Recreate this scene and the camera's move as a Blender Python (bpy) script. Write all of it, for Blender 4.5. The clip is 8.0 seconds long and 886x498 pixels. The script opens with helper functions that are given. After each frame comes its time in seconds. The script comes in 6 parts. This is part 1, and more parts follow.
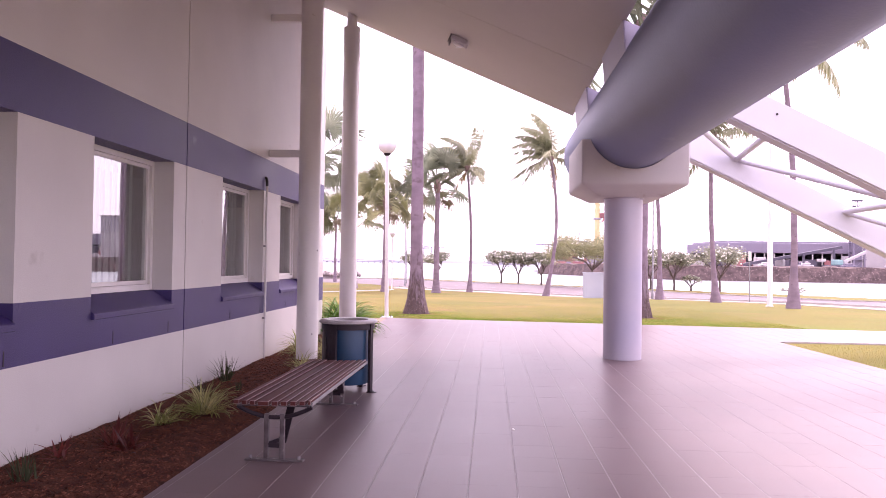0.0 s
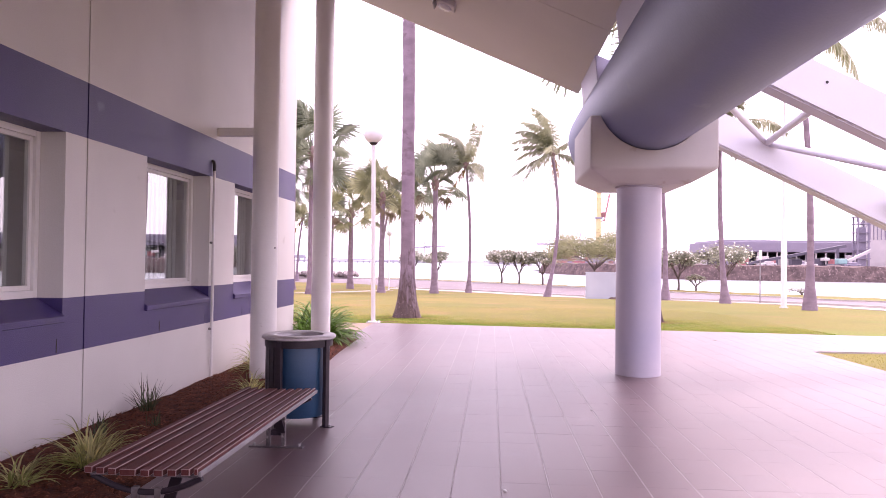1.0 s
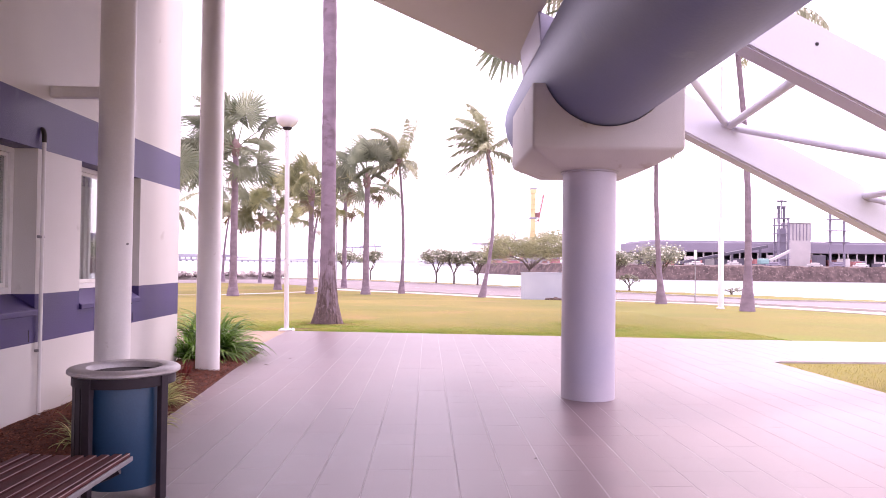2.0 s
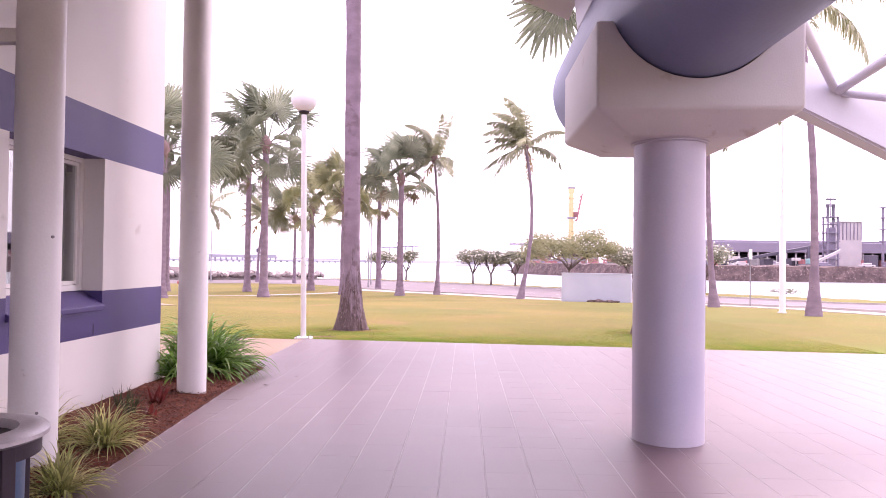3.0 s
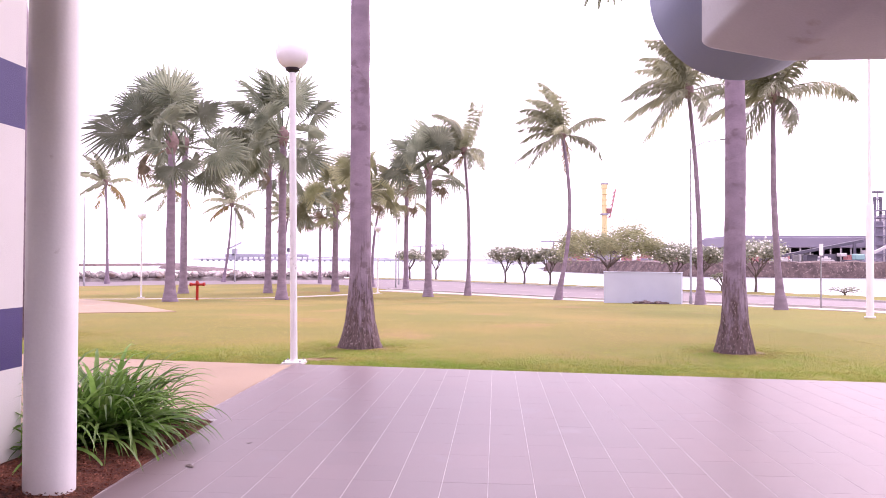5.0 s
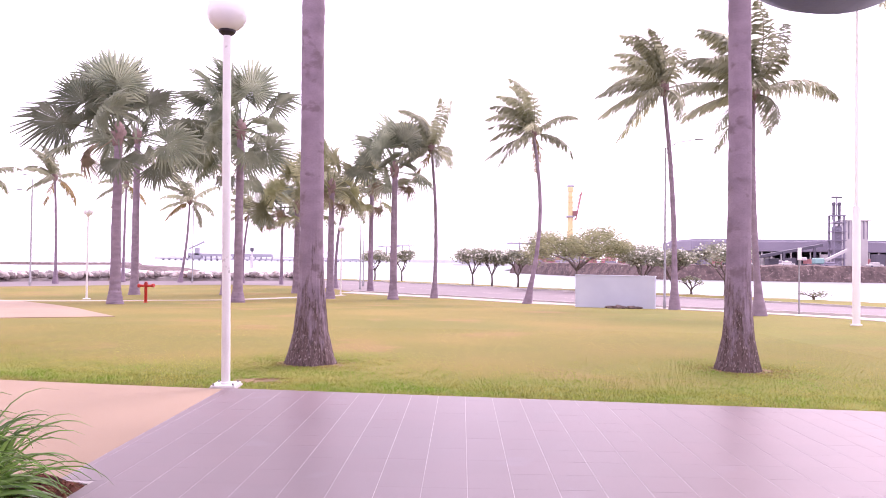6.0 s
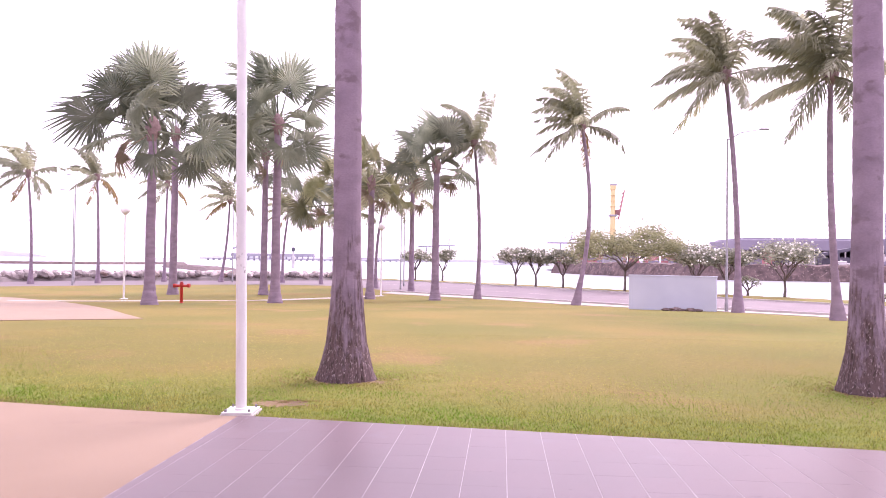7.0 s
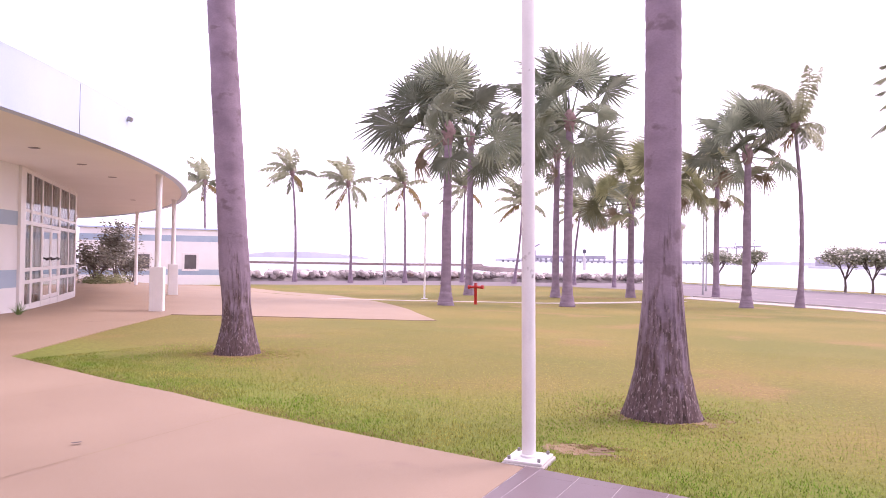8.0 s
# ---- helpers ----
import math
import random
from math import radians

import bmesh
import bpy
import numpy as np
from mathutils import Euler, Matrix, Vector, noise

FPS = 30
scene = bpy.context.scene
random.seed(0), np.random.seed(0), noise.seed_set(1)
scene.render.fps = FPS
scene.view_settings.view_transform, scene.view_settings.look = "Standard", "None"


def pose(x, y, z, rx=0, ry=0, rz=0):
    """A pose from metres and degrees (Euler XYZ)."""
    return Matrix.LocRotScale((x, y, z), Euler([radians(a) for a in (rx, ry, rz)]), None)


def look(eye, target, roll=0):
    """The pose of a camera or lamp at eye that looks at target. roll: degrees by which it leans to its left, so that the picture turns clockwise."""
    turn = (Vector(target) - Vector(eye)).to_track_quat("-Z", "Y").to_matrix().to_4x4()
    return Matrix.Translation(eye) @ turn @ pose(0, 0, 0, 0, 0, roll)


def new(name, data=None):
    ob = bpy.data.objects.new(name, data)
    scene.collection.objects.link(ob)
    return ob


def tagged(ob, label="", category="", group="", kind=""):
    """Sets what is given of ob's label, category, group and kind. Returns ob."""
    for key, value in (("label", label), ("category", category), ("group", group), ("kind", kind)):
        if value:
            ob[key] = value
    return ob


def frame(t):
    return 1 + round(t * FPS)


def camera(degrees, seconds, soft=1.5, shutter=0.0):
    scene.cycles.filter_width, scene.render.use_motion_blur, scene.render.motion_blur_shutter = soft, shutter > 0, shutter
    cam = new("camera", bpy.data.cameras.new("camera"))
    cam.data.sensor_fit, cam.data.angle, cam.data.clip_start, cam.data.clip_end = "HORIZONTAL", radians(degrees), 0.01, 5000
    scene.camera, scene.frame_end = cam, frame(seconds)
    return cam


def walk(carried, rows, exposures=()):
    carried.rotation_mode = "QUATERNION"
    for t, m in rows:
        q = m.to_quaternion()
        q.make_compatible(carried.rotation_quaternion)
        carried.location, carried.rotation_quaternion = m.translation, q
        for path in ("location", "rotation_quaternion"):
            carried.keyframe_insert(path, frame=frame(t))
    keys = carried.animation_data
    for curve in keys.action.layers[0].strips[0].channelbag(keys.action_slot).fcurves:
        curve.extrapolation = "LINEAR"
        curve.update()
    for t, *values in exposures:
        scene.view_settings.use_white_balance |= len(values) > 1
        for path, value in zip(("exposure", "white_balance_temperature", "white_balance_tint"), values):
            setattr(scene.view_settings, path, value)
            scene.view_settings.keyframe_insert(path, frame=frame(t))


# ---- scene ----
cam = camera(63.8, 8.0, soft=0.9)
PATH = [
    (0, (0.3, -1.142, 1.647), (0.165, 0.853, 1.684), 0.8),
    (0.5, (0.391, -0.125, 1.659), (0.237, 1.869, 1.694), 0.9),
    (1, (0.436, 0.834, 1.646), (0.298, 2.828, 1.682), 0.7),
    (1.5, (0.528, 1.838, 1.628), (0.537, 3.838, 1.664), 0.8),
    (1.7, (0.57, 2.272, 1.658), (0.613, 4.271, 1.696), 0.7),
    (2.8, (0.702, 4.632, 1.649), (0.684, 6.631, 1.684), 0.8),
    (3, (0.702, 5.047, 1.649), (0.64, 7.046, 1.686), 0.7),
    (3.5, (0.702, 6.037, 1.657), (0.562, 8.031, 1.692), 0.8),
    (4, (0.683, 7.045, 1.695), (0.514, 9.037, 1.728), 0.9),
    (4.5, (0.573, 8.029, 1.723), (0.396, 10.021, 1.756), 0.8),
    (4.7, (0.575, 8.39, 1.682), (0.409, 10.383, 1.713), 0.5),
    (5.8, (0.539, 10.491, 1.747), (0.457, 12.489, 1.78), 0.8),
    (6, (0.455, 10.947, 1.726), (0.401, 12.946, 1.761), 0.7),
    (6.5, (0.306, 12.016, 1.726), (0.265, 14.016, 1.761), 0.7),
    (7, (0.091, 13.04, 1.695), (-0.074, 15.033, 1.728), 0.7),
    (7.5, (-0.282, 14.218, 1.708), (-0.857, 16.133, 1.739), 0.8),
    (8, (-0.662, 15.197, 1.684), (-1.596, 16.966, 1.712), 0.8),
]
# exposure and white balance of the film's camera
EXPOSURES = [(0, 0.92, 6500, 46), (1.5, 0.91, 6500, 45), (3.5, 0.82, 6450, 45), (4.5, 0.73, 6400, 45), (6.5, 0.73, 6350, 45), (7.2, 0.66, 6320, 45), (8, 0.52, 6300, 44)]
walk(cam, [(t, look(eye, target, roll)) for t, eye, target, roll in PATH], EXPOSURES)

# ---- sky and sun: bright, thinly overcast ----
world = bpy.data.worlds.new("sky")
scene.world = world
world.use_nodes = True
wn = world.node_tree
sky = wn.nodes.new("ShaderNodeTexSky")
sky.sky_type, sky.sun_disc = "NISHITA", False
sky.sun_elevation, sky.sun_rotation = radians(52), radians(38)
sky.air_density, sky.dust_density, sky.ozone_density = 1.2, 4.0, 1.0
veil = wn.nodes.new("ShaderNodeMix")
veil.data_type = "RGBA"
veil.inputs[0].default_value = 0.72
wn.links.new(sky.outputs[0], veil.inputs[6])
veil.inputs[7].default_value = (14.0, 14.0, 14.6, 1)
wn.links.new(veil.outputs[2], wn.nodes["Background"].inputs[0])
wn.nodes["Background"].inputs[1].default_value = 0.12
sun = new("sun", bpy.data.lights.new("sun", "SUN"))
sun.data.energy, sun.data.angle, sun.data.color = 1.9, radians(24), (1.0, 0.95, 0.88)
sun.matrix_world = look((30, 38, 62), (0, 0, 0))


# ---- materials ----
def surf(name, c1, c2, scale=1.5, rough=0.6, bump=0.2, fine=60.0, metal=0.0, grain=0.25, stretch=(1, 1, 1),
         rough_var=0.12, per_object=0.0, island=0.0, spec=0.5, spots=None, spot_scale=3.0, spot_at=0.62, coat=0.0, two_tone=0.5, trans=0.0):
    m = bpy.data.materials.new(name)
    m.use_nodes = True
    t = m.node_tree
    n, l = t.nodes, t.links
    b = n["Principled BSDF"]
    geo = n.new("ShaderNodeNewGeometry")
    mp = n.new("ShaderNodeMapping")
    mp.inputs["Scale"].default_value = stretch
    l.new(geo.outputs["Position"], mp.inputs["Vector"])

    def tex(s, d=4):
        x = n.new("ShaderNodeTexNoise")
        x.inputs["Scale"].default_value, x.inputs["Detail"].default_value = s, d
        l.new(mp.outputs[0], x.inputs["Vector"])
        return x

    big, small = tex(scale), tex(fine, 3)
    ramp = n.new("ShaderNodeMapRange")
    ramp.inputs[1].default_value, ramp.inputs[2].default_value = two_tone - 0.17, two_tone + 0.17
    l.new(big.outputs[0], ramp.inputs[0])
    mix = n.new("ShaderNodeMix")
    mix.data_type = "RGBA"
    l.new(ramp.outputs[0], mix.inputs[0])
    mix.inputs[6].default_value, mix.inputs[7].default_value = (*c1, 1), (*c2, 1)
    out = mix.outputs[2]
    if spots:
        sp = tex(spot_scale, 6)
        r2 = n.new("ShaderNodeMapRange")
        r2.inputs[1].default_value, r2.inputs[2].default_value = spot_at, spot_at + 0.08
        l.new(sp.outputs[0], r2.inputs[0])
        m2 = n.new("ShaderNodeMix")
        m2.data_type = "RGBA"
        l.new(r2.outputs[0], m2.inputs[0])
        l.new(out, m2.inputs[6])
        m2.inputs[7].default_value = (*spots, 1)
        out = m2.outputs[2]
    hsv = n.new("ShaderNodeHueSaturation")
    l.new(out, hsv.inputs["Color"])
    val = n.new("ShaderNodeMapRange")
    val.inputs[3].default_value, val.inputs[4].default_value = 1 - grain, 1 + grain
    l.new(small.outputs[0], val.inputs[0])
    src = val.outputs[0]
    for amount, node, sock in ((per_object, "ShaderNodeObjectInfo", "Random"), (island, "ShaderNodeNewGeometry", "Random Per Island")):
        if amount:
            o = n.new(node)
            v2 = n.new("ShaderNodeMapRange")
            v2.inputs[3].default_value, v2.inputs[4].default_value = 1 - amount, 1 + amount
            l.new(o.outputs[sock], v2.inputs[0])
            mul = n.new("ShaderNodeMath")
            mul.operation = "MULTIPLY"
            l.new(src, mul.inputs[0])
            l.new(v2.outputs[0], mul.inputs[1])
            src = mul.outputs[0]
    l.new(src, hsv.inputs["Value"])
    l.new(hsv.outputs[0], b.inputs["Base Color"])
    rr = n.new("ShaderNodeMapRange")
    rr.inputs[3].default_value, rr.inputs[4].default_value = max(0.02, rough - rough_var), min(1, rough + rough_var)
    l.new(big.outputs[0], rr.inputs[0])
    l.new(rr.outputs[0], b.inputs["Roughness"])
    b.inputs["Metallic"].default_value = metal
    b.inputs["Specular IOR Level"].default_value = spec
    b.inputs["Coat Weight"].default_value = coat
    if bump:
        bp = n.new("ShaderNodeBump")
        bp.inputs["Strength"].default_value, bp.inputs["Distance"].default_value = bump, 0.02
        l.new(small.outputs[0], bp.inputs["Height"])
        l.new(bp.outputs[0], b.inputs["Normal"])
    if trans:
        tl, ms = n.new("ShaderNodeBsdfTranslucent"), n.new("ShaderNodeMixShader")
        ms.inputs[0].default_value = trans
        l.new(hsv.outputs[0], tl.inputs[0])
        l.new(b.outputs[0], ms.inputs[1])
        l.new(tl.outputs[0], ms.inputs[2])
        l.new(ms.outputs[0], n["Material Output"].inputs[0])
    return m


def clear_glass(name, tint=(0.9, 0.95, 0.95), rough=0.02, least=0.06, rim=0.8):
    m = bpy.data.materials.new(name)
    m.use_nodes = True
    n, l = m.node_tree.nodes, m.node_tree.links
    n.clear()
    out, mix = n.new("ShaderNodeOutputMaterial"), n.new("ShaderNodeMixShader")
    fr, gl, tr = n.new("ShaderNodeLayerWeight"), n.new("ShaderNodeBsdfGlossy"), n.new("ShaderNodeBsdfTransparent")
    fr.inputs[0].default_value = 0.5
    cube, gloss = n.new("ShaderNodeMath"), n.new("ShaderNodeMath")
    cube.operation, gloss.operation = "POWER", "MULTIPLY_ADD"
    cube.inputs[1].default_value, gloss.inputs[1].default_value, gloss.inputs[2].default_value = 3.0, rim, least
    l.new(fr.outputs["Facing"], cube.inputs[0])
    l.new(cube.outputs[0], gloss.inputs[0])
    gl.inputs["Roughness"].default_value = rough
    tr.inputs[0].default_value = (*tint, 1)
    l.new(gloss.outputs[0], mix.inputs[0])
    l.new(tr.outputs[0], mix.inputs[1])
    l.new(gl.outputs[0], mix.inputs[2])
    l.new(mix.outputs[0], out.inputs[0])
    return m


WHITE = surf("white_wall_paint", (0.63, 0.605, 0.585), (0.71, 0.685, 0.66), 0.7, 0.5, 0.12, 90, grain=0.05, spots=(0.52, 0.49, 0.46), spot_scale=2.3, spot_at=0.69)
PURPLE = surf("purple_band_paint", (0.041, 0.025, 0.122), (0.060, 0.041, 0.158), 1.1, 0.43, 0.2, 90, grain=0.1, spec=0.55, spots=(0.12, 0.098, 0.20), spot_scale=2.0, spot_at=0.68)
POSTW = surf("white_post_enamel", (0.76, 0.74, 0.73), (0.82, 0.80, 0.785), 1.3, 0.36, 0.05, 50, grain=0.04, spots=(0.5, 0.45, 0.42), spot_scale=6, spot_at=0.735)
SOFFIT = surf("cream_soffit_sheet", (0.50, 0.46, 0.44), (0.56, 0.52, 0.49), 0.5, 0.5, 0.04, 40, grain=0.04)
BLUEGREY = surf("blue_grey_steel_enamel", (0.118, 0.140, 0.268), (0.152, 0.174, 0.318), 0.8, 0.46, 0.05, 30, grain=0.06, rough_var=0.05, spots=(0.17, 0.195, 0.31), spot_scale=1.7, spot_at=0.68, spec=0.6)
COLUMN = surf("pale_lilac_column_paint", (0.43, 0.42, 0.535), (0.57, 0.515, 0.575), 0.7, 0.36, 0.06, 60, grain=0.05, spots=(0.37, 0.35, 0.42), spot_scale=3.5, spot_at=0.7)
CAPW = surf("off_white_concrete_cap", (0.55, 0.52, 0.53), (0.62, 0.59, 0.59), 1.2, 0.5, 0.1, 70, grain=0.06, spots=(0.42, 0.34, 0.31), spot_scale=2.6, spot_at=0.65)
ARMLILAC = surf("lilac_grey_arm_enamel", (0.36, 0.33, 0.42), (0.43, 0.39, 0.48), 0.9, 0.4, 0.04, 40, grain=0.05)
TRUSSW = surf("white_truss_enamel", (0.63, 0.62, 0.68), (0.69, 0.68, 0.73), 0.9, 0.35, 0.04, 40, grain=0.04)
TILE = surf("grey_porcelain_tile", (0.118, 0.066, 0.074), (0.146, 0.087, 0.095), 0.9, 0.41, 0.05, 120, grain=0.08, spec=0.75, per_object=0.05, island=0.05, rough_var=0.07, spots=(0.145, 0.094, 0.108), spot_scale=1.6, spot_at=0.63)
TILE.node_tree.nodes["Principled BSDF"].inputs["IOR"].default_value = 1.78
GROUT = surf("pale_grout", (0.42, 0.375, 0.385), (0.58, 0.525, 0.53), 3, 0.8, 0.2, 150, grain=0.1)
TAN = surf("tan_concrete_paving", (0.29, 0.2, 0.132), (0.338, 0.24, 0.164), 0.5, 0.7, 0.15, 150, grain=0.14, spots=(0.275, 0.187, 0.132), spot_scale=1.1, spot_at=0.66)
PATHC = surf("pale_concrete_path", (0.41, 0.35, 0.31), (0.49, 0.425, 0.38), 0.6, 0.75, 0.15, 120, grain=0.08)
ASPHALT = surf("sun_bleached_asphalt", (0.165, 0.128, 0.138), (0.21, 0.168, 0.174), 0.35, 0.75, 0.2, 180, grain=0.12)
KERBM = surf("concrete_kerb", (0.42, 0.38, 0.36), (0.52, 0.47, 0.44), 1.0, 0.8, 0.15, 90, grain=0.1)
LAWN = surf("dry_lawn", (0.16, 0.152, 0.034), (0.234, 0.184, 0.054), 0.16, 0.9, 0.6, 17, grain=0.42, spots=(0.236, 0.168, 0.06), spot_scale=0.25, spot_at=0.58, spec=0.2)


def watered(m, colour, attribute="watered", scale=0.9):
    """Blends to a second surface colour where an attribute of the mesh says so."""
    n, l = m.node_tree.nodes, m.node_tree.links
    hue = next(x for x in n if x.bl_idname == "ShaderNodeHueSaturation")
    old = hue.inputs["Color"].links[0].from_socket
    at, rough, mul, mix = n.new("ShaderNodeAttribute"), n.new("ShaderNodeTexNoise"), n.new("ShaderNodeMath"), n.new("ShaderNodeMix")
    at.attribute_name = attribute
    pos = n.new("ShaderNodeNewGeometry")
    l.new(pos.outputs["Position"], rough.inputs["Vector"])
    rough.inputs["Scale"].default_value, rough.inputs["Detail"].default_value = scale, 5
    mul.operation = "MULTIPLY_ADD"
    mul.use_clamp = True
    l.new(at.outputs["Fac"], mul.inputs[0])
    mul.inputs[1].default_value = 1.7
    sub = n.new("ShaderNodeMath")
    sub.operation = "MULTIPLY"
    sub.inputs[1].default_value = -0.9
    l.new(rough.outputs[0], sub.inputs[0])
    l.new(sub.outputs[0], mul.inputs[2])
    mix.data_type = "RGBA"
    l.new(mul.outputs[0], mix.inputs[0])
    l.new(old, mix.inputs[6])
    mix.inputs[7].default_value = (*colour, 1)
    l.new(mix.outputs[2], hue.inputs["Color"])


watered(LAWN, (0.172, 0.2, 0.037))
BLADE = surf("grass_blades", (0.27, 0.31, 0.06), (0.44, 0.34, 0.13), 0.6, 0.75, 0, 20, grain=0.2, island=0.4, spec=0.2, trans=0.62)
GREENBLADE = surf("green_grass_blades", (0.16, 0.285, 0.035), (0.35, 0.325, 0.09), 1.1, 0.75, 0, 20, grain=0.25, island=0.55, spec=0.2, trans=0.6)
BARE = surf("bare_soil", (0.20, 0.135, 0.075), (0.31, 0.22, 0.115), 3, 0.95, 0.5, 60, grain=0.35, spots=(0.27, 0.25, 0.07), spot_scale=5, spot_at=0.56)
MULCH = surf("red_brown_bark_mulch", (0.062, 0.021, 0.014), (0.142, 0.049, 0.03), 9, 0.9, 1.0, 55, grain=0.55, spec=0.2)
CHIP = surf("bark_chip", (0.095, 0.03, 0.018), (0.215, 0.083, 0.055), 9, 0.85, 0.3, 60, grain=0.3, island=0.6, spec=0.2)
TRUNK = surf("grey_palm_trunk", (0.2, 0.145, 0.188), (0.285, 0.215, 0.262), 2.0, 0.85, 0.4, 26, grain=0.18, stretch=(1, 1, 2), spots=(0.14, 0.096, 0.118), spot_scale=4, spot_at=0.67)
STOUT = surf("ringed_palm_trunk", (0.2, 0.143, 0.188), (0.282, 0.21, 0.264), 2.0, 0.85, 0.2, 30, grain=0.16, stretch=(1, 1, 1.6), spots=(0.175, 0.122, 0.15), spot_scale=3.0, spot_at=0.58)
watered(STOUT, (0.108, 0.066, 0.068), "fibrous", 14.0)


def flecked(m, colour, attribute, scale, stretch, at):
    """Torn pale fibres, thickest where an attribute of the mesh is high."""
    n, l = m.node_tree.nodes, m.node_tree.links
    hue = next(x for x in n if x.bl_idname == "ShaderNodeHueSaturation")
    old = hue.inputs["Color"].links[0].from_socket
    geo, mp, tx = n.new("ShaderNodeNewGeometry"), n.new("ShaderNodeMapping"), n.new("ShaderNodeTexNoise")
    amount, edge, both, mix = n.new("ShaderNodeAttribute"), n.new("ShaderNodeMapRange"), n.new("ShaderNodeMath"), n.new("ShaderNodeMix")
    mp.inputs["Scale"].default_value = stretch
    l.new(geo.outputs["Position"], mp.inputs["Vector"])
    l.new(mp.outputs[0], tx.inputs["Vector"])
    tx.inputs["Scale"].default_value, tx.inputs["Detail"].default_value = scale, 3
    edge.inputs[1].default_value, edge.inputs[2].default_value = at, at + 0.07
    l.new(tx.outputs[0], edge.inputs[0])
    amount.attribute_name = attribute
    both.operation = "MULTIPLY"
    l.new(edge.outputs[0], both.inputs[0])
    l.new(amount.outputs["Fac"], both.inputs[1])
    mix.data_type = "RGBA"
    l.new(both.outputs[0], mix.inputs[0])
    l.new(old, mix.inputs[6])
    mix.inputs[7].default_value = (*colour, 1)
    l.new(mix.outputs[2], hue.inputs["Color"])


flecked(STOUT, (0.055, 0.035, 0.034), "fibrous", 34.0, (1, 1, 0.16), 0.54)
flecked(STOUT, (0.30, 0.23, 0.23), "fibrous", 46.0, (1, 1, 0.35), 0.585)
FANLEAF = surf("grey_green_fan_leaf", (0.185, 0.215, 0.155), (0.315, 0.34, 0.25), 0.9, 0.6, 0, 8, grain=0.2, per_object=0.32, island=0.0, trans=0.58, spec=0.3)
LIMEFAN = surf("yellow_green_fan_leaf", (0.25, 0.265, 0.145), (0.39, 0.39, 0.235), 0.9, 0.36, 0, 8, grain=0.2, per_object=0.45, trans=0.5)
FANOLD = surf("dry_fan_leaf", (0.27, 0.22, 0.15), (0.37, 0.30, 0.21), 0.8, 0.7, 0, 8, grain=0.2, per_object=0.25, trans=0.4)
COCO = surf("coconut_frond", (0.29, 0.305, 0.2), (0.43, 0.435, 0.29), 0.4, 0.45, 0, 8, grain=0.15, per_object=0.35, trans=0.48)
COCOOLD = surf("yellowed_frond", (0.26, 0.19, 0.06), (0.32, 0.22, 0.09), 0.8, 0.6, 0, 8, grain=0.2, per_object=0.2, trans=0.4)
BOOT = surf("palm_crown_fibre", (0.18, 0.115, 0.11), (0.27, 0.185, 0.175), 5, 0.9, 0.8, 30, grain=0.4)
LIMELEAF = surf("yellow_green_leaf", (0.25, 0.265, 0.135), (0.37, 0.365, 0.195), 0.6, 0.5, 0, 10, grain=0.2, island=0.4, trans=0.5)
# haze over the far trees is put into this lightened leaf colour
PALELEAF = surf("hazy_grey_green_leaf", (0.25, 0.265, 0.20), (0.37, 0.37, 0.27), 0.9, 0.5, 0, 10, grain=0.2, island=0.4, trans=0.55)
BUSHLEAF = surf("silvery_bush_leaf", (0.17, 0.165, 0.13), (0.30, 0.275, 0.22), 0.9, 0.5, 0, 10, grain=0.2, island=0.5, trans=0.55)
BRIGHTW = surf("bright_white_render", (0.78, 0.77, 0.77), (0.84, 0.83, 0.82), 0.6, 0.55, 0.05, 50, grain=0.04, spots=(0.66, 0.64, 0.62), spot_scale=1.4, spot_at=0.68)
BARK = surf("smooth_grey_bark", (0.10, 0.075, 0.07), (0.16, 0.125, 0.115), 3, 0.85, 0.5, 30, grain=0.25)
FLOWER = surf("white_blossom", (0.72, 0.70, 0.62), (0.8, 0.78, 0.72), 3, 0.6, 0, 20, grain=0.05)
STRAP = surf("glossy_strap_leaf", (0.085, 0.205, 0.03), (0.22, 0.36, 0.09), 2.5, 0.28, 0, 20, grain=0.15, per_object=0.45, trans=0.45)
VARIEG = surf("variegated_grass_leaf", (0.27, 0.33, 0.09), (0.60, 0.56, 0.28), 4, 0.45, 0, 25, grain=0.15, island=0.55, trans=0.4)
DARKTUFT = surf("dark_tuft_leaf", (0.045, 0.06, 0.025), (0.09, 0.10, 0.05), 4, 0.5, 0, 25, grain=0.2, island=0.4, trans=0.4)
REDLEAF = surf("dark_red_leaf", (0.12, 0.02, 0.02), (0.22, 0.045, 0.035), 4, 0.45, 0, 25, grain=0.2, island=0.4, trans=0.4)
BATTEN = surf("brown_timber_batten", (0.088, 0.026, 0.026), (0.14, 0.045, 0.042), 2, 0.55, 0.15, 40, grain=0.22, stretch=(6, 0.4, 6), per_object=0.12, spec=0.18)
WORNEDGE = surf("worn_batten_edge", (0.26, 0.16, 0.155), (0.42, 0.3, 0.29), 3, 0.4, 0.1, 40, grain=0.25, stretch=(4, 0.6, 4))
LITTER = surf("dry_palm_litter", (0.24, 0.15, 0.085), (0.4, 0.27, 0.16), 4, 0.9, 0, 20, grain=0.2, island=0.4, spec=0.2)
GALV = surf("galvanised_steel", (0.22, 0.205, 0.215), (0.32, 0.305, 0.31), 4, 0.42, 0.05, 60, metal=0.55, grain=0.12)
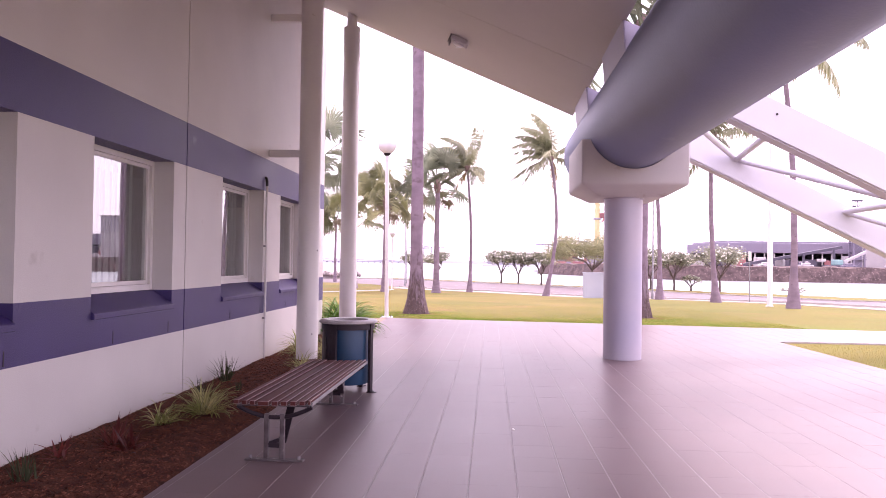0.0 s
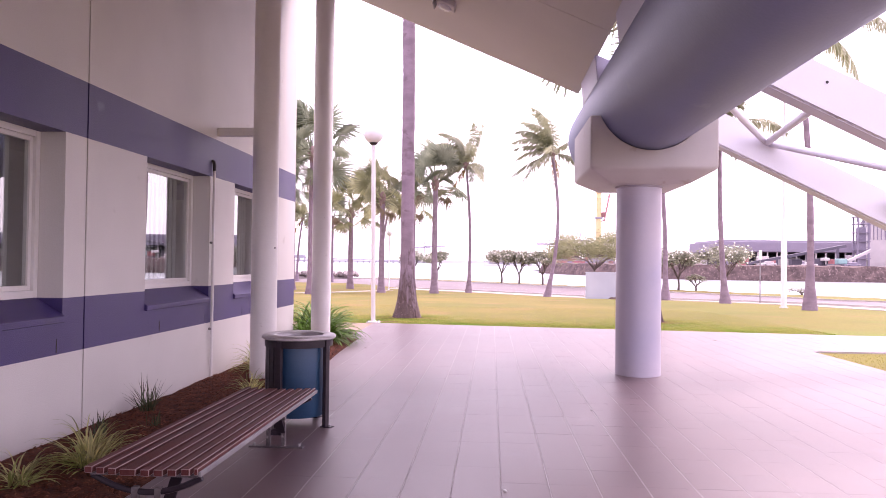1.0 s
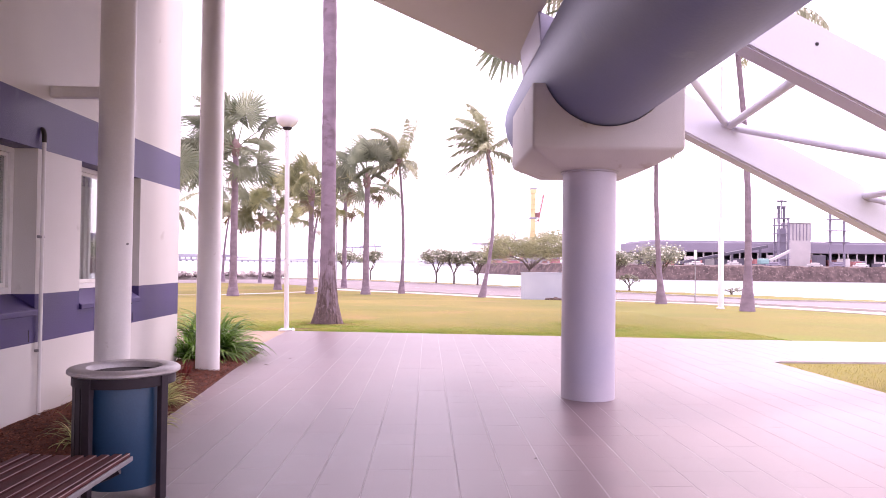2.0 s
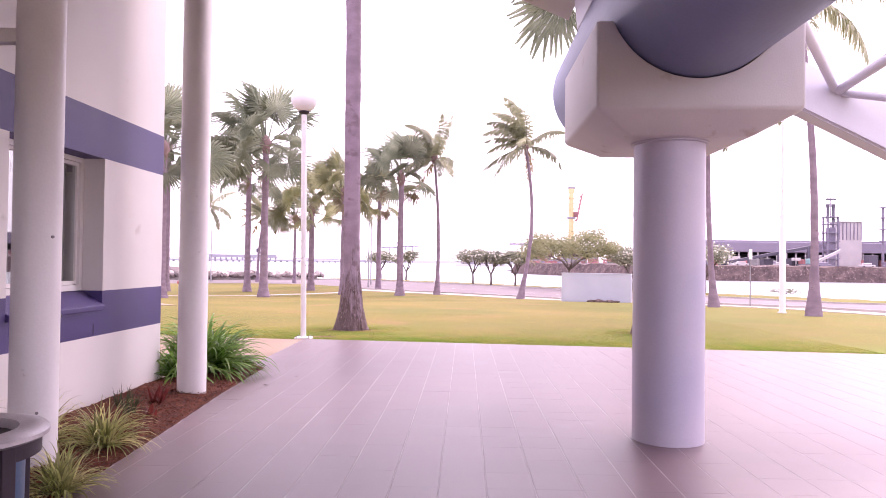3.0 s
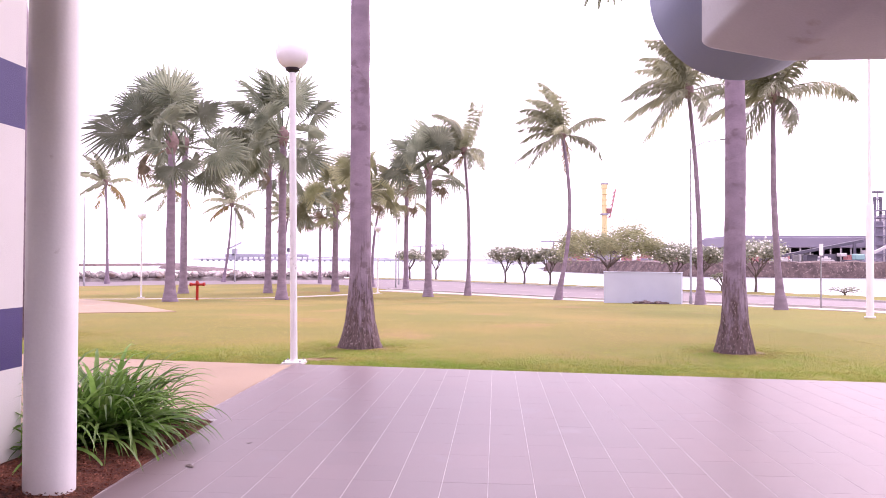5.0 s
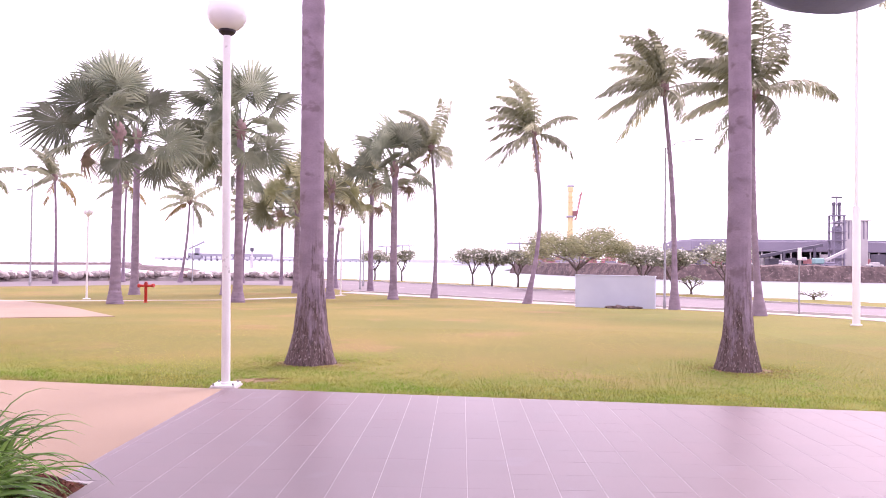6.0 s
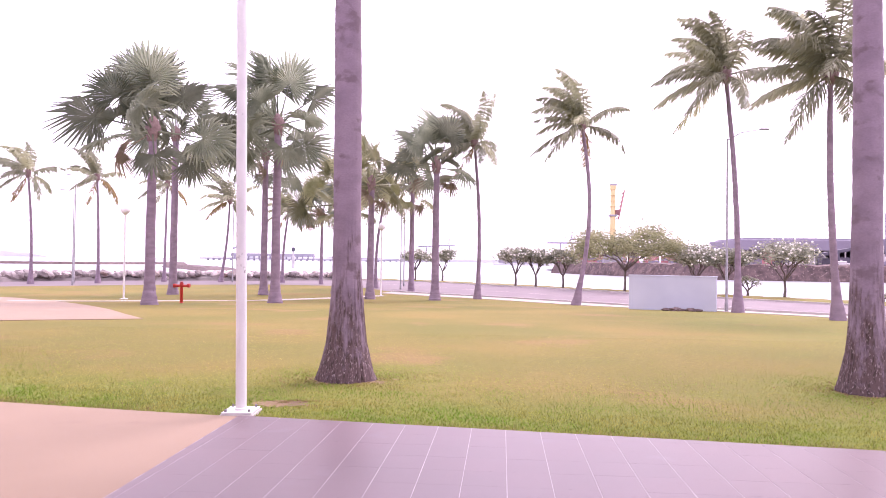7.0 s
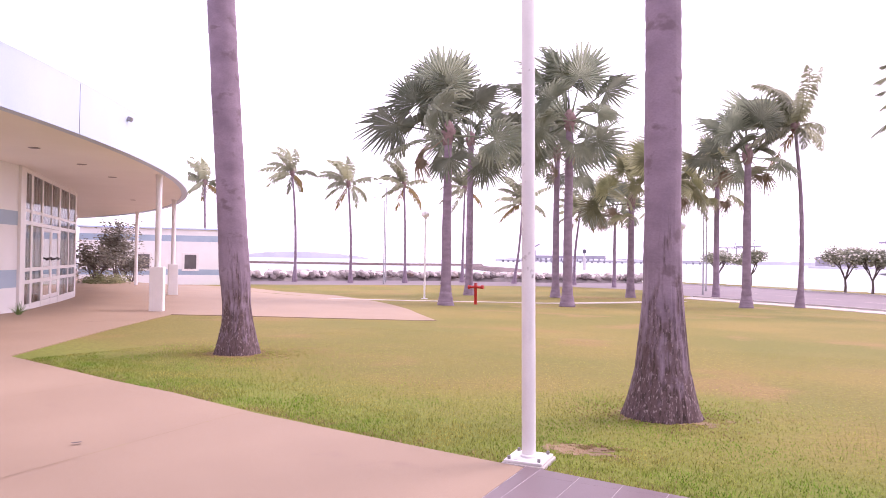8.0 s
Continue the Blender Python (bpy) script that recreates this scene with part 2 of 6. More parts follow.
LEGSTEEL = surf("weathered_dark_steel", (0.085, 0.068, 0.072), (0.19, 0.165, 0.17), 7, 0.34, 0.1, 60, metal=0.35, grain=0.25, spots=(0.4, 0.36, 0.36), spot_scale=14, spot_at=0.62)
RIMSTEEL = surf("scuffed_pale_steel", (0.42, 0.39, 0.40), (0.56, 0.53, 0.53), 5, 0.35, 0.08, 60, metal=0.3, grain=0.15, spots=(0.25, 0.2, 0.19), spot_scale=8, spot_at=0.66)
DARKSTEEL = surf("dark_purple_steel", (0.022, 0.014, 0.022), (0.036, 0.025, 0.033), 4, 0.45, 0.05, 60, grain=0.1, spec=0.3)
BINBLUE = surf("blue_bin_liner", (0.012, 0.05, 0.11), (0.018, 0.068, 0.14), 2, 0.4, 0.05, 50, grain=0.1)
LAMPW = surf("white_lamp_enamel", (0.70, 0.68, 0.68), (0.76, 0.74, 0.73), 3, 0.4, 0.08, 50, grain=0.05, spots=(0.36, 0.33, 0.32), spot_scale=9, spot_at=0.66)
OPAL = surf("opal_globe", (0.74, 0.72, 0.74), (0.8, 0.78, 0.79), 3, 0.15, 0, 20, grain=0.02)
FRAMEW = surf("white_window_frame", (0.76, 0.74, 0.72), (0.81, 0.79, 0.77), 3, 0.35, 0.03, 50, grain=0.04)
SLAT = surf("grey_blind_fabric", (0.42, 0.44, 0.41), (0.52, 0.54, 0.5), 1, 0.8, 0.1, 80, grain=0.06, per_object=0.2)
# shade of unlit rooms is put into this dark colour
ROOMD = surf("dark_room_shade", (0.10, 0.09, 0.09), (0.14, 0.13, 0.13), 1, 0.8, 0.05, 30, grain=0.06)
GLASS = clear_glass("window_glass", (0.86, 0.9, 0.89), 0.01, 0.2)
SHOPGLASS = clear_glass("bright_shop_glass", (0.85, 0.86, 0.86), 0.02, 0.05, 0.3)
DOORGLASS = clear_glass("mirror_door_glass", (0.7, 0.7, 0.76), 0.02, 0.4)
DRAPE = surf("brown_drape", (0.20, 0.145, 0.125), (0.28, 0.21, 0.185), 2, 0.85, 0.1, 60, grain=0.1)
JOINT = surf("black_sealant", (0.03, 0.025, 0.03), (0.05, 0.04, 0.045), 5, 0.7, 0, 50, grain=0.1)
RED = surf("red_hydrant_enamel", (0.42, 0.02, 0.015), (0.52, 0.035, 0.025), 5, 0.4, 0.05, 50, grain=0.08)
SIGNW = surf("pale_blue_grey_render", (0.46, 0.48, 0.56), (0.52, 0.54, 0.61), 0.6, 0.7, 0.1, 60, grain=0.05)
ROCK = surf("grey_granite_boulder", (0.35, 0.305, 0.295), (0.55, 0.485, 0.46), 0.8, 0.9, 0.6, 14, grain=0.25, per_object=0.35, island=0.35, spots=(0.42, 0.31, 0.255), spot_scale=0.6, spot_at=0.6)
BANK = surf("brown_rock_bank", (0.075, 0.05, 0.05), (0.16, 0.108, 0.102), 0.5, 0.95, 0.8, 1.2, grain=0.5, spots=(0.24, 0.17, 0.16), spot_scale=1.6, spot_at=0.58)
YELLOW = surf("yellow_crane_paint", (0.74, 0.56, 0.27), (0.8, 0.62, 0.33), 0.3, 0.5, 0, 5, grain=0.06)
SHED = surf("grey_blue_shed_cladding", (0.21, 0.185, 0.25), (0.28, 0.25, 0.32), 0.05, 0.6, 0, 3, grain=0.1)
# pier and quay steel with the harbour haze put into its colour
PIERM = surf("hazy_grey_pier_steel", (0.30, 0.285, 0.34), (0.38, 0.355, 0.41), 0.02, 0.7, 0, 1, grain=0.08)
# shade inside the shed is put into this colour; dark machinery shares it
SHEDDARK = surf("dark_shed_shade_and_steel", (0.09, 0.08, 0.11), (0.135, 0.12, 0.155), 0.1, 0.7, 0, 3, grain=0.15)
SILO = surf("pale_silo", (0.5, 0.47, 0.48), (0.6, 0.56, 0.56), 0.2, 0.5, 0, 3, grain=0.05)
RUST = surf("reddish_container", (0.34, 0.13, 0.14), (0.42, 0.18, 0.18), 0.3, 0.6, 0, 3, grain=0.1, per_object=0.3)
TEAL = surf("teal_machine", (0.22, 0.40, 0.40), (0.28, 0.46, 0.45), 0.4, 0.5, 0, 3, grain=0.1)
# distance haze is painted in: land as pale grey
HILL = surf("haze_pale_shore", (0.58, 0.575, 0.62), (0.65, 0.645, 0.68), 0.01, 0.9, 0, 0.3, grain=0.12)
PAVBLUE = surf("pale_blue_band", (0.32, 0.42, 0.52), (0.38, 0.48, 0.58), 1, 0.5, 0.05, 40, grain=0.05)
FASCIA = surf("white_blue_fascia", (0.52, 0.635, 0.86), (0.58, 0.69, 0.89), 0.5, 0.4, 0.03, 30, grain=0.04)
CREAM = surf("cream_pavilion_lining", (0.88, 0.86, 0.85), (0.92, 0.90, 0.89), 0.5, 0.6, 0.05, 40, grain=0.04)
SEA = surf("pale_harbour_water", (0.22, 0.25, 0.265), (0.26, 0.285, 0.295), 0.02, 0.32, 0.3, 0.9, grain=0.06, rough_var=0.06)


# ---- building helpers ----
def empty(name, x=0, y=0, z=0, rz=0):
    ob = new(name)
    ob.matrix_basis = pose(x, y, z, 0, 0, rz)
    ob.empty_display_size = 0.2
    return ob


def mesh_of(name, bm, mats):
    me = bpy.data.meshes.new(name)
    bm.normal_update()
    bm.to_mesh(me)
    bm.free()
    for m in (mats if isinstance(mats, (list, tuple)) else [mats]):
        me.materials.append(m)
    return me


def smooth(me):
    me.polygons.foreach_set("use_smooth", [True] * len(me.polygons))
    return me


def part(name, bm, material, parent=None, label="", soft=False, m=None):
    me = bm if isinstance(bm, bpy.types.Mesh) else mesh_of(name, bm, material)
    if soft:
        smooth(me)
        me.set_sharp_from_angle(angle=radians(40))
    ob = new(name, me)
    if parent is not None:
        ob.parent = parent
    if m is not None:
        ob.matrix_basis = m
    return tagged(ob, label)


def fixed(name, bm, material, label, category, soft=False):
    ob = part(name, bm, material, None, label, soft)
    return tagged(ob, category=category, kind="structure")


def box(bm, x0, x1, y0, y1, z0, z1, mi=0, bevel=0.0):
    vs = [bm.verts.new(p) for p in ((x0, y0, z0), (x1, y0, z0), (x1, y1, z0), (x0, y1, z0), (x0, y0, z1), (x1, y0, z1), (x1, y1, z1), (x0, y1, z1))]
    fs = [bm.faces.new([vs[i] for i in q]) for q in ((0, 3, 2, 1), (4, 5, 6, 7), (0, 1, 5, 4), (1, 2, 6, 5), (2, 3, 7, 6), (3, 0, 4, 7))]
    for f in fs:
        f.material_index = mi
    if bevel:
        es = list({e for f in fs for e in f.edges})
        bmesh.ops.bevel(bm, geom=es, offset=bevel, segments=2, affect="EDGES", profile=0.5)
    return bm


def bx(*a, **k):
    return box(bmesh.new(), *a, **k)


def sweep(bm, pts, radii, seg=12, caps=True, squash=1.0, mi=0):
    """A round bar along points, with a radius at each."""
    pts = [Vector(p) for p in pts]
    rings = []
    for i, p in enumerate(pts):
        d = (pts[min(i + 1, len(pts) - 1)] - pts[max(i - 1, 0)]).normalized()
        ref = Vector((0, 0, 1)) if abs(d.z) < 0.9 else Vector((1, 0, 0))
        u = d.cross(ref).normalized()
        w = u.cross(d)
        r = radii[i] if isinstance(radii, (list, tuple)) else radii
        rings.append([bm.verts.new(p + (u * math.cos(a) + w * math.sin(a) * squash) * r) for a in (2 * math.pi * k / seg for k in range(seg))])
    for a, b in zip(rings, rings[1:]):
        for k in range(seg):
            bm.faces.new((a[k], b[k], b[(k + 1) % seg], a[(k + 1) % seg])).material_index = mi
    if caps:
        bm.faces.new(rings[0]).material_index = mi
        bm.faces.new(rings[-1][::-1]).material_index = mi
    return bm


def bar(p, q, r, seg=12):
    return sweep(bmesh.new(), [p, q], r, seg)


def lathe(bm, profile, seg=32, cx=0, cy=0):
    rings = [[bm.verts.new((cx + r * math.cos(2 * math.pi * k / seg), cy + r * math.sin(2 * math.pi * k / seg), z)) for k in range(seg)] for r, z in profile]
    for a, b in zip(rings, rings[1:]):
        for k in range(seg):
            bm.faces.new((a[k], a[(k + 1) % seg], b[(k + 1) % seg], b[k]))
    bm.faces.new(rings[0][::-1])
    bm.faces.new(rings[-1])
    return bm


def beam(p, q, width, height, bevel=0.01):
    """A box beam from p to q, upright in section."""
    p, q = Vector(p), Vector(q)
    d = (q - p).normalized()
    side = d.cross(Vector((0, 0, 1))).normalized()
    up = side.cross(d)
    bm = bmesh.new()
    vs = [bm.verts.new(o + side * s * width / 2 + up * u * height / 2) for o in (p, q) for s, u in ((-1, -1), (1, -1), (1, 1), (-1, 1))]
    for f in ((0, 1, 2, 3), (7, 6, 5, 4), (0, 4, 5, 1), (1, 5, 6, 2), (2, 6, 7, 3), (3, 7, 4, 0)):
        bm.faces.new([vs[i] for i in f])
    bmesh.ops.recalc_face_normals(bm, faces=bm.faces)
    if bevel:
        bmesh.ops.bevel(bm, geom=bm.edges[:], offset=bevel, segments=2, affect="EDGES")
    return bm


PAVX, PAVY, PAVR = -64.1, -1.95, 55.4


def gz(y, x=0.0):
    """Height of the ground: a terrace with a slight fall, then a lawn that falls to the road; level round the pavilion."""
    if y < 21.1:
        return -0.091 - 0.0055 * (y - 8)
    d = min(y - 21.1, 40)
    z = -0.163 - 0.0125 * d - 0.00035 * d * d
    if x < -18 and z < -0.4:
        k = max(0.0, min(1.0, (math.hypot(x - PAVX, y - PAVY) - PAVR - 1.0) / 7.0))
        z = z * k - 0.4 * (1 - k)
    return z


def sheet(bm, poly, lift, step=1.5, thick=0.0):
    """A flat plan polygon laid on the ground, cut across so that it follows the fall."""
    face = bm.faces.new([bm.verts.new((x, y, 0)) for x, y in poly])
    face.normal_update()
    if face.normal.z < 0:
        face.normal_flip()
    ys = [p[1] for p in poly]
    k = math.ceil(min(ys) / step)
    cuts = [i * step for i in range(k, int(max(ys) / step) + 1)] + [21.1]
    for c in cuts:
        bmesh.ops.bisect_plane(bm, geom=bm.verts[:] + bm.edges[:] + bm.faces[:], plane_co=(0, c, 0), plane_no=(0, 1, 0))
    if min(p[0] for p in poly) < -30:
        for c in range(-64, -14, 3):
            bmesh.ops.bisect_plane(bm, geom=bm.verts[:] + bm.edges[:] + bm.faces[:], plane_co=(c, 0, 0), plane_no=(1, 0, 0))
    bmesh.ops.triangulate(bm, faces=bm.faces[:])
    for v in bm.verts:
        v.co.z = gz(v.co.y, v.co.x) + lift
    if thick:
        edge = [e for e in bm.edges if e.is_boundary]
        made = bmesh.ops.extrude_edge_only(bm, edges=edge)
        for v in made["geom"]:
            if isinstance(v, bmesh.types.BMVert):
                v.co.z -= thick
    bmesh.ops.recalc_face_normals(bm, faces=bm.faces)
    if sum(f.normal.z for f in bm.faces) < 0:
        bmesh.ops.reverse_faces(bm, faces=bm.faces[:])
    return bm


# ---- ground, water and paving ----
LAND = [(-600, -500), (600, -500), (400, -150), (160, -40), (75, 28), (38, 70), (24.5, 83.5), (8, 100.5), (-7, 117), (-19, 126), (-30, 113), (-44, 103.5), (-54, 96), (-62, 80), (-84, 50), (-140, 10), (-600, -80)]


def shore(x, y):
    """Distance to the shore line, positive on land."""
    best, inside = 1e9, False
    for (ax, ay), (bx_, by) in zip(LAND, LAND[1:] + LAND[:1]):
        dx, dy = bx_ - ax, by - ay
        k = max(0.0, min(1.0, ((x - ax) * dx + (y - ay) * dy) / (dx * dx + dy * dy)))
        best = min(best, (x - ax - k * dx) ** 2 + (y - ay - k * dy) ** 2)
        if (ay > y) != (by > y) and x < ax + (y - ay) * dx / dy:
            inside = not inside
    return math.sqrt(best) if inside else -math.sqrt(best)


def land_z(x, y):
    d = shore(x, y)
    k = max(0.0, min(1.0, (0.5 - d) / 3.5))
    return gz(y, x) * (1 - k) + -5.0 * k


def steps(lo, hi, step, ends):
    a = [lo + i * step for i in range(int((hi - lo) / step) + 1)]
    return sorted(ends[0] + a + ends[1])


XS = steps(-96, 96, 2.0, ([-4500, -1500, -600, -300, -180, -130], [130, 180, 300, 600, 1500, 4500]))
YS = sorted(steps(-30, 136, 2.0, ([-4500, -1500, -500, -200, -80], [150, 180, 300, 700, 1800, 4600])) + [21.1] + [21.0 + k for k in range(12) if k % 2 == 0])
verts = [(x, y, land_z(x, y)) for y in YS for x in XS]
W = len(XS)
faces = [(j * W + i, j * W + i + 1, (j + 1) * W + i + 1, (j + 1) * W + i) for j in range(len(YS) - 1) for i in range(W - 1)]
me = bpy.data.meshes.new("ground")
me.from_pydata(verts, [], faces)
me.materials.append(LAWN)
wet = me.attributes.new("watered", "FLOAT", "POINT")
for k, (x, y, z) in enumerate(verts):
    edge = 21.1 - 0.1 * (x + 2.93) if x > -2.95 else 21.1 + (-2.95 - x) * 0.165
    near = max(0.0, 1 - abs(y - edge - 0.3) / 3.6)
    for cx, cy in ((-2.4, 24.2), (5.66, 24.2)):
        near = max(near, 0.8 - math.dist((x, y), (cx, cy)) / 5)
    wet.data[k].value = max(near * (1 if x < 12 else 0.4), 0.42 * min(1.0, max(0.0, (x - 1.0) / 7.0)) if -5 < y < 70 else 0.0)
tagged(new("ground", smooth(me)), "dry yellow-green lawn sloping gently to the harbour", "lawn", kind="structure")

bm = bmesh.new()
bm.faces.new([bm.verts.new(p) for p in ((-4800, -600, -2.75), (4800, -600, -2.75), (4800, 4900, -2.75), (-4800, 4900, -2.75))])
fixed("water", bm, SEA, "pale calm harbour water under a white sky", "water")

# tiled terrace: its bed, then the tiles themselves
BED = [(-2.06, -9.0), (-2.11, 3.7), (-2.17, 10.3), (-2.29, 12.3), (-2.43, 14.2), (-2.54, 16.65)]
FRONT = ((-2.93, 21.10), (11.4, 19.66))


def bed_x(y):
    for (x0, y0), (x1, y1) in zip(BED, BED[1:]):
        if y <= y1:
            return x0 + (x1 - x0) * (y - y0) / (y1 - y0)
    return -2.83 - (y - 16.65) * 0.022


def front_y(x):
    return FRONT[0][1] + (x - FRONT[0][0]) * (FRONT[1][1] - FRONT[0][1]) / (FRONT[1][0] - FRONT[0][0])


TERRACE = BED + [(-2.83, 16.65), FRONT[0], (18.0, front_y(18.0)), (18.0, 16.0), (7.0, 16.0), (7.0, -9.0)]
terrace = fixed("terrace_floor", sheet(bmesh.new(), TERRACE, 0.0352, thick=0.12), GROUT, "grey porcelain tiled terrace with pale joints", "terrace")

TAN_EDGE = [(-2.95, 21.11), (-3.9, 21.22), (-5.13, 21.38), (-6.45, 21.57), (-8.3, 21.97), (-9.7, 22.16), (-11.4, 22.5), (-13.5, 22.9), (-15.9, 26.2), (-18.0, 29.2), (-20.1, 32.3), (-18.2, 33.5), (-15.7, 34.7),
            (-13.4, 35.9), (-12.2, 36.65), (-14.4, 39.4), (-16.85, 42.6), (-20.0, 46.2), (-23.1, 49.4), (-31.4, 56.9), (-46.6, 64.6), (-62, 67)]
tan = fixed("pavement_tan", sheet(bmesh.new(), [(-2.85, 16.67)] + TAN_EDGE + [(-66, 15.0), (-3.5, 15.0), (-3.5, 16.67)], 0.022, thick=0.1), TAN, "tan coloured concrete paving with a curved edge", "pavement")

for k, (xa, ya, xb, yb) in enumerate(((-6.25, 15.1, -6.62, 21.52), (-9.55, 15.1, -9.75, 22.1))):
    bm = bmesh.new()
    d = Vector((xb - xa, yb - ya)).normalized()
    n = 12
    prev = None
    for i in range(n + 1):
        x, y = xa + (xb - xa) * i / n, ya + (yb - ya) * i / n
        row = [bm.verts.new((x - d.y * w, y + d.x * w, gz(y, x) + 0.0262)) for w in (-0.003, 0.003)]
        if prev:
            bm.faces.new((prev[0], prev[1], row[1], row[0]))
        prev = row
    bmesh.ops.recalc_face_normals(bm, faces=bm.faces)
    fixed("pavement_joint", bm, BARE, "thin dirt-filled saw-cut joint in the tan paving", "joint")

ROADSIDE = [(36, -20), (27, 15), (20.8, 36.8), (19.6, 43.3), (17.4, 47.9), (13.4, 56.2), (8.6, 62.4), (4.2, 66.2), (-0.1, 70.0), (-5.1, 73.5), (-9.8, 77.5), (-13.5, 85), (-18, 90.3), (-25.6, 91.5), (-36.4, 85.6), (-49.9, 73), (-60, 64)]
FARKERB = [(-70, 66), (-59.5, 80), (-52, 93.6), (-44, 100), (-36.5, 103), (-28, 108.6), (-18, 113), (-8, 105.5), (-2, 99.5), (4.5, 92.3), (11.8, 83.5), (19.6, 73.2), (25.2, 67), (29.5, 60.5), (36, 48), (48, 24), (66, -14)]
NEARPATH = [(32, -20), (24, 15), (18.9, 36), (17.6, 42.2), (15.9, 46.4), (12.0, 54.0), (7.6, 60.0), (3.6, 63.6), (-0.5, 67.4), (-5.3, 70.8), (-10.6, 74.6)]
fixed("road", sheet(bmesh.new(), ROADSIDE + FARKERB, 0.012, step=3), ASPHALT, "wide sun-bleached asphalt road along the waterfront", "road")
fixed("footpath", sheet(bmesh.new(), NEARPATH + ROADSIDE[10:1:-1] + ROADSIDE[1::-1], 0.03, step=2, thick=0.1), PATHC, "narrow pale concrete footpath beside the road", "footpath")
THIN = [(-26.5, 49.8), (-22.6, 52.4), (-18.4, 57.9), (-12.4, 65.0), (-9.2, 70.0)]
fixed("garden_path", sheet(bmesh.new(), THIN + [(x - 0.9, y + 0.75) for x, y in THIN[::-1]], 0.028, thick=0.1), PATHC, "thin pale concrete path across the lawn", "footpath")


def kerb_line(name, pts, label):
    bm = bmesh.new()
    for (ax, ay), (bx_, by) in zip(pts, pts[1:]):
        d = Vector((bx_ - ax, by - ay)).normalized()
        nx, ny = -d.y * 0.15, d.x * 0.15
        q = [(ax, ay), (bx_, by), (bx_ + nx, by + ny), (ax + nx, ay + ny)]
        low = [bm.verts.new((x, y, gz(y) - 0.03)) for x, y in q]
        top = [bm.verts.new((x, y, gz(y) + 0.15)) for x, y in q]
        bm.faces.new(top)
        for k in range(4):
            bm.faces.new((low[k], low[(k + 1) % 4], top[(k + 1) % 4], top[k]))
    bmesh.ops.recalc_face_normals(bm, faces=bm.faces)
    fixed(name, bm, KERBM, label, "kerb")


kerb_line("kerb_far", FARKERB[5:], "raised concrete kerb on the water side of the road")
kerb_line("kerb_near", ROADSIDE[:11], "low concrete kerb between footpath and road")

# lane lines, worn white paint
bm = bmesh.new()
for k in range(14):
    x, y = 24 - k * 3.3, 54 + k * 3.9
    d = Vector((-0.68, 0.73))
    q = [(x, y), (x + d.x * 2.4, y + d.y * 2.4), (x + d.x * 2.4 - 0.1, y + d.y * 2.4 - 0.09), (x - 0.1, y - 0.09)]
    bm.faces.new([bm.verts.new((a, b, gz(b) + 0.018)) for a, b in q])
bmesh.ops.recalc_face_normals(bm, faces=bm.faces)
fixed("lane_marking", bm, PATHC, "worn white dashed lane marking on the road", "road marking")

# mulched garden bed, heaped towards the wall
def bed_h(x, y):
    k = max(0.0, min(1.0, (bed_x(y) - x) / (bed_x(y) + 3.52)))
    heap = 0.032 + 0.043 * max(0.0, min(1.0, (y - 8) / 4))
    return 0.03 + heap * math.sin(math.pi * min(0.5, k * 0.85)) + 0.026 * noise.noise((x * 3, y * 3, 0)) * min(1, k * 5)


bm = bmesh.new()
rng = random.Random(4)
NB, NA = 110, 12
grid = []
for j in range(NB + 1):
    y = -9 + (16.62 + 9) * j / NB
    wall_x = -3.52 if y < 14.8 else -3.49
    row = []
    for i in range(NA + 1):
        k = i / NA
        x = wall_x + (bed_x(y) - wall_x) * k
        row.append(bm.verts.new((x, y, gz(y) + (bed_h(x, y) + 0.014 * rng.random() if i < NA else 0.024))))
    grid.append(row)
for a, b in zip(grid, grid[1:]):
    for i in range(NA):
        bm.faces.new((a[i], a[i + 1], b[i + 1], b[i]))
fixed("garden_bed", bm, MULCH, "narrow garden bed of red-brown bark mulch by the wall", "garden bed", True)
bm = bmesh.new()
for k in range(17000):
    y = 2.5 + 14.1 * rng.random()
    x = -3.48 + (bed_x(y) + 3.46) * rng.random()
    c = Vector((x, y, gz(y) + bed_h(x, y) + 0.004 + 0.018 * rng.random()))
    r = Euler((rng.uniform(-0.5, 0.5), rng.uniform(-0.5, 0.5), rng.uniform(0, 6.3))).to_matrix()
    a, b = rng.uniform(0.006, 0.022), rng.uniform(0.003, 0.007)
    vs = [bm.verts.new(c + r @ Vector(p)) for p in ((-a, -b, 0), (a, -b * 0.6, 0), (a * 0.9, b, 0), (-a * 0.8, b, 0), (0, 0, 0.008))]
    for q in ((0, 1, 4), (1, 2, 4), (2, 3, 4), (3, 0, 4)):
        bm.faces.new([vs[i] for i in q])
tagged(part("bark_chips", bm, CHIP), "loose red-brown bark chips on the garden bed", "mulch", kind="stuff")

# short grass near the terrace
bm = bmesh.new()
vl, fl = [], []


def on_lawn(x, y):
    if y < front_y(x) + 0.02 and x > -2.95:
        return x > 7.02 and y < 15.98
    if x <= -2.95:
        for (ax, ay), (bx_, by) in zip(TAN_EDGE[:8], TAN_EDGE[1:8]):
            if bx_ <= x <= ax:
                return y > ay + (by - ay) * (x - ax) / (bx_ - ax) + 0.02
        return False
    return True


FEET = ((-2.4, 24.2), (5.66, 24.2), (-10.75, 25.7))


def worn(x, y):
    return any(math.dist((x, y), c) < 0.55 + 0.25 * noise.noise((x * 2, y * 2, 5)) for c in FEET) or ((x + 2.72) / 0.4) ** 2 + ((y - 22.04) / 0.24) ** 2 < 0.75 + 0.6 * noise.noise((x * 4, y * 4, 1))


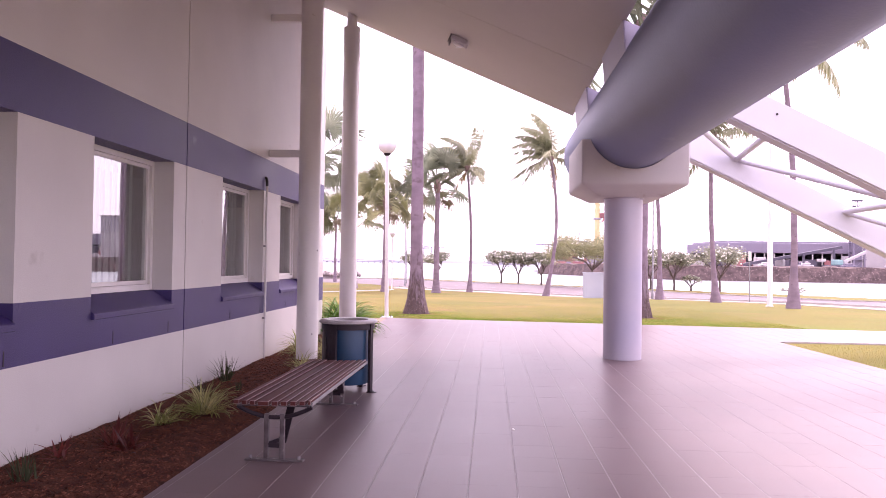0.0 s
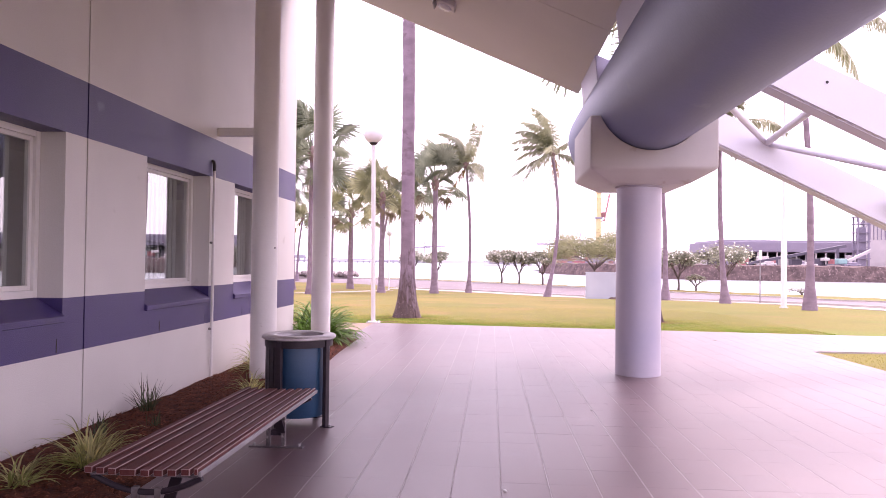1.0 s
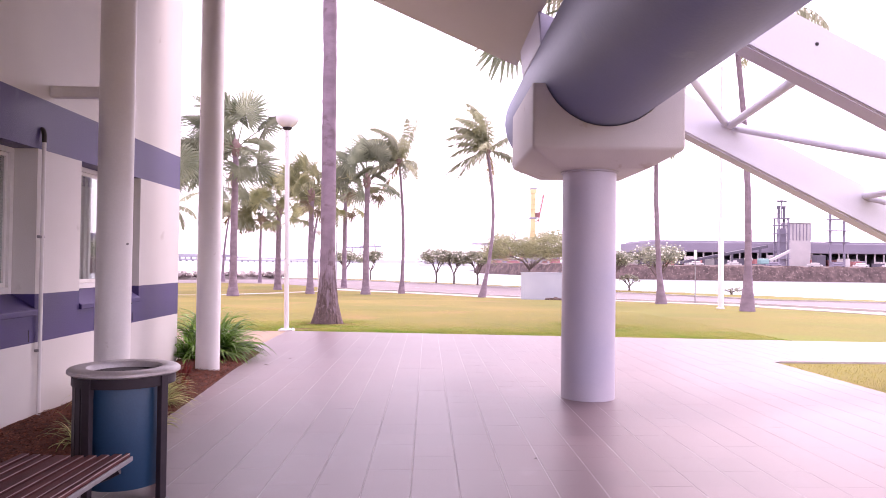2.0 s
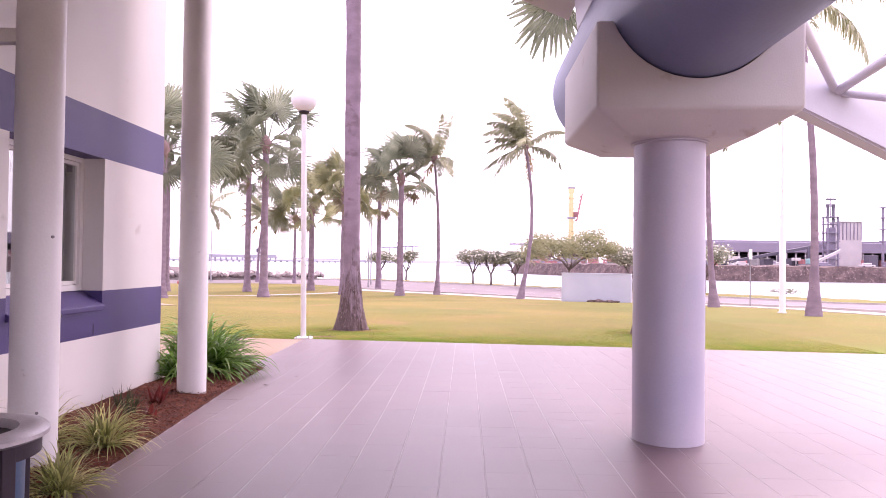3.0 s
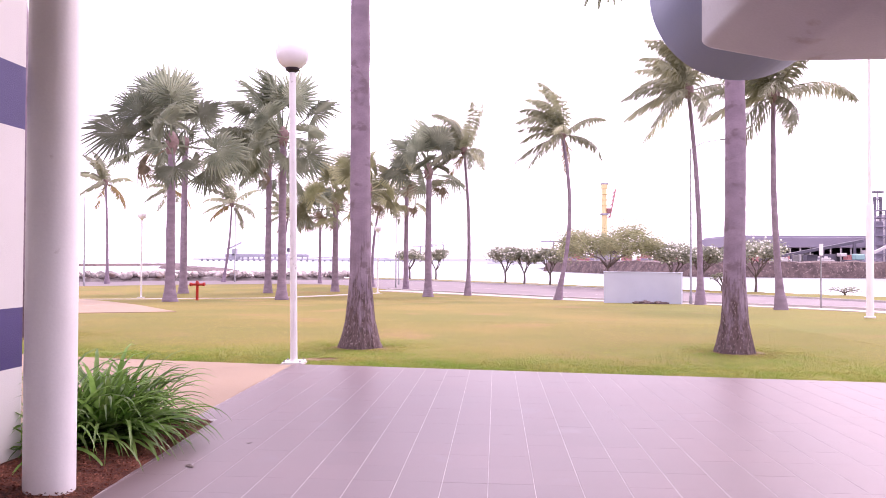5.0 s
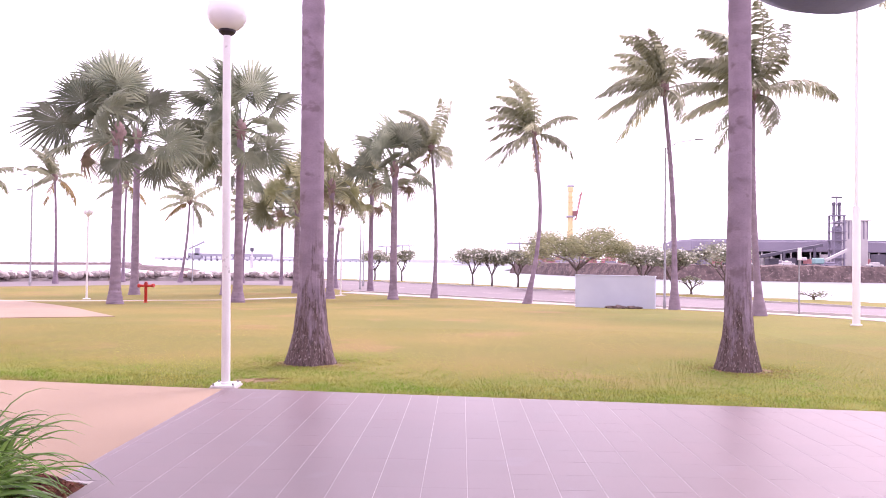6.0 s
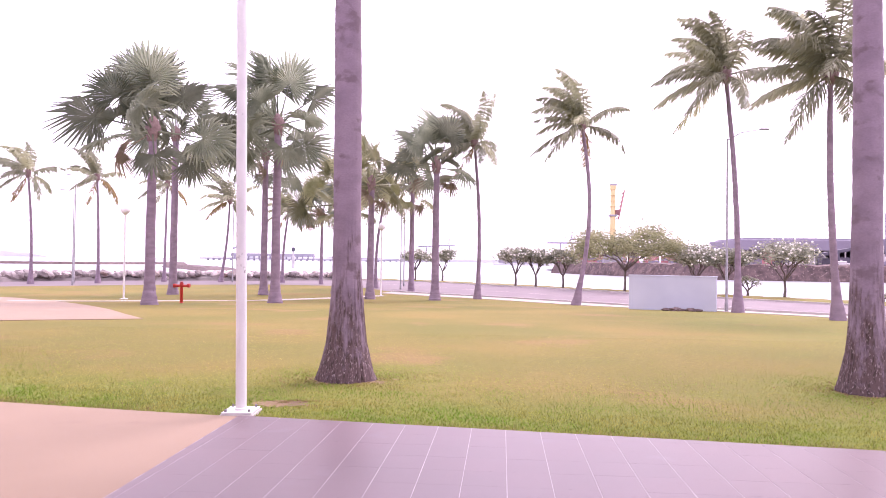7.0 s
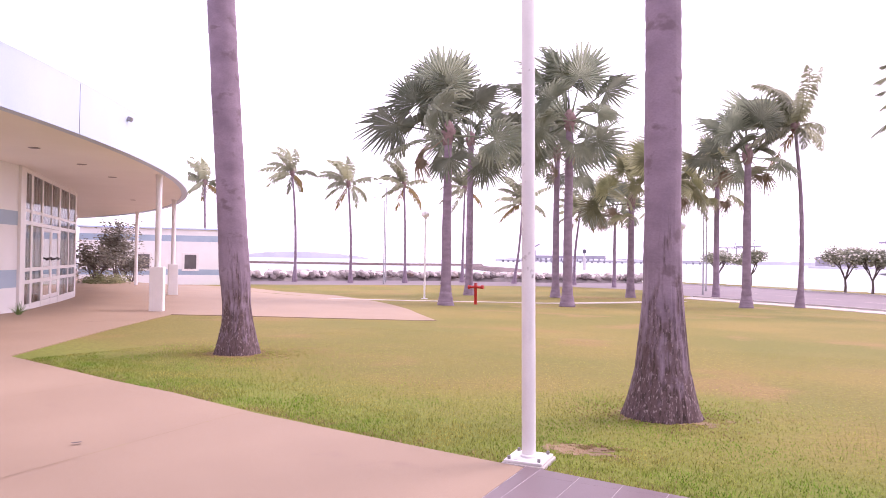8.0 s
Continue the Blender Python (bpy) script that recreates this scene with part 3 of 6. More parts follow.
def blade(x, y, h, w):
    a = rng.uniform(0, 6.3)
    c, s, z = math.cos(a) * w, math.sin(a) * w, gz(y) - 0.005
    lx, ly = rng.uniform(-0.6, 0.6) * h, rng.uniform(-0.6, 0.6) * h
    n = len(vl)
    vl.extend(((x - c, y - s, z), (x + c, y + s, z), (x + lx, y + ly, z + h)))
    fl.append((n, n + 1, n + 2))


tries = 0
while len(fl) < 170000:
    tries += 1
    k = rng.random()
    y = 20.0 + 13 * k ** 3.0
    x = rng.uniform(-12.5, 9.5)
    if not on_lawn(x, y) or (worn(x, y) and rng.random() < 0.8):
        continue
    h = rng.uniform(0.008, 0.022) * (1.5 if y < front_y(x) + 0.2 else 1)
    blade(x, y, h, rng.uniform(0.0025, 0.005))
for k in range(9000):
    blade(rng.uniform(7.03, 10.5), rng.uniform(9, 15.95), rng.uniform(0.02, 0.05), rng.uniform(0.003, 0.006))
bm.free()
me = bpy.data.meshes.new("grass")
me.from_pydata(vl, [], fl)
me.materials.append(BLADE)
tagged(new("grass", me), "short dry yellow-green lawn grass", "grass", kind="stuff")
vl, fl = [], []
while len(fl) < 120000:
    x = rng.uniform(-13.0, 9.5)
    edge = front_y(x) if x > -2.95 else 21.1 + (-2.95 - x) * 0.165
    y = edge + abs(rng.gauss(0, 1.6))
    if rng.random() < 0.25:
        a, q = rng.uniform(0, 6.3), abs(rng.gauss(0, 1.1)) + 0.4
        cx, cy = ((-2.4, 24.2), (5.66, 24.2), (-10.75, 25.7))[rng.randrange(3)]
        x, y = cx + q * math.cos(a), cy + q * math.sin(a)
    if on_lawn(x, y) and not worn(x, y) and noise.noise((x * 0.6, y * 0.6, 8.0)) + 0.5 * noise.noise((x * 2, y * 2, 3.0)) > -0.85 + 0.5 * rng.random():
        blade(x, y, rng.uniform(0.012, 0.045 if y < edge + 1.2 else 0.03), rng.uniform(0.0035, 0.0075))
me = bpy.data.meshes.new("green_grass")
me.from_pydata(vl, [], fl)
me.materials.append(GREENBLADE)
tagged(new("green_grass", me), "brighter green watered grass along the terrace edge", "grass", kind="stuff")

# dark strip paints the shadow line, and the soil, where lawn meets paving
bm = bmesh.new()
prev = None
for k in range(221):
    x = 9.5 - 20.0 * k / 220
    if x > -2.93:
        y = front_y(x)
    else:
        y = next((ay + (by - ay) * (x - ax) / (bx_ - ax) for (ax, ay), (bx_, by) in zip(TAN_EDGE[:8], TAN_EDGE[1:8]) if bx_ <= x <= ax), 21.1)
    w = 0.028 + 0.022 * noise.noise((x * 5, 0, 3))
    row = (bm.verts.new((x, y + 0.002, gz(y) + 0.016)), bm.verts.new((x, y + 0.002 + max(0.006, w), gz(y) + 0.007)))
    if prev:
        bm.faces.new((prev[0], row[0], row[1], prev[1]))
    prev = row
bmesh.ops.recalc_face_normals(bm, faces=bm.faces)
fixed("lawn_edge", bm, MULCH, "thin line of dark earth and painted shade between lawn and paving", "lawn edge")

# worn earth round the palm feet and beside the lamp
for cx, cy, rx, ry, sd in ((-2.25, 24.12, 0.66, 0.5, 1.0), (5.66, 24.2, 0.52, 0.44, 2.0), (-10.75, 25.7, 0.62, 0.5, 3.0), (-2.74, 22.02, 0.40, 0.26, 4.0)):
    bm = bmesh.new()
    for j in range(55):
        px, py = cx + rng.gauss(0, 0.5) * rx, cy + rng.gauss(0, 0.5) * ry
        far = math.hypot((px - cx) / rx, (py - cy) / ry)
        pr = rng.uniform(0.03, 0.1) * max(0.25, 1.15 - 0.6 * far) * (rx / 0.6)
        if py - pr < front_y(px) + 0.03:
            continue
        ring = []
        for k in range(14):
            a = 2 * math.pi * k / 14
            q = pr * (1 + 0.7 * noise.noise((math.cos(a) * 1.5 + j, math.sin(a) * 1.5, sd * 7)))
            ring.append(bm.verts.new((px + 1.3 * q * math.cos(a), py + q * math.sin(a), gz(py) + 0.004 + 0.00004 * j)))
        bm.faces.new(ring)
    fixed("bare_soil", bm, BARE, "worn patch of bare brown soil in the lawn", "soil")

# dry litter round the palm feet
vl, fl = [], []
for cx, cy, rad in ((-2.4, 24.2, 1.1), (5.6, 24.2, 0.95), (-10.75, 25.7, 1.1)):
    for k in range(1500):
        a, q = rng.uniform(0, 6.3), 0.35 + abs(rng.gauss(0, 0.42)) * rad
        x, y = cx + q * math.cos(a), cy + q * math.sin(a)
        if on_lawn(x, y):
            blade(x, y, rng.uniform(0.01, 0.03), rng.uniform(0.006, 0.016))
for k in range(9000):
    x = rng.uniform(-13.0, 9.5)
    edge = front_y(x) if x > -2.95 else 21.1 + (-2.95 - x) * 0.165
    y = edge + abs(rng.gauss(0, 0.16))
    if on_lawn(x, y) and noise.noise((x * 0.9, 0, 4.0)) > -0.2:
        blade(x, y, rng.uniform(0.01, 0.035), rng.uniform(0.003, 0.007))
for k in range(3600):
    x, y = -2.6 + rng.gauss(0, 0.26), 22.12 + rng.gauss(0, 0.15)
    if on_lawn(x, y) and noise.noise((x * 3, y * 3, 2.0)) > -0.1:
        blade(x, y, rng.uniform(0.006, 0.02), rng.uniform(0.004, 0.012))
me = bpy.data.meshes.new("palm_litter")
me.from_pydata(vl, [], fl)
me.materials.append(LITTER)
tagged(new("palm_litter", me), "dry brown palm litter on the lawn round the trunks", "litter", kind="stuff")

# ---- the striped building ----
WX, WT = -3.5, 0.30
Y0, Y1, ZTOP = -9.0, 14.79, 7.55
ZB = [-0.2, 0.76, 1.27, 2.805, 3.345, ZTOP]
BANDM = [0, 1, 0, 1, 0]
OPEN = [(-3.63, -1.9), (-0.53, 1.2), (2.53, 4.30), (5.41, 7.13), (8.68, 10.50), (11.45, 13.19)]
SILL0, HEAD = 1.045, 2.805
JY = 7.48
ys = sorted({Y0, Y1, JY - 0.011, JY + 0.011} | {v for o in OPEN for v in o})
zs = sorted(set(ZB) | {SILL0})
bm = bmesh.new()
for y0, y1 in zip(ys, ys[1:]):
    for z0, z1 in zip(zs, zs[1:]):
        if any(a <= y0 and y1 <= b for a, b in OPEN) and SILL0 <= z0 and z1 <= HEAD:
            continue
        mi = BANDM[max(i for i in range(5) if ZB[i] <= z0 + 1e-6)]
        deep = 0.03 if abs((y0 + y1) / 2 - JY) < 0.009 else 0.0
        box(bm, WX - WT, WX - deep, y0, y1, z0, z1, 2 if deep else mi)
bmesh.ops.remove_doubles(bm, verts=bm.verts, dist=0.0005)
fixed("wall_east", bm, [WHITE, PURPLE, JOINT], "white rendered block wall with two purple painted bands", "wall")
for name, q in (("wall_north", (-14.0, WX - WT, Y1 - 0.3, Y1)), ("wall_south", (-14.0, WX - WT, Y0, Y0 + 0.3)), ("wall_west", (-14.3, -14.0, Y0, Y1))):
    bm = bmesh.new()
    for i in range(5):
        box(bm, *q, ZB[i], ZB[i + 1], BANDM[i])
    fixed(name, bm, [WHITE, PURPLE], "white rendered wall with purple bands", "wall")
fixed("roof", bx(-14.3, WX, Y0, Y1, ZTOP, ZTOP + 0.25), SOFFIT, "flat sheet roof over the striped building", "roof")
# plain room box, coloured dark to stand for an unlit interior
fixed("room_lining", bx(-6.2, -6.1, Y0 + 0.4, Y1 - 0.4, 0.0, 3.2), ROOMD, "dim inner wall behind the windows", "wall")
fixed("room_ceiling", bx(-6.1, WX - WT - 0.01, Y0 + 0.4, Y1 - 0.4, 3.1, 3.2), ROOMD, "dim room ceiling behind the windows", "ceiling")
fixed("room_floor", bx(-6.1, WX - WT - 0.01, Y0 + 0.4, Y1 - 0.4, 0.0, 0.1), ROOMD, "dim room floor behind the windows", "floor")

for n, (a, b) in enumerate(OPEN):
    win = tagged(empty(f"window_{n + 1}", WX - WT, (a + b) / 2, 1.27), "white aluminium window recessed in the striped wall", "window", kind="structure")
    w, h = (b - a) / 2, HEAD - 1.27
    fx0, fx1 = -0.03, 0.055
    bm = bmesh.new()
    for q in ((-w, -w + 0.06, 0, h), (w - 0.06, w, 0, h), (-w + 0.06, w - 0.06, 0, 0.07), (-w + 0.06, w - 0.06, h - 0.06, h)):
        box(bm, fx0, fx1, q[0] + 0.002, q[1] - 0.002, q[2] + 0.002, q[3] - 0.002)
    part("window_frame", bm, FRAMEW, win)
    bm = bmesh.new()
    for q in ((-w + 0.06, -w + 0.10, 0.07, h - 0.06), (w - 0.10, w - 0.06, 0.07, h - 0.06), (-w + 0.1, w - 0.1, 0.07, 0.115), (-w + 0.1, w - 0.1, h - 0.10, h - 0.06)):
        box(bm, fx0, fx1 - 0.03, q[0] + 0.001, q[1] - 0.001, q[2] + 0.001, q[3] - 0.001)
    part("sash", bm, FRAMEW, win)
    pane = part("pane", bx(0.0, 0.006, -w + 0.1, w - 0.1, 0.115, h - 0.1), GLASS, win, "reflective window pane")
    pane.visible_shadow = False
    bm = bmesh.new()
    prof = [(-0.02, -0.004), (0.06, -0.004), (WT + 0.035, -0.165), (WT + 0.035, -0.222), (-0.02, -0.222)]
    L = [[bm.verts.new((x, y, z)) for x, z in prof] for y in (-w + 0.002, w - 0.002)]
    for k in range(5):
        bm.faces.new((L[0][k], L[0][(k + 1) % 5], L[1][(k + 1) % 5], L[1][k]))
    bm.faces.new(L[0][::-1])
    bm.faces.new(L[1])
    bmesh.ops.recalc_face_normals(bm, faces=bm.faces)
    bmesh.ops.bevel(bm, geom=bm.edges[:], offset=0.006, segments=1, affect="EDGES")
    part("window_sill", bm, PURPLE, win, "sloping purple painted sill")
    # vertical blinds inside
    blind = tagged(empty("vertical_blind", WX - WT - 0.11, (a + b) / 2, 1.27), "grey fabric vertical blinds, partly turned open", "blinds", "window blinds")
    part("headrail", bx(-0.03, 0.03, -w + 0.02, w - 0.02, h - 0.05, h + 0.0), FRAMEW, blind)
    slat = mesh_of("slat", bx(-0.056, 0.056, -0.0015, 0.0015, 0.02, h - 0.055), SLAT)
    count = int((2 * w - 0.1) / 0.126)
    for k in range(count):
        part("slat", slat, None, blind, m=pose(0, -w + 0.1 + k * 0.126, 0, 0, 0, 98 + rng.uniform(-7, 7)))

# small weep slots under the sills, conduit, bracket arms
# black plates on the wall face stand for the shade in open slots
for y in (3.0, 4.2, 5.82, 7.05, 9.05, 10.4, 11.85, 13.0):
    fixed("weep_slot", bx(WX, WX + 0.003, y - 0.006, y + 0.006, 0.78, 0.90), JOINT, "dark narrow weep slot in the purple band", "slot")
pipe = tagged(empty("conduit_pipe", WX + 0.035, 10.555, -0.04), "thin white conduit pipe with a dark elbow on the wall", "pipe")
part("pipe", sweep(bmesh.new(), [(0, 0, 0), (0, 0, 2.92)], 0.02, 12), POSTW, pipe, soft=True)
part("elbow", sweep(bmesh.new(), [(0, 0, 2.92), (0.0, 0, 3.0), (-0.012, 0, 3.05), (-0.035, 0, 3.07)], [0.023, 0.025, 0.024, 0.02], 12), JOINT, pipe, "dark conduit elbow", True)
for z in (0.7, 1.9):
    part("saddle_clip", bx(-0.034, 0.005, -0.045, 0.045, z, z + 0.03, bevel=0.004), GALV, pipe)

# ---- canopy, posts and the great tube ----
def soffit_z(x):
    return 5.77 - 0.44 * x


SEAMS = [-9.0, -4.0, -0.3, 3.4, 7.1, 10.8, 14.48]
bm = bmesh.new()
for y0, y1 in zip(SEAMS, SEAMS[1:]):
    lo, hi = soffit_z(2.04), soffit_z(WX + 0.004)
    q = [(2.04, lo), (WX + 0.004, hi), (WX + 0.004, hi + 0.04), (2.04, lo + 0.04)]
    L = [[bm.verts.new((x, y, z)) for x, z in q] for y in (y0 + 0.006, y1 - 0.006)]
    for k in range(4):
        bm.faces.new((L[0][k], L[0][(k + 1) % 4], L[1][(k + 1) % 4], L[1][k]))
    bm.faces.new(L[0][::-1])
    bm.faces.new(L[1])
q = [(2.03, soffit_z(2.03) + 0.045), (WX + 0.004, soffit_z(WX) + 0.045), (WX + 0.004, soffit_z(WX) + 0.2), (2.03, soffit_z(2.03) + 0.2)]
L = [[bm.verts.new((x, y, z)) for x, z in q] for y in (-9.0, 14.46)]
for k in range(4):
    bm.faces.new((L[0][k], L[0][(k + 1) % 4], L[1][(k + 1) % 4], L[1][k]))
bm.faces.new(L[0][::-1])
bm.faces.new(L[1])
bmesh.ops.recalc_face_normals(bm, faces=bm.faces)
fixed("ceiling", bm, SOFFIT, "sloping cream sheet canopy soffit with fine seams", "canopy")

light = tagged(empty("bulkhead_light", -0.34, 12.4, soffit_z(-0.34)), "square white bulkhead light on the canopy soffit", "light")
light.matrix_basis = pose(-0.34, 12.4, soffit_z(-0.34), 0, 23.7, 0)
part("housing", bx(-0.16, 0.16, -0.16, 0.16, -0.10, 0.0, bevel=0.02), CAPW, light)
part("lens", lathe(bmesh.new(), [(0.115, -0.10), (0.11, -0.125), (0.08, -0.145), (0.03, -0.15)], 24), OPAL, light, "round frosted lens", True)
part("mounting_arm", bx(-0.19, -0.165, -0.14, 0.14, -0.17, 0.0, bevel=0.005), GALV, light)


def round_post(x, y, r, top, label, collar):
    g = gz(y) + 0.02
    p = tagged(empty("round_post", x, y, g), label, "post", "canopy posts")
    part("shaft", lathe(bmesh.new(), [(r, -0.06), (r, top - 0.02 - g), (r - 0.012, top - g)], 40), POSTW, p, soft=True)
    if collar:
        part("top_spigot", lathe(bmesh.new(), [(r * 0.62, top - g), (r * 0.62, soffit_z(x) - g + 0.04)], 28), POSTW, p, soft=True)
    return p


p1 = round_post(-2.79, 10.75, 0.181, soffit_z(-2.79) + 0.05, "white painted round steel post in the garden bed", False)
for z in (3.40, 5.72):
    part("bracket_arm", bx(WX + 2.79 + 0.005, -0.16, -0.05, 0.05, z - gz(10.75) - 0.02, z + 0.12 - gz(10.75) - 0.02, bevel=0.008), POSTW, p1)
for z, a in ((1.25, 0.6), (1.9, -0.4), (0.5, -0.9)):
    part("bolt", bar((0.178 * math.cos(a), 0.178 * math.sin(a), z), (0.193 * math.cos(a), 0.193 * math.sin(a), z), 0.012, 8), GALV, p1)
round_post(-2.775, 14.08, 0.18, 6.72, "white painted round steel post near the wall corner", True)

col = tagged(empty("round_column", 2.73, 12.20, gz(12.2) + 0.02), "thick pale lilac round column on the tiled terrace", "column")
part("shaft", lathe(bmesh.new(), [(0.345, -0.05), (0.345, 2.93)], 64), COLUMN, col, soft=True)
part("base_joint", lathe(bmesh.new(), [(0.356, 0.0), (0.356, 0.012), (0.346, 0.016)], 64), JOINT, col, "dark sealant ring at the foot", True)

TX, TZ, TR = 2.78, 4.15, 0.81
CY0, CY1, CX0, CX1 = 11.47, 13.55, 1.87, 3.735
cap = tagged(empty("column_cap", 2.73, 12.5, 2.86), "off-white chamfered concrete saddle on top of the column", "column cap")
bm = bmesh.new()
prof = [(CX0, 3.84), (CX0, 3.06), (CX1, 3.06), (CX1, 3.84)]
half = math.asin((3.84 - TZ) / (TR + 0.012))
for k in range(25):
    a = half + (-math.pi - 2 * half) * k / 24
    prof.append((TX + (TR + 0.012) * math.cos(a), TZ + (TR + 0.012) * math.sin(a)))
L = [[bm.verts.new((x - 2.73, y - 12.5, z - 2.86)) for x, z in prof] for y in (CY0, CY1)]
n = len(prof)
for k in range(n):
    if k != 1:
        bm.faces.new((L[0][k], L[0][(k + 1) % n], L[1][(k + 1) % n], L[1][k]))
bm.faces.new(L[0][::-1])
bm.faces.new(L[1])
rim = [L[0][1], L[0][2], L[1][2], L[1][1]]
foot = [bm.verts.new((x - 2.73, y - 12.5, 0.0)) for x, y in ((CX0 + 0.36, CY0 + 0.3), (CX1 - 0.36, CY0 + 0.3), (CX1 - 0.36, CY1 - 0.36), (CX0 + 0.36, CY1 - 0.36))]
for k in range(4):
    bm.faces.new((rim[k], foot[k], foot[(k + 1) % 4], rim[(k + 1) % 4]))
bm.faces.new(foot[::-1])
bmesh.ops.recalc_face_normals(bm, faces=bm.faces)
sharp = [e for e in bm.edges if e.verts[0] in rim + foot and e.verts[1] in rim + foot] + [e for e in bm.edges if abs(e.verts[0].co.x - e.verts[1].co.x) < 1e-5 and abs(e.verts[0].co.y - e.verts[1].co.y) < 1e-5]
bmesh.ops.bevel(bm, geom=sharp, offset=0.035, segments=3, affect="EDGES", profile=0.5)
bmesh.ops.triangulate(bm, faces=[f for f in bm.faces if len(f.verts) > 4])
part("saddle", bm, CAPW, cap, soft=True)
part("bearing_collar", lathe(bmesh.new(), [(0.372, 0.0), (0.372, -0.02), (0.352, -0.026)], 48), COLUMN, cap, soft=True, m=pose(0, -0.3, 0))

tube = tagged(empty("great_tube", TX, 12.5, TZ), "huge blue-grey enamelled steel tube carrying the canopy", "steel tube")
prof = [(0.02, 16.15), (0.25, 16.13), (0.45, 16.06), (0.61, 15.94), (0.72, 15.78), (TR, 15.55), (TR, -9.0)]
bm = lathe(bmesh.new(), [(r, z) for r, z in prof[::-1]], 64)
bmesh.ops.rotate(bm, verts=bm.verts, cent=(0, 0, 0), matrix=Matrix.Rotation(radians(-90), 3, "X"))
bmesh.ops.translate(bm, verts=bm.verts, vec=(0, -12.5, 0))
part("tube_shell", bm, BLUEGREY, tube, soft=True)
for y in (-5.4, -1.75, 1.9, 5.55, 9.2, 12.8):
    bm = bmesh.new()
    q = [(1.99, soffit_z(1.99) - 0.004), (2.42, soffit_z(2.42) - 0.004), (2.42, 4.30), (2.10, 4.36), (2.03, 4.46)]
    L = [[bm.verts.new((x - TX, s, z - TZ)) for x, z in q] for s in (-0.88, 0.88)]
    for k in range(5):
        bm.faces.new((L[0][k], L[0][(k + 1) % 5], L[1][(k + 1) % 5], L[1][k]))
    bm.faces.new(L[0][::-1])
    bm.faces.new(L[1])
    bmesh.ops.recalc_face_normals(bm, faces=bm.faces)
    bmesh.ops.bevel(bm, geom=bm.edges[:], offset=0.015, segments=2, affect="EDGES")
    part("roof_arm", bm, ARMLILAC, tube, "pale lilac steel arm between tube and canopy", m=pose(0, y - 12.5, 0))

# sloping white truss that leans away from the tube
truss = tagged(empty("raking_truss", 3.4, 12.4, gz(12.4)), "white steel raking truss of two box beams and round pipes", "truss")


def tz(x, y=10.6):
    return 3.66 - 0.495 * (x - 5.55) + 0.02 * (y - 10.6)


def local(p):
    return (p[0] - 3.4, p[1] - 12.4, p[2] - gz(12.4))


for y, off in ((10.75, 0.0), (14.45, 0.06)):
    part("raking_beam", beam(local((3.3, y, tz(3.3) + off)), local((12.9, y, tz(12.9) + off)), 0.30, 0.58, 0.015), TRUSSW, truss)
    part("stiffener", beam(local((3.32, y - 0.16, tz(3.32) + off - 0.27)), local((12.8, y - 0.16, tz(12.8) + off - 0.27)), 0.03, 0.05, 0.004), TRUSSW, truss)
far_n, near_n = [5.5, 7.72, 9.94], [4.8, 7.0, 9.22, 11.4]
for k in range(3):
    for j in (k, k + 1):
        a, b = (far_n[k], 14.4, tz(far_n[k]) + 0.24), (near_n[j], 10.8, tz(near_n[j]) - 0.22)
        part("lacing_pipe", bar(local(a), local(b), 0.06, 20), TRUSSW, truss, soft=True)
part("strut_pipe", bar(local((5.5, 14.4, tz(5.5) + 0.24)), local((3.45, 11.6, 4.5)), 0.06, 20), TRUSSW, truss, soft=True)
for y in (10.75, 14.45):
    part("footing", bx(12.2 - 3.4, 13.3 - 3.4, y - 12.9, y - 11.9, -0.3, 0.25, bevel=0.02), CAPW, truss, "concrete footing")
# black disc in place of the shade in an open bolt hole
part("hole_plug", bar(local((4.86, 10.597, 4.10)), local((4.86, 10.592, 4.10)), 0.02, 10), JOINT, truss)

# ---- street furniture on the terrace ----
bench = tagged(empty("bench", -1.53, 6.05, gz(6.05) + 0.037), "backless bench of brown timber battens on dark steel frames", "bench")
bench.matrix_basis = pose(-1.53, 6.05, gz(6.05) + 0.037, -0.32, 0, 0)
bench.scale = (1.0, 1.0, 1.085)
YA, YB = -1.36, 1.28
widths = [(-0.300, -0.254), (-0.232, -0.186), (-0.164, -0.118), (-0.096, -0.004), (0.022, 0.074), (0.100, 0.152), (0.178, 0.230), (0.256, 0.306), (0.330, 0.354)]
for a, b in widths:
    mid = (a + b) / 2
    z = 0.43 + 0.12 * mid * mid
    bm = box(bmesh.new(), a, b, YA, YB, z, z + 0.035)
    bmesh.ops.bevel(bm, geom=bm.edges[:], offset=0.0035, segments=1, affect="EDGES", material=1)
    part("batten", bm, [BATTEN, WORNEDGE], bench)
part("edge_rail", bx(0.356, 0.372, YA, YB, 0.435, 0.462, bevel=0.004), GALV, bench, "bright metal edge strip")
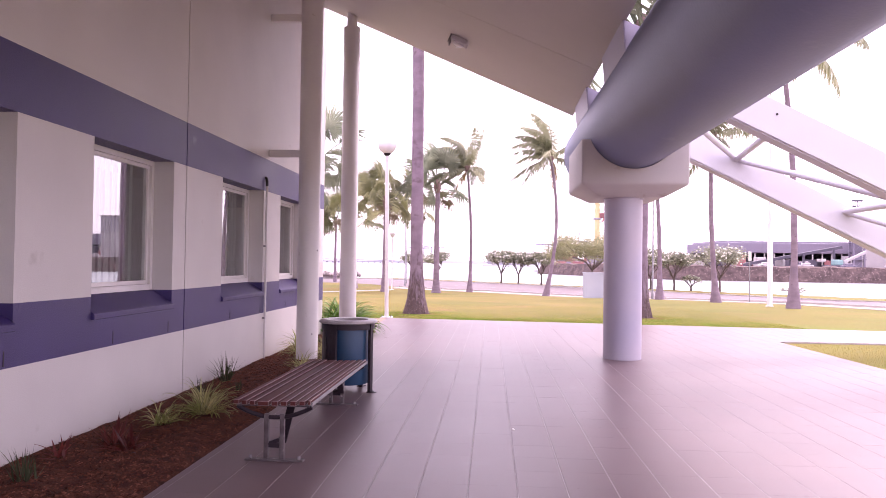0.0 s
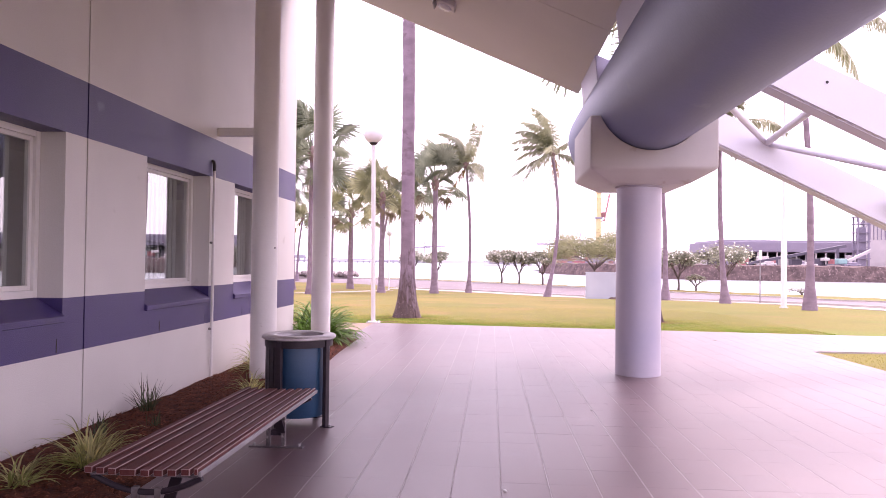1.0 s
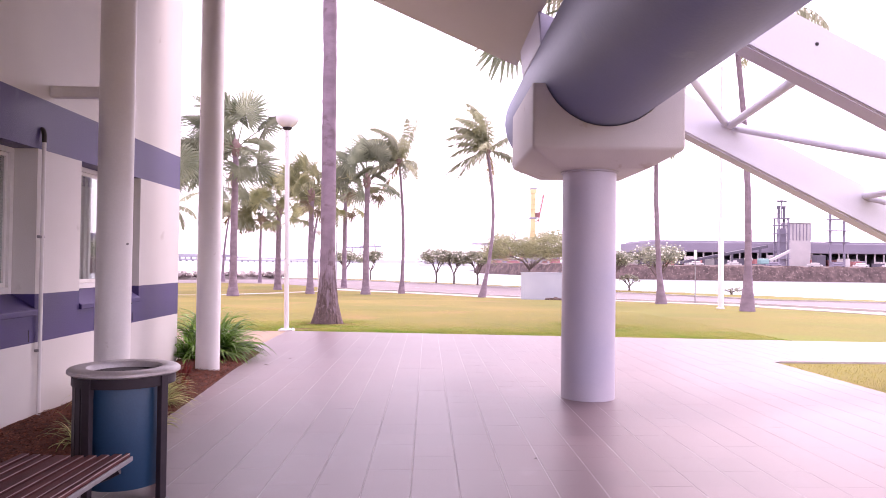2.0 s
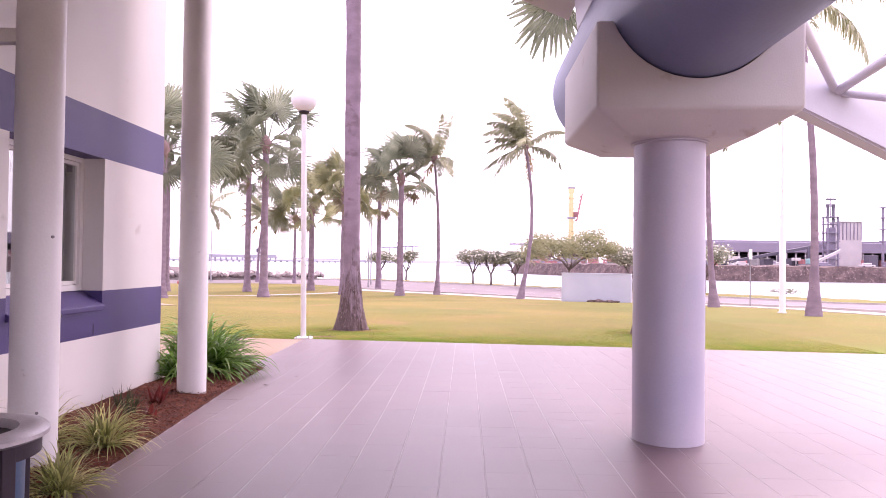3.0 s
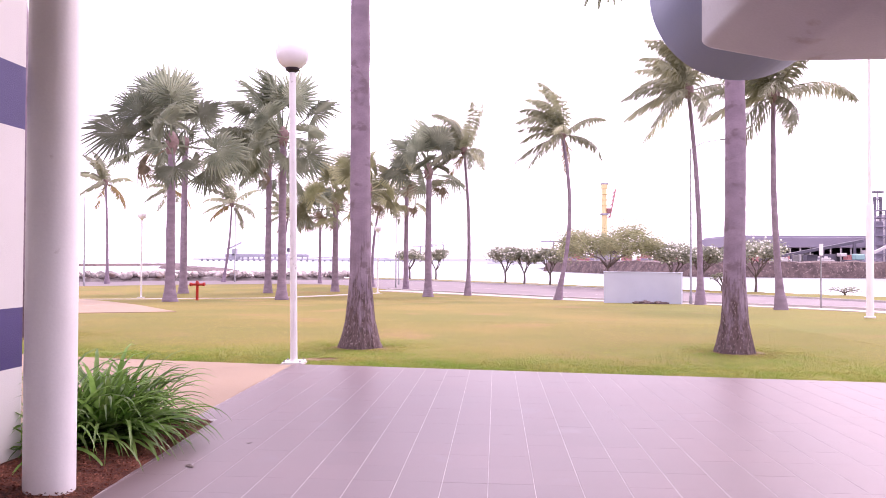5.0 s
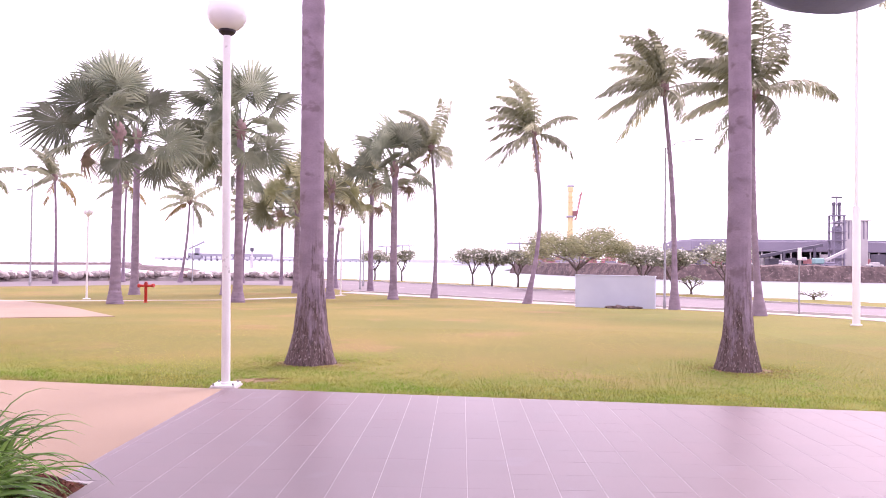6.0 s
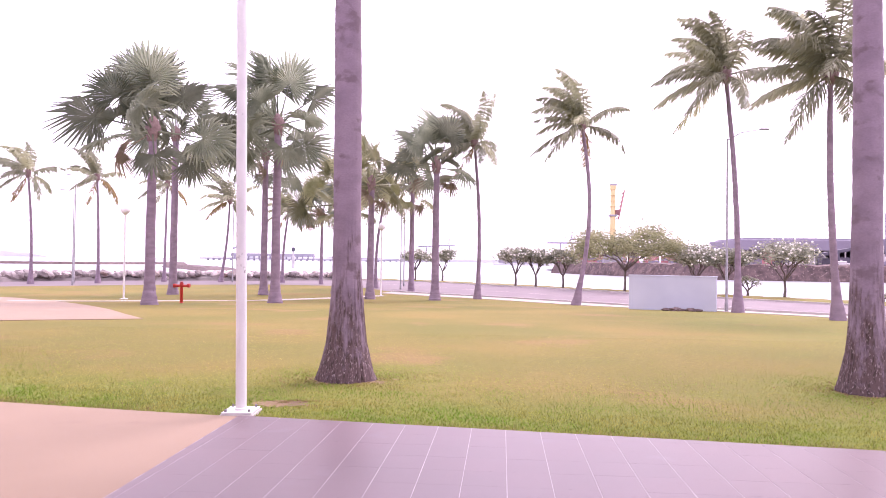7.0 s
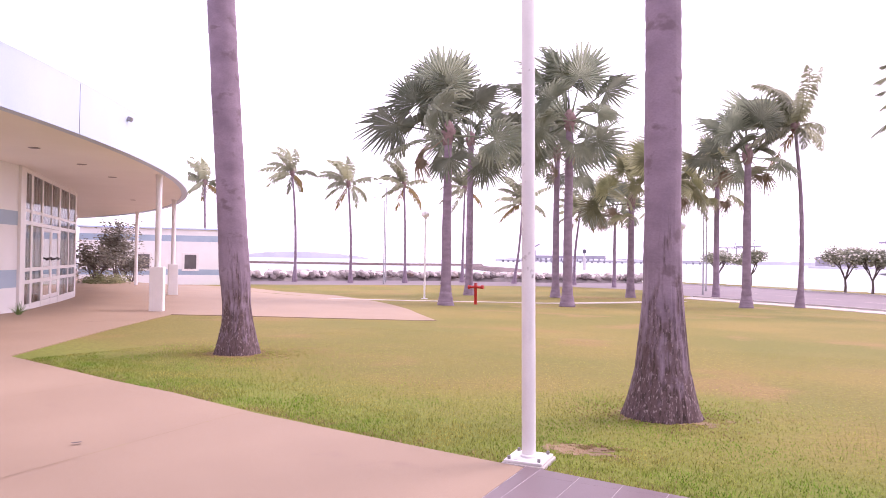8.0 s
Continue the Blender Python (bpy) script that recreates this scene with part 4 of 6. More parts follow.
for y, s in ((YA + 0.07, 1), (YB - 0.14, -1)):
    arc_pts = [(-0.29 + 0.064 * k, y, 0.415 - 0.085 * (1 - ((-0.32 + 0.064 * k) / 0.32) ** 2)) for k in range(11)]
    bm = sweep(bmesh.new(), arc_pts, 0.017, 8)
    part("seat_bearer", bm, DARKSTEEL, bench, "dark curved steel seat bearer")
    part("seat_plate", bx(-0.29, 0.335, y - 0.03, y + 0.03, 0.420, 0.432, bevel=0.003), LEGSTEEL, bench)
    for x in (-0.035, 0.10):
        part("leg", bx(x - 0.019, x + 0.019, y - 0.019, y + 0.019, 0.0, 0.36, bevel=0.004), LEGSTEEL, bench)
    part("cross_bar", bx(-0.015, 0.08, y - 0.018, y + 0.018, 0.10, 0.135, bevel=0.004), DARKSTEEL, bench)
    part("gusset", beam((-0.01, y, 0.13), (0.075, y, 0.16), 0.03, 0.03, 0.002), DARKSTEEL, bench)
    foot = part("foot_plate", bx(-0.21, 0.285, y - 0.035, y + 0.035, -0.01, 0.014, bevel=0.003), LEGSTEEL, bench)
    for x in (-0.17, 0.245):
        part("bolt", bar((x, y, 0.012), (x, y, 0.036), 0.014, 6), GALV, foot)
    part("brace", beam((0.09, y + s * 0.03, 0.13), (0.10, y + s * 0.30, 0.41), 0.07, 0.012, 0.002), DARKSTEEL, bench, "dark flat diagonal brace")

bin_ = tagged(empty("litter_bin", -1.565, 8.16, gz(8.16) + 0.035), "round litter bin with a blue drum in a dark steel frame", "litter bin")
part("drum", lathe(bmesh.new(), [(0.255, 0.10), (0.265, 0.115), (0.272, 0.78), (0.265, 0.80), (0.245, 0.80), (0.24, 0.16), (0.05, 0.15)], 40), BINBLUE, bin_, "blue metal drum", True)
ring = [(0.30, 0.845), (0.352, 0.845), (0.366, 0.855), (0.366, 0.872), (0.352, 0.884), (0.30, 0.893), (0.245, 0.884), (0.232, 0.862), (0.232, 0.80), (0.238, 0.80), (0.242, 0.845), (0.30, 0.845)]
bm = bmesh.new()
seg = 48
rs = [[bm.verts.new((r * math.cos(2 * math.pi * k / seg), r * math.sin(2 * math.pi * k / seg), z)) for k in range(seg)] for r, z in ring]
for a, b in zip(rs, rs[1:]):
    for k in range(seg):
        bm.faces.new((a[k], a[(k + 1) % seg], b[(k + 1) % seg], b[k]))
bmesh.ops.remove_doubles(bm, verts=bm.verts, dist=0.0005)
bmesh.ops.recalc_face_normals(bm, faces=bm.faces)
part("rim", bm, RIMSTEEL, bin_, "galvanised steel rim ring", True)
part("skirt_band", lathe(bmesh.new(), [(0.325, 0.775), (0.335, 0.775), (0.335, 0.845), (0.325, 0.845)], 40), DARKSTEEL, bin_, soft=True)
for a in (-20, 70, 160, 250):
    c, s = math.cos(radians(a)), math.sin(radians(a))
    bm = bx(-0.032, 0.032, -0.02, 0.02, 0.0, 0.845, bevel=0.005)
    leg = part("post", bm, DARKSTEEL, bin_, m=pose(0.325 * c, 0.325 * s, 0, 0, 0, a + 90))
    part("foot_plate", bx(-0.04, 0.04, -0.075, 0.035, -0.01, 0.010, bevel=0.003), DARKSTEEL, leg)
    part("bolt", bar((0, -0.05, 0.008), (0, -0.05, 0.03), 0.013, 6), GALV, leg)
for a in range(172, 246, 12):
    c, s = math.cos(radians(a)), math.sin(radians(a))
    part("slat", bx(-0.029, 0.029, -0.006, 0.006, 0.12, 0.80, bevel=0.002), DARKSTEEL, bin_, m=pose(0.318 * c, 0.318 * s, 0, 0, 0, a + 90))
part("hinge_rod", bar((0.272, -0.02, 0.10), (0.272, -0.02, 0.80), 0.012, 8), GALV, bin_)

bin_.scale = (1.04, 1.04, 1.055)

# a little litter on the tiles
for x, y, s in ((0.55, 6.15, 0.03), (-2.05, 14.9, 0.06), (-1.8, 15.7, 0.03), (1.6, 9.2, 0.02), (5.6, 17.8, 0.05), (-6.9, 19.6, 0.05), (-4.5, 18.7, 0.03)):
    bm = bmesh.new()
    vs = [bm.verts.new((s * math.cos(k * 1.05) * (1 + 0.3 * (k % 2)), 0.45 * s * math.sin(k * 1.05), 0.004 + 0.006 * (k % 2))) for k in range(6)]
    bm.faces.new(vs)
    g = gz(y) + 0.036
    ob = part("dry_leaf", bm, BARK if x > 0.6 or x < 0 else POSTW, m=pose(x, y, g, 0, 0, rng.uniform(0, 180)))
    tagged(ob, "small dry fallen leaf lying on the paving", "leaf", "fallen leaves")


# ---- garden plants ----
def strap_plant(name, x, y, count, length, width, mat, label, droop=1.0, up=(35, 85), lean=(0, 0), category="plant"):
    rnd = random.Random(int(x * 100 + y * 1000))
    bm = bmesh.new()
    for k in range(count):
        az, el = rnd.uniform(0, 2 * math.pi), radians(rnd.uniform(*up))
        ln, wd = length * rnd.uniform(0.6, 1.0), width * rnd.uniform(0.7, 1.1)
        d = Vector((math.cos(az) * math.cos(el) + lean[0], math.sin(az) * math.cos(el) + lean[1], math.sin(el))).normalized()
        p = Vector((rnd.uniform(-0.06, 0.06), rnd.uniform(-0.06, 0.06), 0.0))
        side = d.cross(Vector((0, 0, 1))).normalized()
        prev, n = None, 7
        for i in range(n + 1):
            f = i / n
            w = wd * (0.6 + 0.8 * f if f < 0.4 else 0.92 * (1 - f) / 0.6 + 0.04) / 2
            row = (bm.verts.new(p - side * w), bm.verts.new(p - Vector((0, 0, w * 0.5))), bm.verts.new(p + side * w))
            if prev:
                bm.faces.new((prev[0], prev[1], row[1], row[0]))
                bm.faces.new((prev[1], prev[2], row[2], row[1]))
            prev = row
            p = p + d * (ln / n)
            d = (d + Vector((0, 0, -0.30 * droop * f))).normalized()
    g = gz(y) + (bed_h(x, y) - 0.008 if x > -4 else 0.05)
    ob = tagged(empty(name, x, y, g), label, category)
    part("leaves", bm, mat, ob, soft=True)
    return ob


def strap_leaf(seed, length, width, el, droop):
    """One arching strap leaf that grows towards +x."""
    rnd = random.Random(seed)
    bm = bmesh.new()
    p, d, prev, n = Vector((0, 0, 0)), Vector((math.cos(radians(el)), 0, math.sin(radians(el)))), None, 9
    tw = rnd.uniform(-0.5, 0.5)
    for i in range(n + 1):
        f = i / n
        w = width * (0.55 + 0.9 * f if f < 0.4 else 0.91 * (1 - f) / 0.6 + 0.03) / 2
        side = Vector((0, math.cos(tw * f), math.sin(tw * f)))
        row = (bm.verts.new(p - side * w), bm.verts.new(p - Vector((0, 0, w * 0.55))), bm.verts.new(p + side * w))
        if prev:
            bm.faces.new((prev[0], prev[1], row[1], row[0]))
            bm.faces.new((prev[1], prev[2], row[2], row[1]))
        prev = row
        p = p + d * (length / n)
        d = (d + Vector((0, rnd.uniform(-0.03, 0.03), -0.28 * droop * f))).normalized()
    return smooth(mesh_of("leaf", bm, STRAP))


STRAPS = [strap_leaf(k, 1.05, 0.062, 16 + k * 6.2, 1.7 + 0.12 * (k % 5)) for k in range(10)]


def flax_lily(x, y, count, size, lean, seed):
    rnd = random.Random(seed)
    ob = tagged(empty("flax_lily", x, y, gz(y) + bed_h(x, y) - 0.01), "large clump of glossy green arching strap leaves", "plant", "flax lilies by the wall corner")
    for k in range(count):
        az = rnd.uniform(0, 360)
        m = pose(rnd.uniform(-0.14, 0.14), rnd.uniform(-0.14, 0.14), 0, 0, 0, az)
        s = size * rnd.uniform(0.65, 1.05) * (1 + lean[0] * math.cos(radians(az)) + lean[1] * math.sin(radians(az)))
        part("leaf", STRAPS[rnd.randrange(10)], None, ob, m=m @ Matrix.Scale(s, 4))
    return ob


flax_lily(-3.12, 15.5, 250, 1.12, (-0.06, 0.05), 5)
flax_lily(-3.36, 15.12, 140, 1.0, (0.2, 0.1), 6)
flax_lily(-3.12, 16.1, 95, 0.95, (0, 0.05), 7)
for x, y, c, s in ((-2.75, 6.35, 200, 0.55), (-2.98, 5.8, 70, 0.36), (-2.52, 11.35, 250, 0.58), (-2.24, 10.2, 230, 0.5), (-3.05, 11.3, 150, 0.64), (-2.55, 9.6, 100, 0.45)):
    strap_plant("variegated_grass", x, y, c, s, 0.02, VARIEG, "low arching mound of pale variegated grass in the mulch bed", 2.3, (8, 76))
for x, y, c, s in ((-3.3, 8.4, 48, 0.46), (-3.15, 7.2, 30, 0.3), (-2.87, 12.6, 40, 0.36), (-3.1, 12.87, 30, 0.3), (-3.07, 3.87, 34, 0.3), (-2.9, 3.1, 26, 0.28), (-2.9, 7.7, 20, 0.22)):
    strap_plant("dark_grass_tuft", x, y, c, s, 0.013, DARKTUFT, "small dark green grass tuft in the mulch bed", 0.6, (40, 88))
for x, y, c, s in ((-2.85, 13.25, 26, 0.32), (-2.65, 12.62, 14, 0.22), (-3.0, 4.95, 30, 0.34), (-2.8, 4.84, 24, 0.3), (-3.2, 4.5, 12, 0.28)):
    strap_plant("red_cordyline", x, y, c, s, 0.032, REDLEAF, "low dark red leafed plant in the mulch bed", 0.7, (20, 75))


# ---- lamps and poles ----
def globe_lamp(x, y, height, near, label):
    g = gz(y)
    ob = tagged(empty("globe_lamp", x, y, g), label, "lamp post", "globe lamps")
    r = 0.064
    plate = part("base_plate", bx(-0.18, 0.18, -0.18, 0.18, 0.035, 0.06, bevel=0.006), LAMPW, ob, "white square base plate", m=pose(0, 0, 0, 0, 0, 3))
    part("plinth", bx(-0.2, 0.2, -0.2, 0.2, -0.12, 0.035, bevel=0.012), KERBM, ob, "low concrete plinth", m=pose(0, 0, 0, 0, 0, 3))
    if near:
        for sx in (-1, 1):
            for sy in (-1, 1):
                part("bolt", bar((sx * 0.14, sy * 0.14, 0.055), (sx * 0.14, sy * 0.14, 0.09), 0.015, 6), GALV, plate)
    part("pole", lathe(bmesh.new(), [(r + 0.012, 0.058), (r + 0.012, 0.08), (r, 0.09), (r * 0.92, height)], 28), LAMPW, ob, "white painted pole with worn flecks", True)
    part("neck", lathe(bmesh.new(), [(0.06, height - 0.02), (0.12, height + 0.03), (0.125, height + 0.06)], 28), DARKSTEEL if near else LAMPW, ob, "dark neck ring", True)
    c = height + 0.33
    part("globe", lathe(bmesh.new(), [(max(0.02, 0.295 * math.sin(math.pi * k / 20)), c - 0.295 * math.cos(math.pi * k / 20)) for k in range(2, 21)], 36), OPAL, ob, "opal white globe", True)
    return ob


near_lamp = globe_lamp(-2.99, 21.34, 5.02 - gz(21.4), True, "white lamp post with an opal globe at the terrace edge")
near_lamp.matrix_basis = pose(-2.99, 21.34, gz(21.34), 0.9, -0.5, 0)
globe_lamp(-24.6, 57.9, 5.55, False, "white lamp post with an opal globe on the far lawn")
globe_lamp(-9.65, 70.2, 5.3, False, "white lamp post with an opal globe by the path")


def street_light(x, y, height, az, arm, label, r=0.07):
    g = gz(y)
    ob = tagged(empty("street_light", x, y, g), label, "street light", "street lights")
    part("pole", lathe(bmesh.new(), [(r * 1.5, -0.05), (r * 1.5, 0.5), (r, 0.55), (r * 0.6, height)], 12), GALV, ob, soft=True)
    c, s = math.cos(az), math.sin(az)
    part("arm", sweep(bmesh.new(), [(0, 0, height - 0.1), (c * arm * 0.4, s * arm * 0.4, height + 0.35), (c * arm, s * arm, height + 0.55)], [r * 0.42, r * 0.33, r * 0.28], 8), GALV, ob, soft=True)
    part("lantern", bx(-0.08, 0.4, -0.1, 0.1, -0.045, 0.05, bevel=0.025), GALV, ob, m=pose(c * arm, s * arm, height + 0.55, 0, 0, math.degrees(az)))
    return ob


street_light(12.5, 53.6, 9.6, 0.1, 1.9, "tall thin galvanised street light beside the road")
street_light(-43.2, 81.8, 9.2, 2.9, 1.4, "tall thin galvanised street light by the sea wall")
street_light(-32.2, 96.4, 9.3, 0.2, 1.5, "tall thin galvanised street light by the sea wall")
street_light(-9.9, 83.2, 7.6, 1.5, 0.6, "tall thin galvanised street light beside the road")
street_light(-10.8, 92.0, 8.2, 1.5, 0.6, "tall thin galvanised street light beside the road")
street_light(-47.2, 88.4, 11.5, 2.9, 0.9, "tall thin galvanised street light by the sea wall")

flag = tagged(empty("flagpole", 15.1, 37.8, gz(37.8)), "tall white flagpole with a thick lower section", "flagpole")
part("lower_tube", lathe(bmesh.new(), [(0.135, -0.1), (0.135, 4.4), (0.12, 4.45)], 28), POSTW, flag, soft=True)
part("upper_mast", lathe(bmesh.new(), [(0.075, 4.45), (0.045, 12.0), (0.02, 12.05)], 20), POSTW, flag, soft=True)
part("base_ring", lathe(bmesh.new(), [(0.2, -0.05), (0.2, 0.05), (0.14, 0.06)], 28), POSTW, flag, soft=True)

sign = tagged(empty("road_sign", 17.3, 47.0, gz(47)), "small white road sign on a thin pole", "road sign")
part("pole", lathe(bmesh.new(), [(0.035, -0.1), (0.035, 3.3)], 10), GALV, sign, soft=True)
part("plate", bx(-0.1, 0.1, -0.05, -0.036, 2.75, 3.35, bevel=0.004), FRAMEW, sign, "plain white plate")

hyd = tagged(empty("fire_hydrant", -18.0, 52.1, gz(52.1)), "red pillar fire hydrant with two outlets on the lawn", "hydrant")
part("pillar", lathe(bmesh.new(), [(0.13, -0.05), (0.13, 0.03), (0.085, 0.04), (0.085, 0.95), (0.11, 0.98), (0.11, 1.12), (0.06, 1.18)], 20), RED, hyd, soft=True)
part("cross_pipe", bar((-0.36, 0, 0.98), (0.40, 0, 0.98), 0.075, 16), RED, hyd, soft=True)
for x in (-0.40, 0.42):
    part("outlet_cap", bar((x - 0.06, 0, 0.98 + 0.02 * (x > 0)), (x + 0.06, 0, 0.98 + 0.02 * (x > 0)), 0.115, 12), RED, hyd, soft=True)
part("valve_wheel", lathe(bmesh.new(), [(0.10, 1.18), (0.10, 1.21), (0.03, 1.23)], 16), RED, hyd, soft=True)

wall = tagged(empty("sign_wall", 9.8, 54.6, gz(54.6)), "free-standing pale blue-grey rendered wall block on the lawn edge", "wall block")
wall.matrix_basis = pose(9.8, 54.7, gz(54.7), 0, 0, -25.5)
part("block", bx(-2.42, 2.42, -0.2, 0.2, -0.2, 1.93, bevel=0.02), SIGNW, wall)
part("coping", bx(-2.45, 2.45, -0.23, 0.23, 1.93, 1.99, bevel=0.012), SIGNW, wall)
for k, (x, y, s) in enumerate(((9.3, 53.75, 0.2), (9.75, 53.5, 0.27), (10.1, 53.6, 0.18), (10.45, 53.3, 0.24), (10.85, 53.25, 0.17), (9.95, 53.85, 0.2))):
    bm = bmesh.new()
    bmesh.ops.create_icosphere(bm, subdivisions=2, radius=s)
    for v in bm.verts:
        v.co *= 1 + 0.5 * noise.noise(v.co * 5 + Vector((k * 3.1, 0, 0)))
        v.co.z *= 0.55
        v.co.x *= 1.5
    tagged(part("rock", bm, BANK, m=pose(x, y, gz(y) + s * 0.25, 0, 0, 37 * k)), "small dark rock at the foot of the wall block", "rock", "dark rocks")


# ---- palms ----
WIND = Vector((-1.0, -0.12, 0.05))


def fan_leaf(seed, mat, size=1.0, web=(0.56, 0.74), hang=0.3, spread=122):
    """A stalk towards +x with a round pleated blade, split into drooping tips."""
    rnd = random.Random(seed)
    bm = bmesh.new()
    pet = 1.95 * size
    sweep(bm, [(0, 0, 0), (pet * 0.5, 0, 0.07), (pet, 0, 0.02)], [0.05 * size, 0.032 * size, 0.022 * size], 5, False)
    n, half, R = 32, radians(spread), 1.4 * size
    o = bm.verts.new((pet - 0.05, 0, 0.02))
    for i in range(n):
        a0, a1 = -half + 2 * half * i / n, -half + 2 * half * (i + 1) / n
        am = (a0 + a1) / 2
        ln = R * (0.88 + 0.15 * math.cos(am)) * rnd.uniform(0.9, 1.06)
        cut = ln * rnd.uniform(*web)

        def at(r, a, up):
            fold = 0.2 * r * abs(math.sin(a)) - 0.1 * r * r * abs(math.sin(a))
            sag = -hang * 0.5 * (r / R) ** 2 * size - 0.08 * (1 - math.cos(a)) * r
            return bm.verts.new((pet - 0.05 + r * math.cos(a), r * math.sin(a), 0.02 + sag + up + fold))
        ml, mc, mr = at(cut, a0, -0.035), at(cut, am, 0.045), at(cut, a1, -0.035)
        droop = -rnd.uniform(0.1, 1.0) * hang * size
        tw = rnd.uniform(-0.05, 0.05)
        tl, tr = at(ln, am + tw - 0.012, droop), at(ln, am + tw + 0.012, droop)
        bm.faces.new((o, ml, mc))
        bm.faces.new((o, mc, mr))
        bm.faces.new((ml, tl, mc))
        bm.faces.new((mc, tl, tr))
        bm.faces.new((mc, tr, mr))
    return mesh_of("fan_frond", bm, mat)


def wind_frond(rnd, d, length, wind, weight, n, mat):
    """A feather frond that leaves the heart along d, sinks by its weight and is blown over by the wind."""
    bm = bmesh.new()
    pts, dirs, p = [], [], Vector((0, 0, 0))
    step = length / n
    for i in range(n + 1):
        pts.append(p.copy())
        dirs.append(d.copy())
        f = i / n
        d = (d + (WIND * wind + Vector((0, 0, -weight))) * (0.4 + 1.6 * f) / n).normalized()
        p = p + d * step
    sweep(bm, pts[::2], [0.055 * (1 - 0.85 * i / n) for i in range(0, n + 1, 2)], 5, False)
    torn = rnd.uniform(0.45, 0.9) if rnd.random() < 0.15 else 2.0
    for i in range(2, n + 1):
        f = i / n
        ln = 1.0 * (math.sin(math.pi * (0.14 + 0.80 * f)) ** 0.75) * length / 4.2
        d = dirs[i]
        side = d.cross(Vector((0, 0, 1)))
        side = side.normalized() if side.length > 0.05 else Vector((0, 1, 0))
        for s in (-1, 1):
            for rep in range(4):
                if abs(f - torn) < 0.06 or rnd.random() < 0.06:
                    continue
                out = side * s * rnd.uniform(0.45, 0.9) + d * rnd.uniform(0.35, 0.8) + WIND * wind * rnd.uniform(0.25, 0.6) + Vector((0, 0, -rnd.uniform(0.15, 1.0)))
                out.normalize()
                q = pts[i] + d * step * rep / 4
                w = d * (0.9 / n)
                mid = q + out * ln * 0.5
                tip = q + out * ln * rnd.uniform(0.85, 1.08) + Vector((0, 0, -0.25 * ln)) + WIND * wind * 0.12 * ln
                a, b = bm.verts.new(q - w * 0.5), bm.verts.new(q + w * 0.5)
                c, e = bm.verts.new(mid + w), bm.verts.new(mid - w)
                t = bm.verts.new(tip)
                bm.faces.new((a, b, c, e))
                bm.faces.new((e, c, t))
    return mesh_of("frond", bm, mat)


FAN = [fan_leaf(k, FANLEAF, 1.0, hang=0.26 + 0.2 * (k % 3), spread=104 + 9 * k) for k in range(6)]
FANLIME = [fan_leaf(k + 20, LIMEFAN, 1.0, (0.42, 0.58), 0.35) for k in range(4)]
FANDRY = fan_leaf(9, FANOLD, 0.9, (0.4, 0.55), 0.7)


def trunk_mesh(pts, radii, seg, mat, seed, ring=0.012):
    """A ringed palm trunk along points."""
    rows, rr = [], []
    n = len(pts) - 1
    m = max(30, int(sum((Vector(b) - Vector(a)).length for a, b in zip(pts, pts[1:])) * 9))
    for k in range(m + 1):
        f = k / m * n
        i = min(int(f), n - 1)
        u = f - i
        p = Vector(pts[i]).lerp(Vector(pts[i + 1]), u)
        r = radii[i] + (radii[i + 1] - radii[i]) * u
        p.x += 0.012 * noise.noise((0, seed, k * 0.12))
        rows.append(p)
        rr.append(r * (1 + ring / max(r, 0.05) * (0.5 if k % 2 else -0.5) + 0.05 * noise.noise((seed, k * 0.25, 0))))
    bm = sweep(bmesh.new(), rows, rr, seg)
    for v in bm.verts:
        v.co += Vector((noise.noise(v.co * 6 + Vector((seed, 0, 0))), noise.noise(v.co * 6 + Vector((0, seed, 9))), 0)) * 0.012
    return bm


def curve_pts(base_h, lean, n=12):
    """A leaning trunk, curved near its foot. lean: (dx, dy, bow x, bow y)."""
    out = []
    for k in range(n + 1):
        f = k / n
        b = math.sin(math.pi * f)
        out.append((lean[0] * f + lean[2] * b, lean[1] * f + lean[3] * b, base_h * f))
    return out


def fan_crown(ob, rnd, x, y, h, count, size, leaves, wind=0.22, lowest=-42):
    """Fan fronds round the heart: steep ones first, then lower ones; the wind turns them over to one side."""
    for k in range(count):
        f = (k + 0.5) / count
        el = radians(86 - (86 - lowest) * f ** 1.15 + rnd.uniform(-9, 9))
        az = radians(k * 137.5 + rnd.uniform(-25, 25))
        d = (Vector((math.cos(az) * math.cos(el), math.sin(az) * math.cos(el), math.sin(el))) + WIND * wind).normalized()
        az2, el2 = math.degrees(math.atan2(d.y, d.x)), math.degrees(math.asin(d.z))
        s = size * rnd.uniform(0.85, 1.12) * (0.78 if f > 0.85 else 1)
        me = FANDRY if f > 0.9 and rnd.random() < 0.6 else leaves[rnd.randrange(len(leaves))]
        m = pose(x, y, h + 0.35 - 0.45 * f, 0, 0, az2) @ pose(0.12, 0, 0, 0, -el2, 0) @ pose(0, 0, 0, rnd.uniform(-80, 80), 0, 0) @ Matrix.Scale(s, 4)
        part("frond", me, None, ob, m=m)


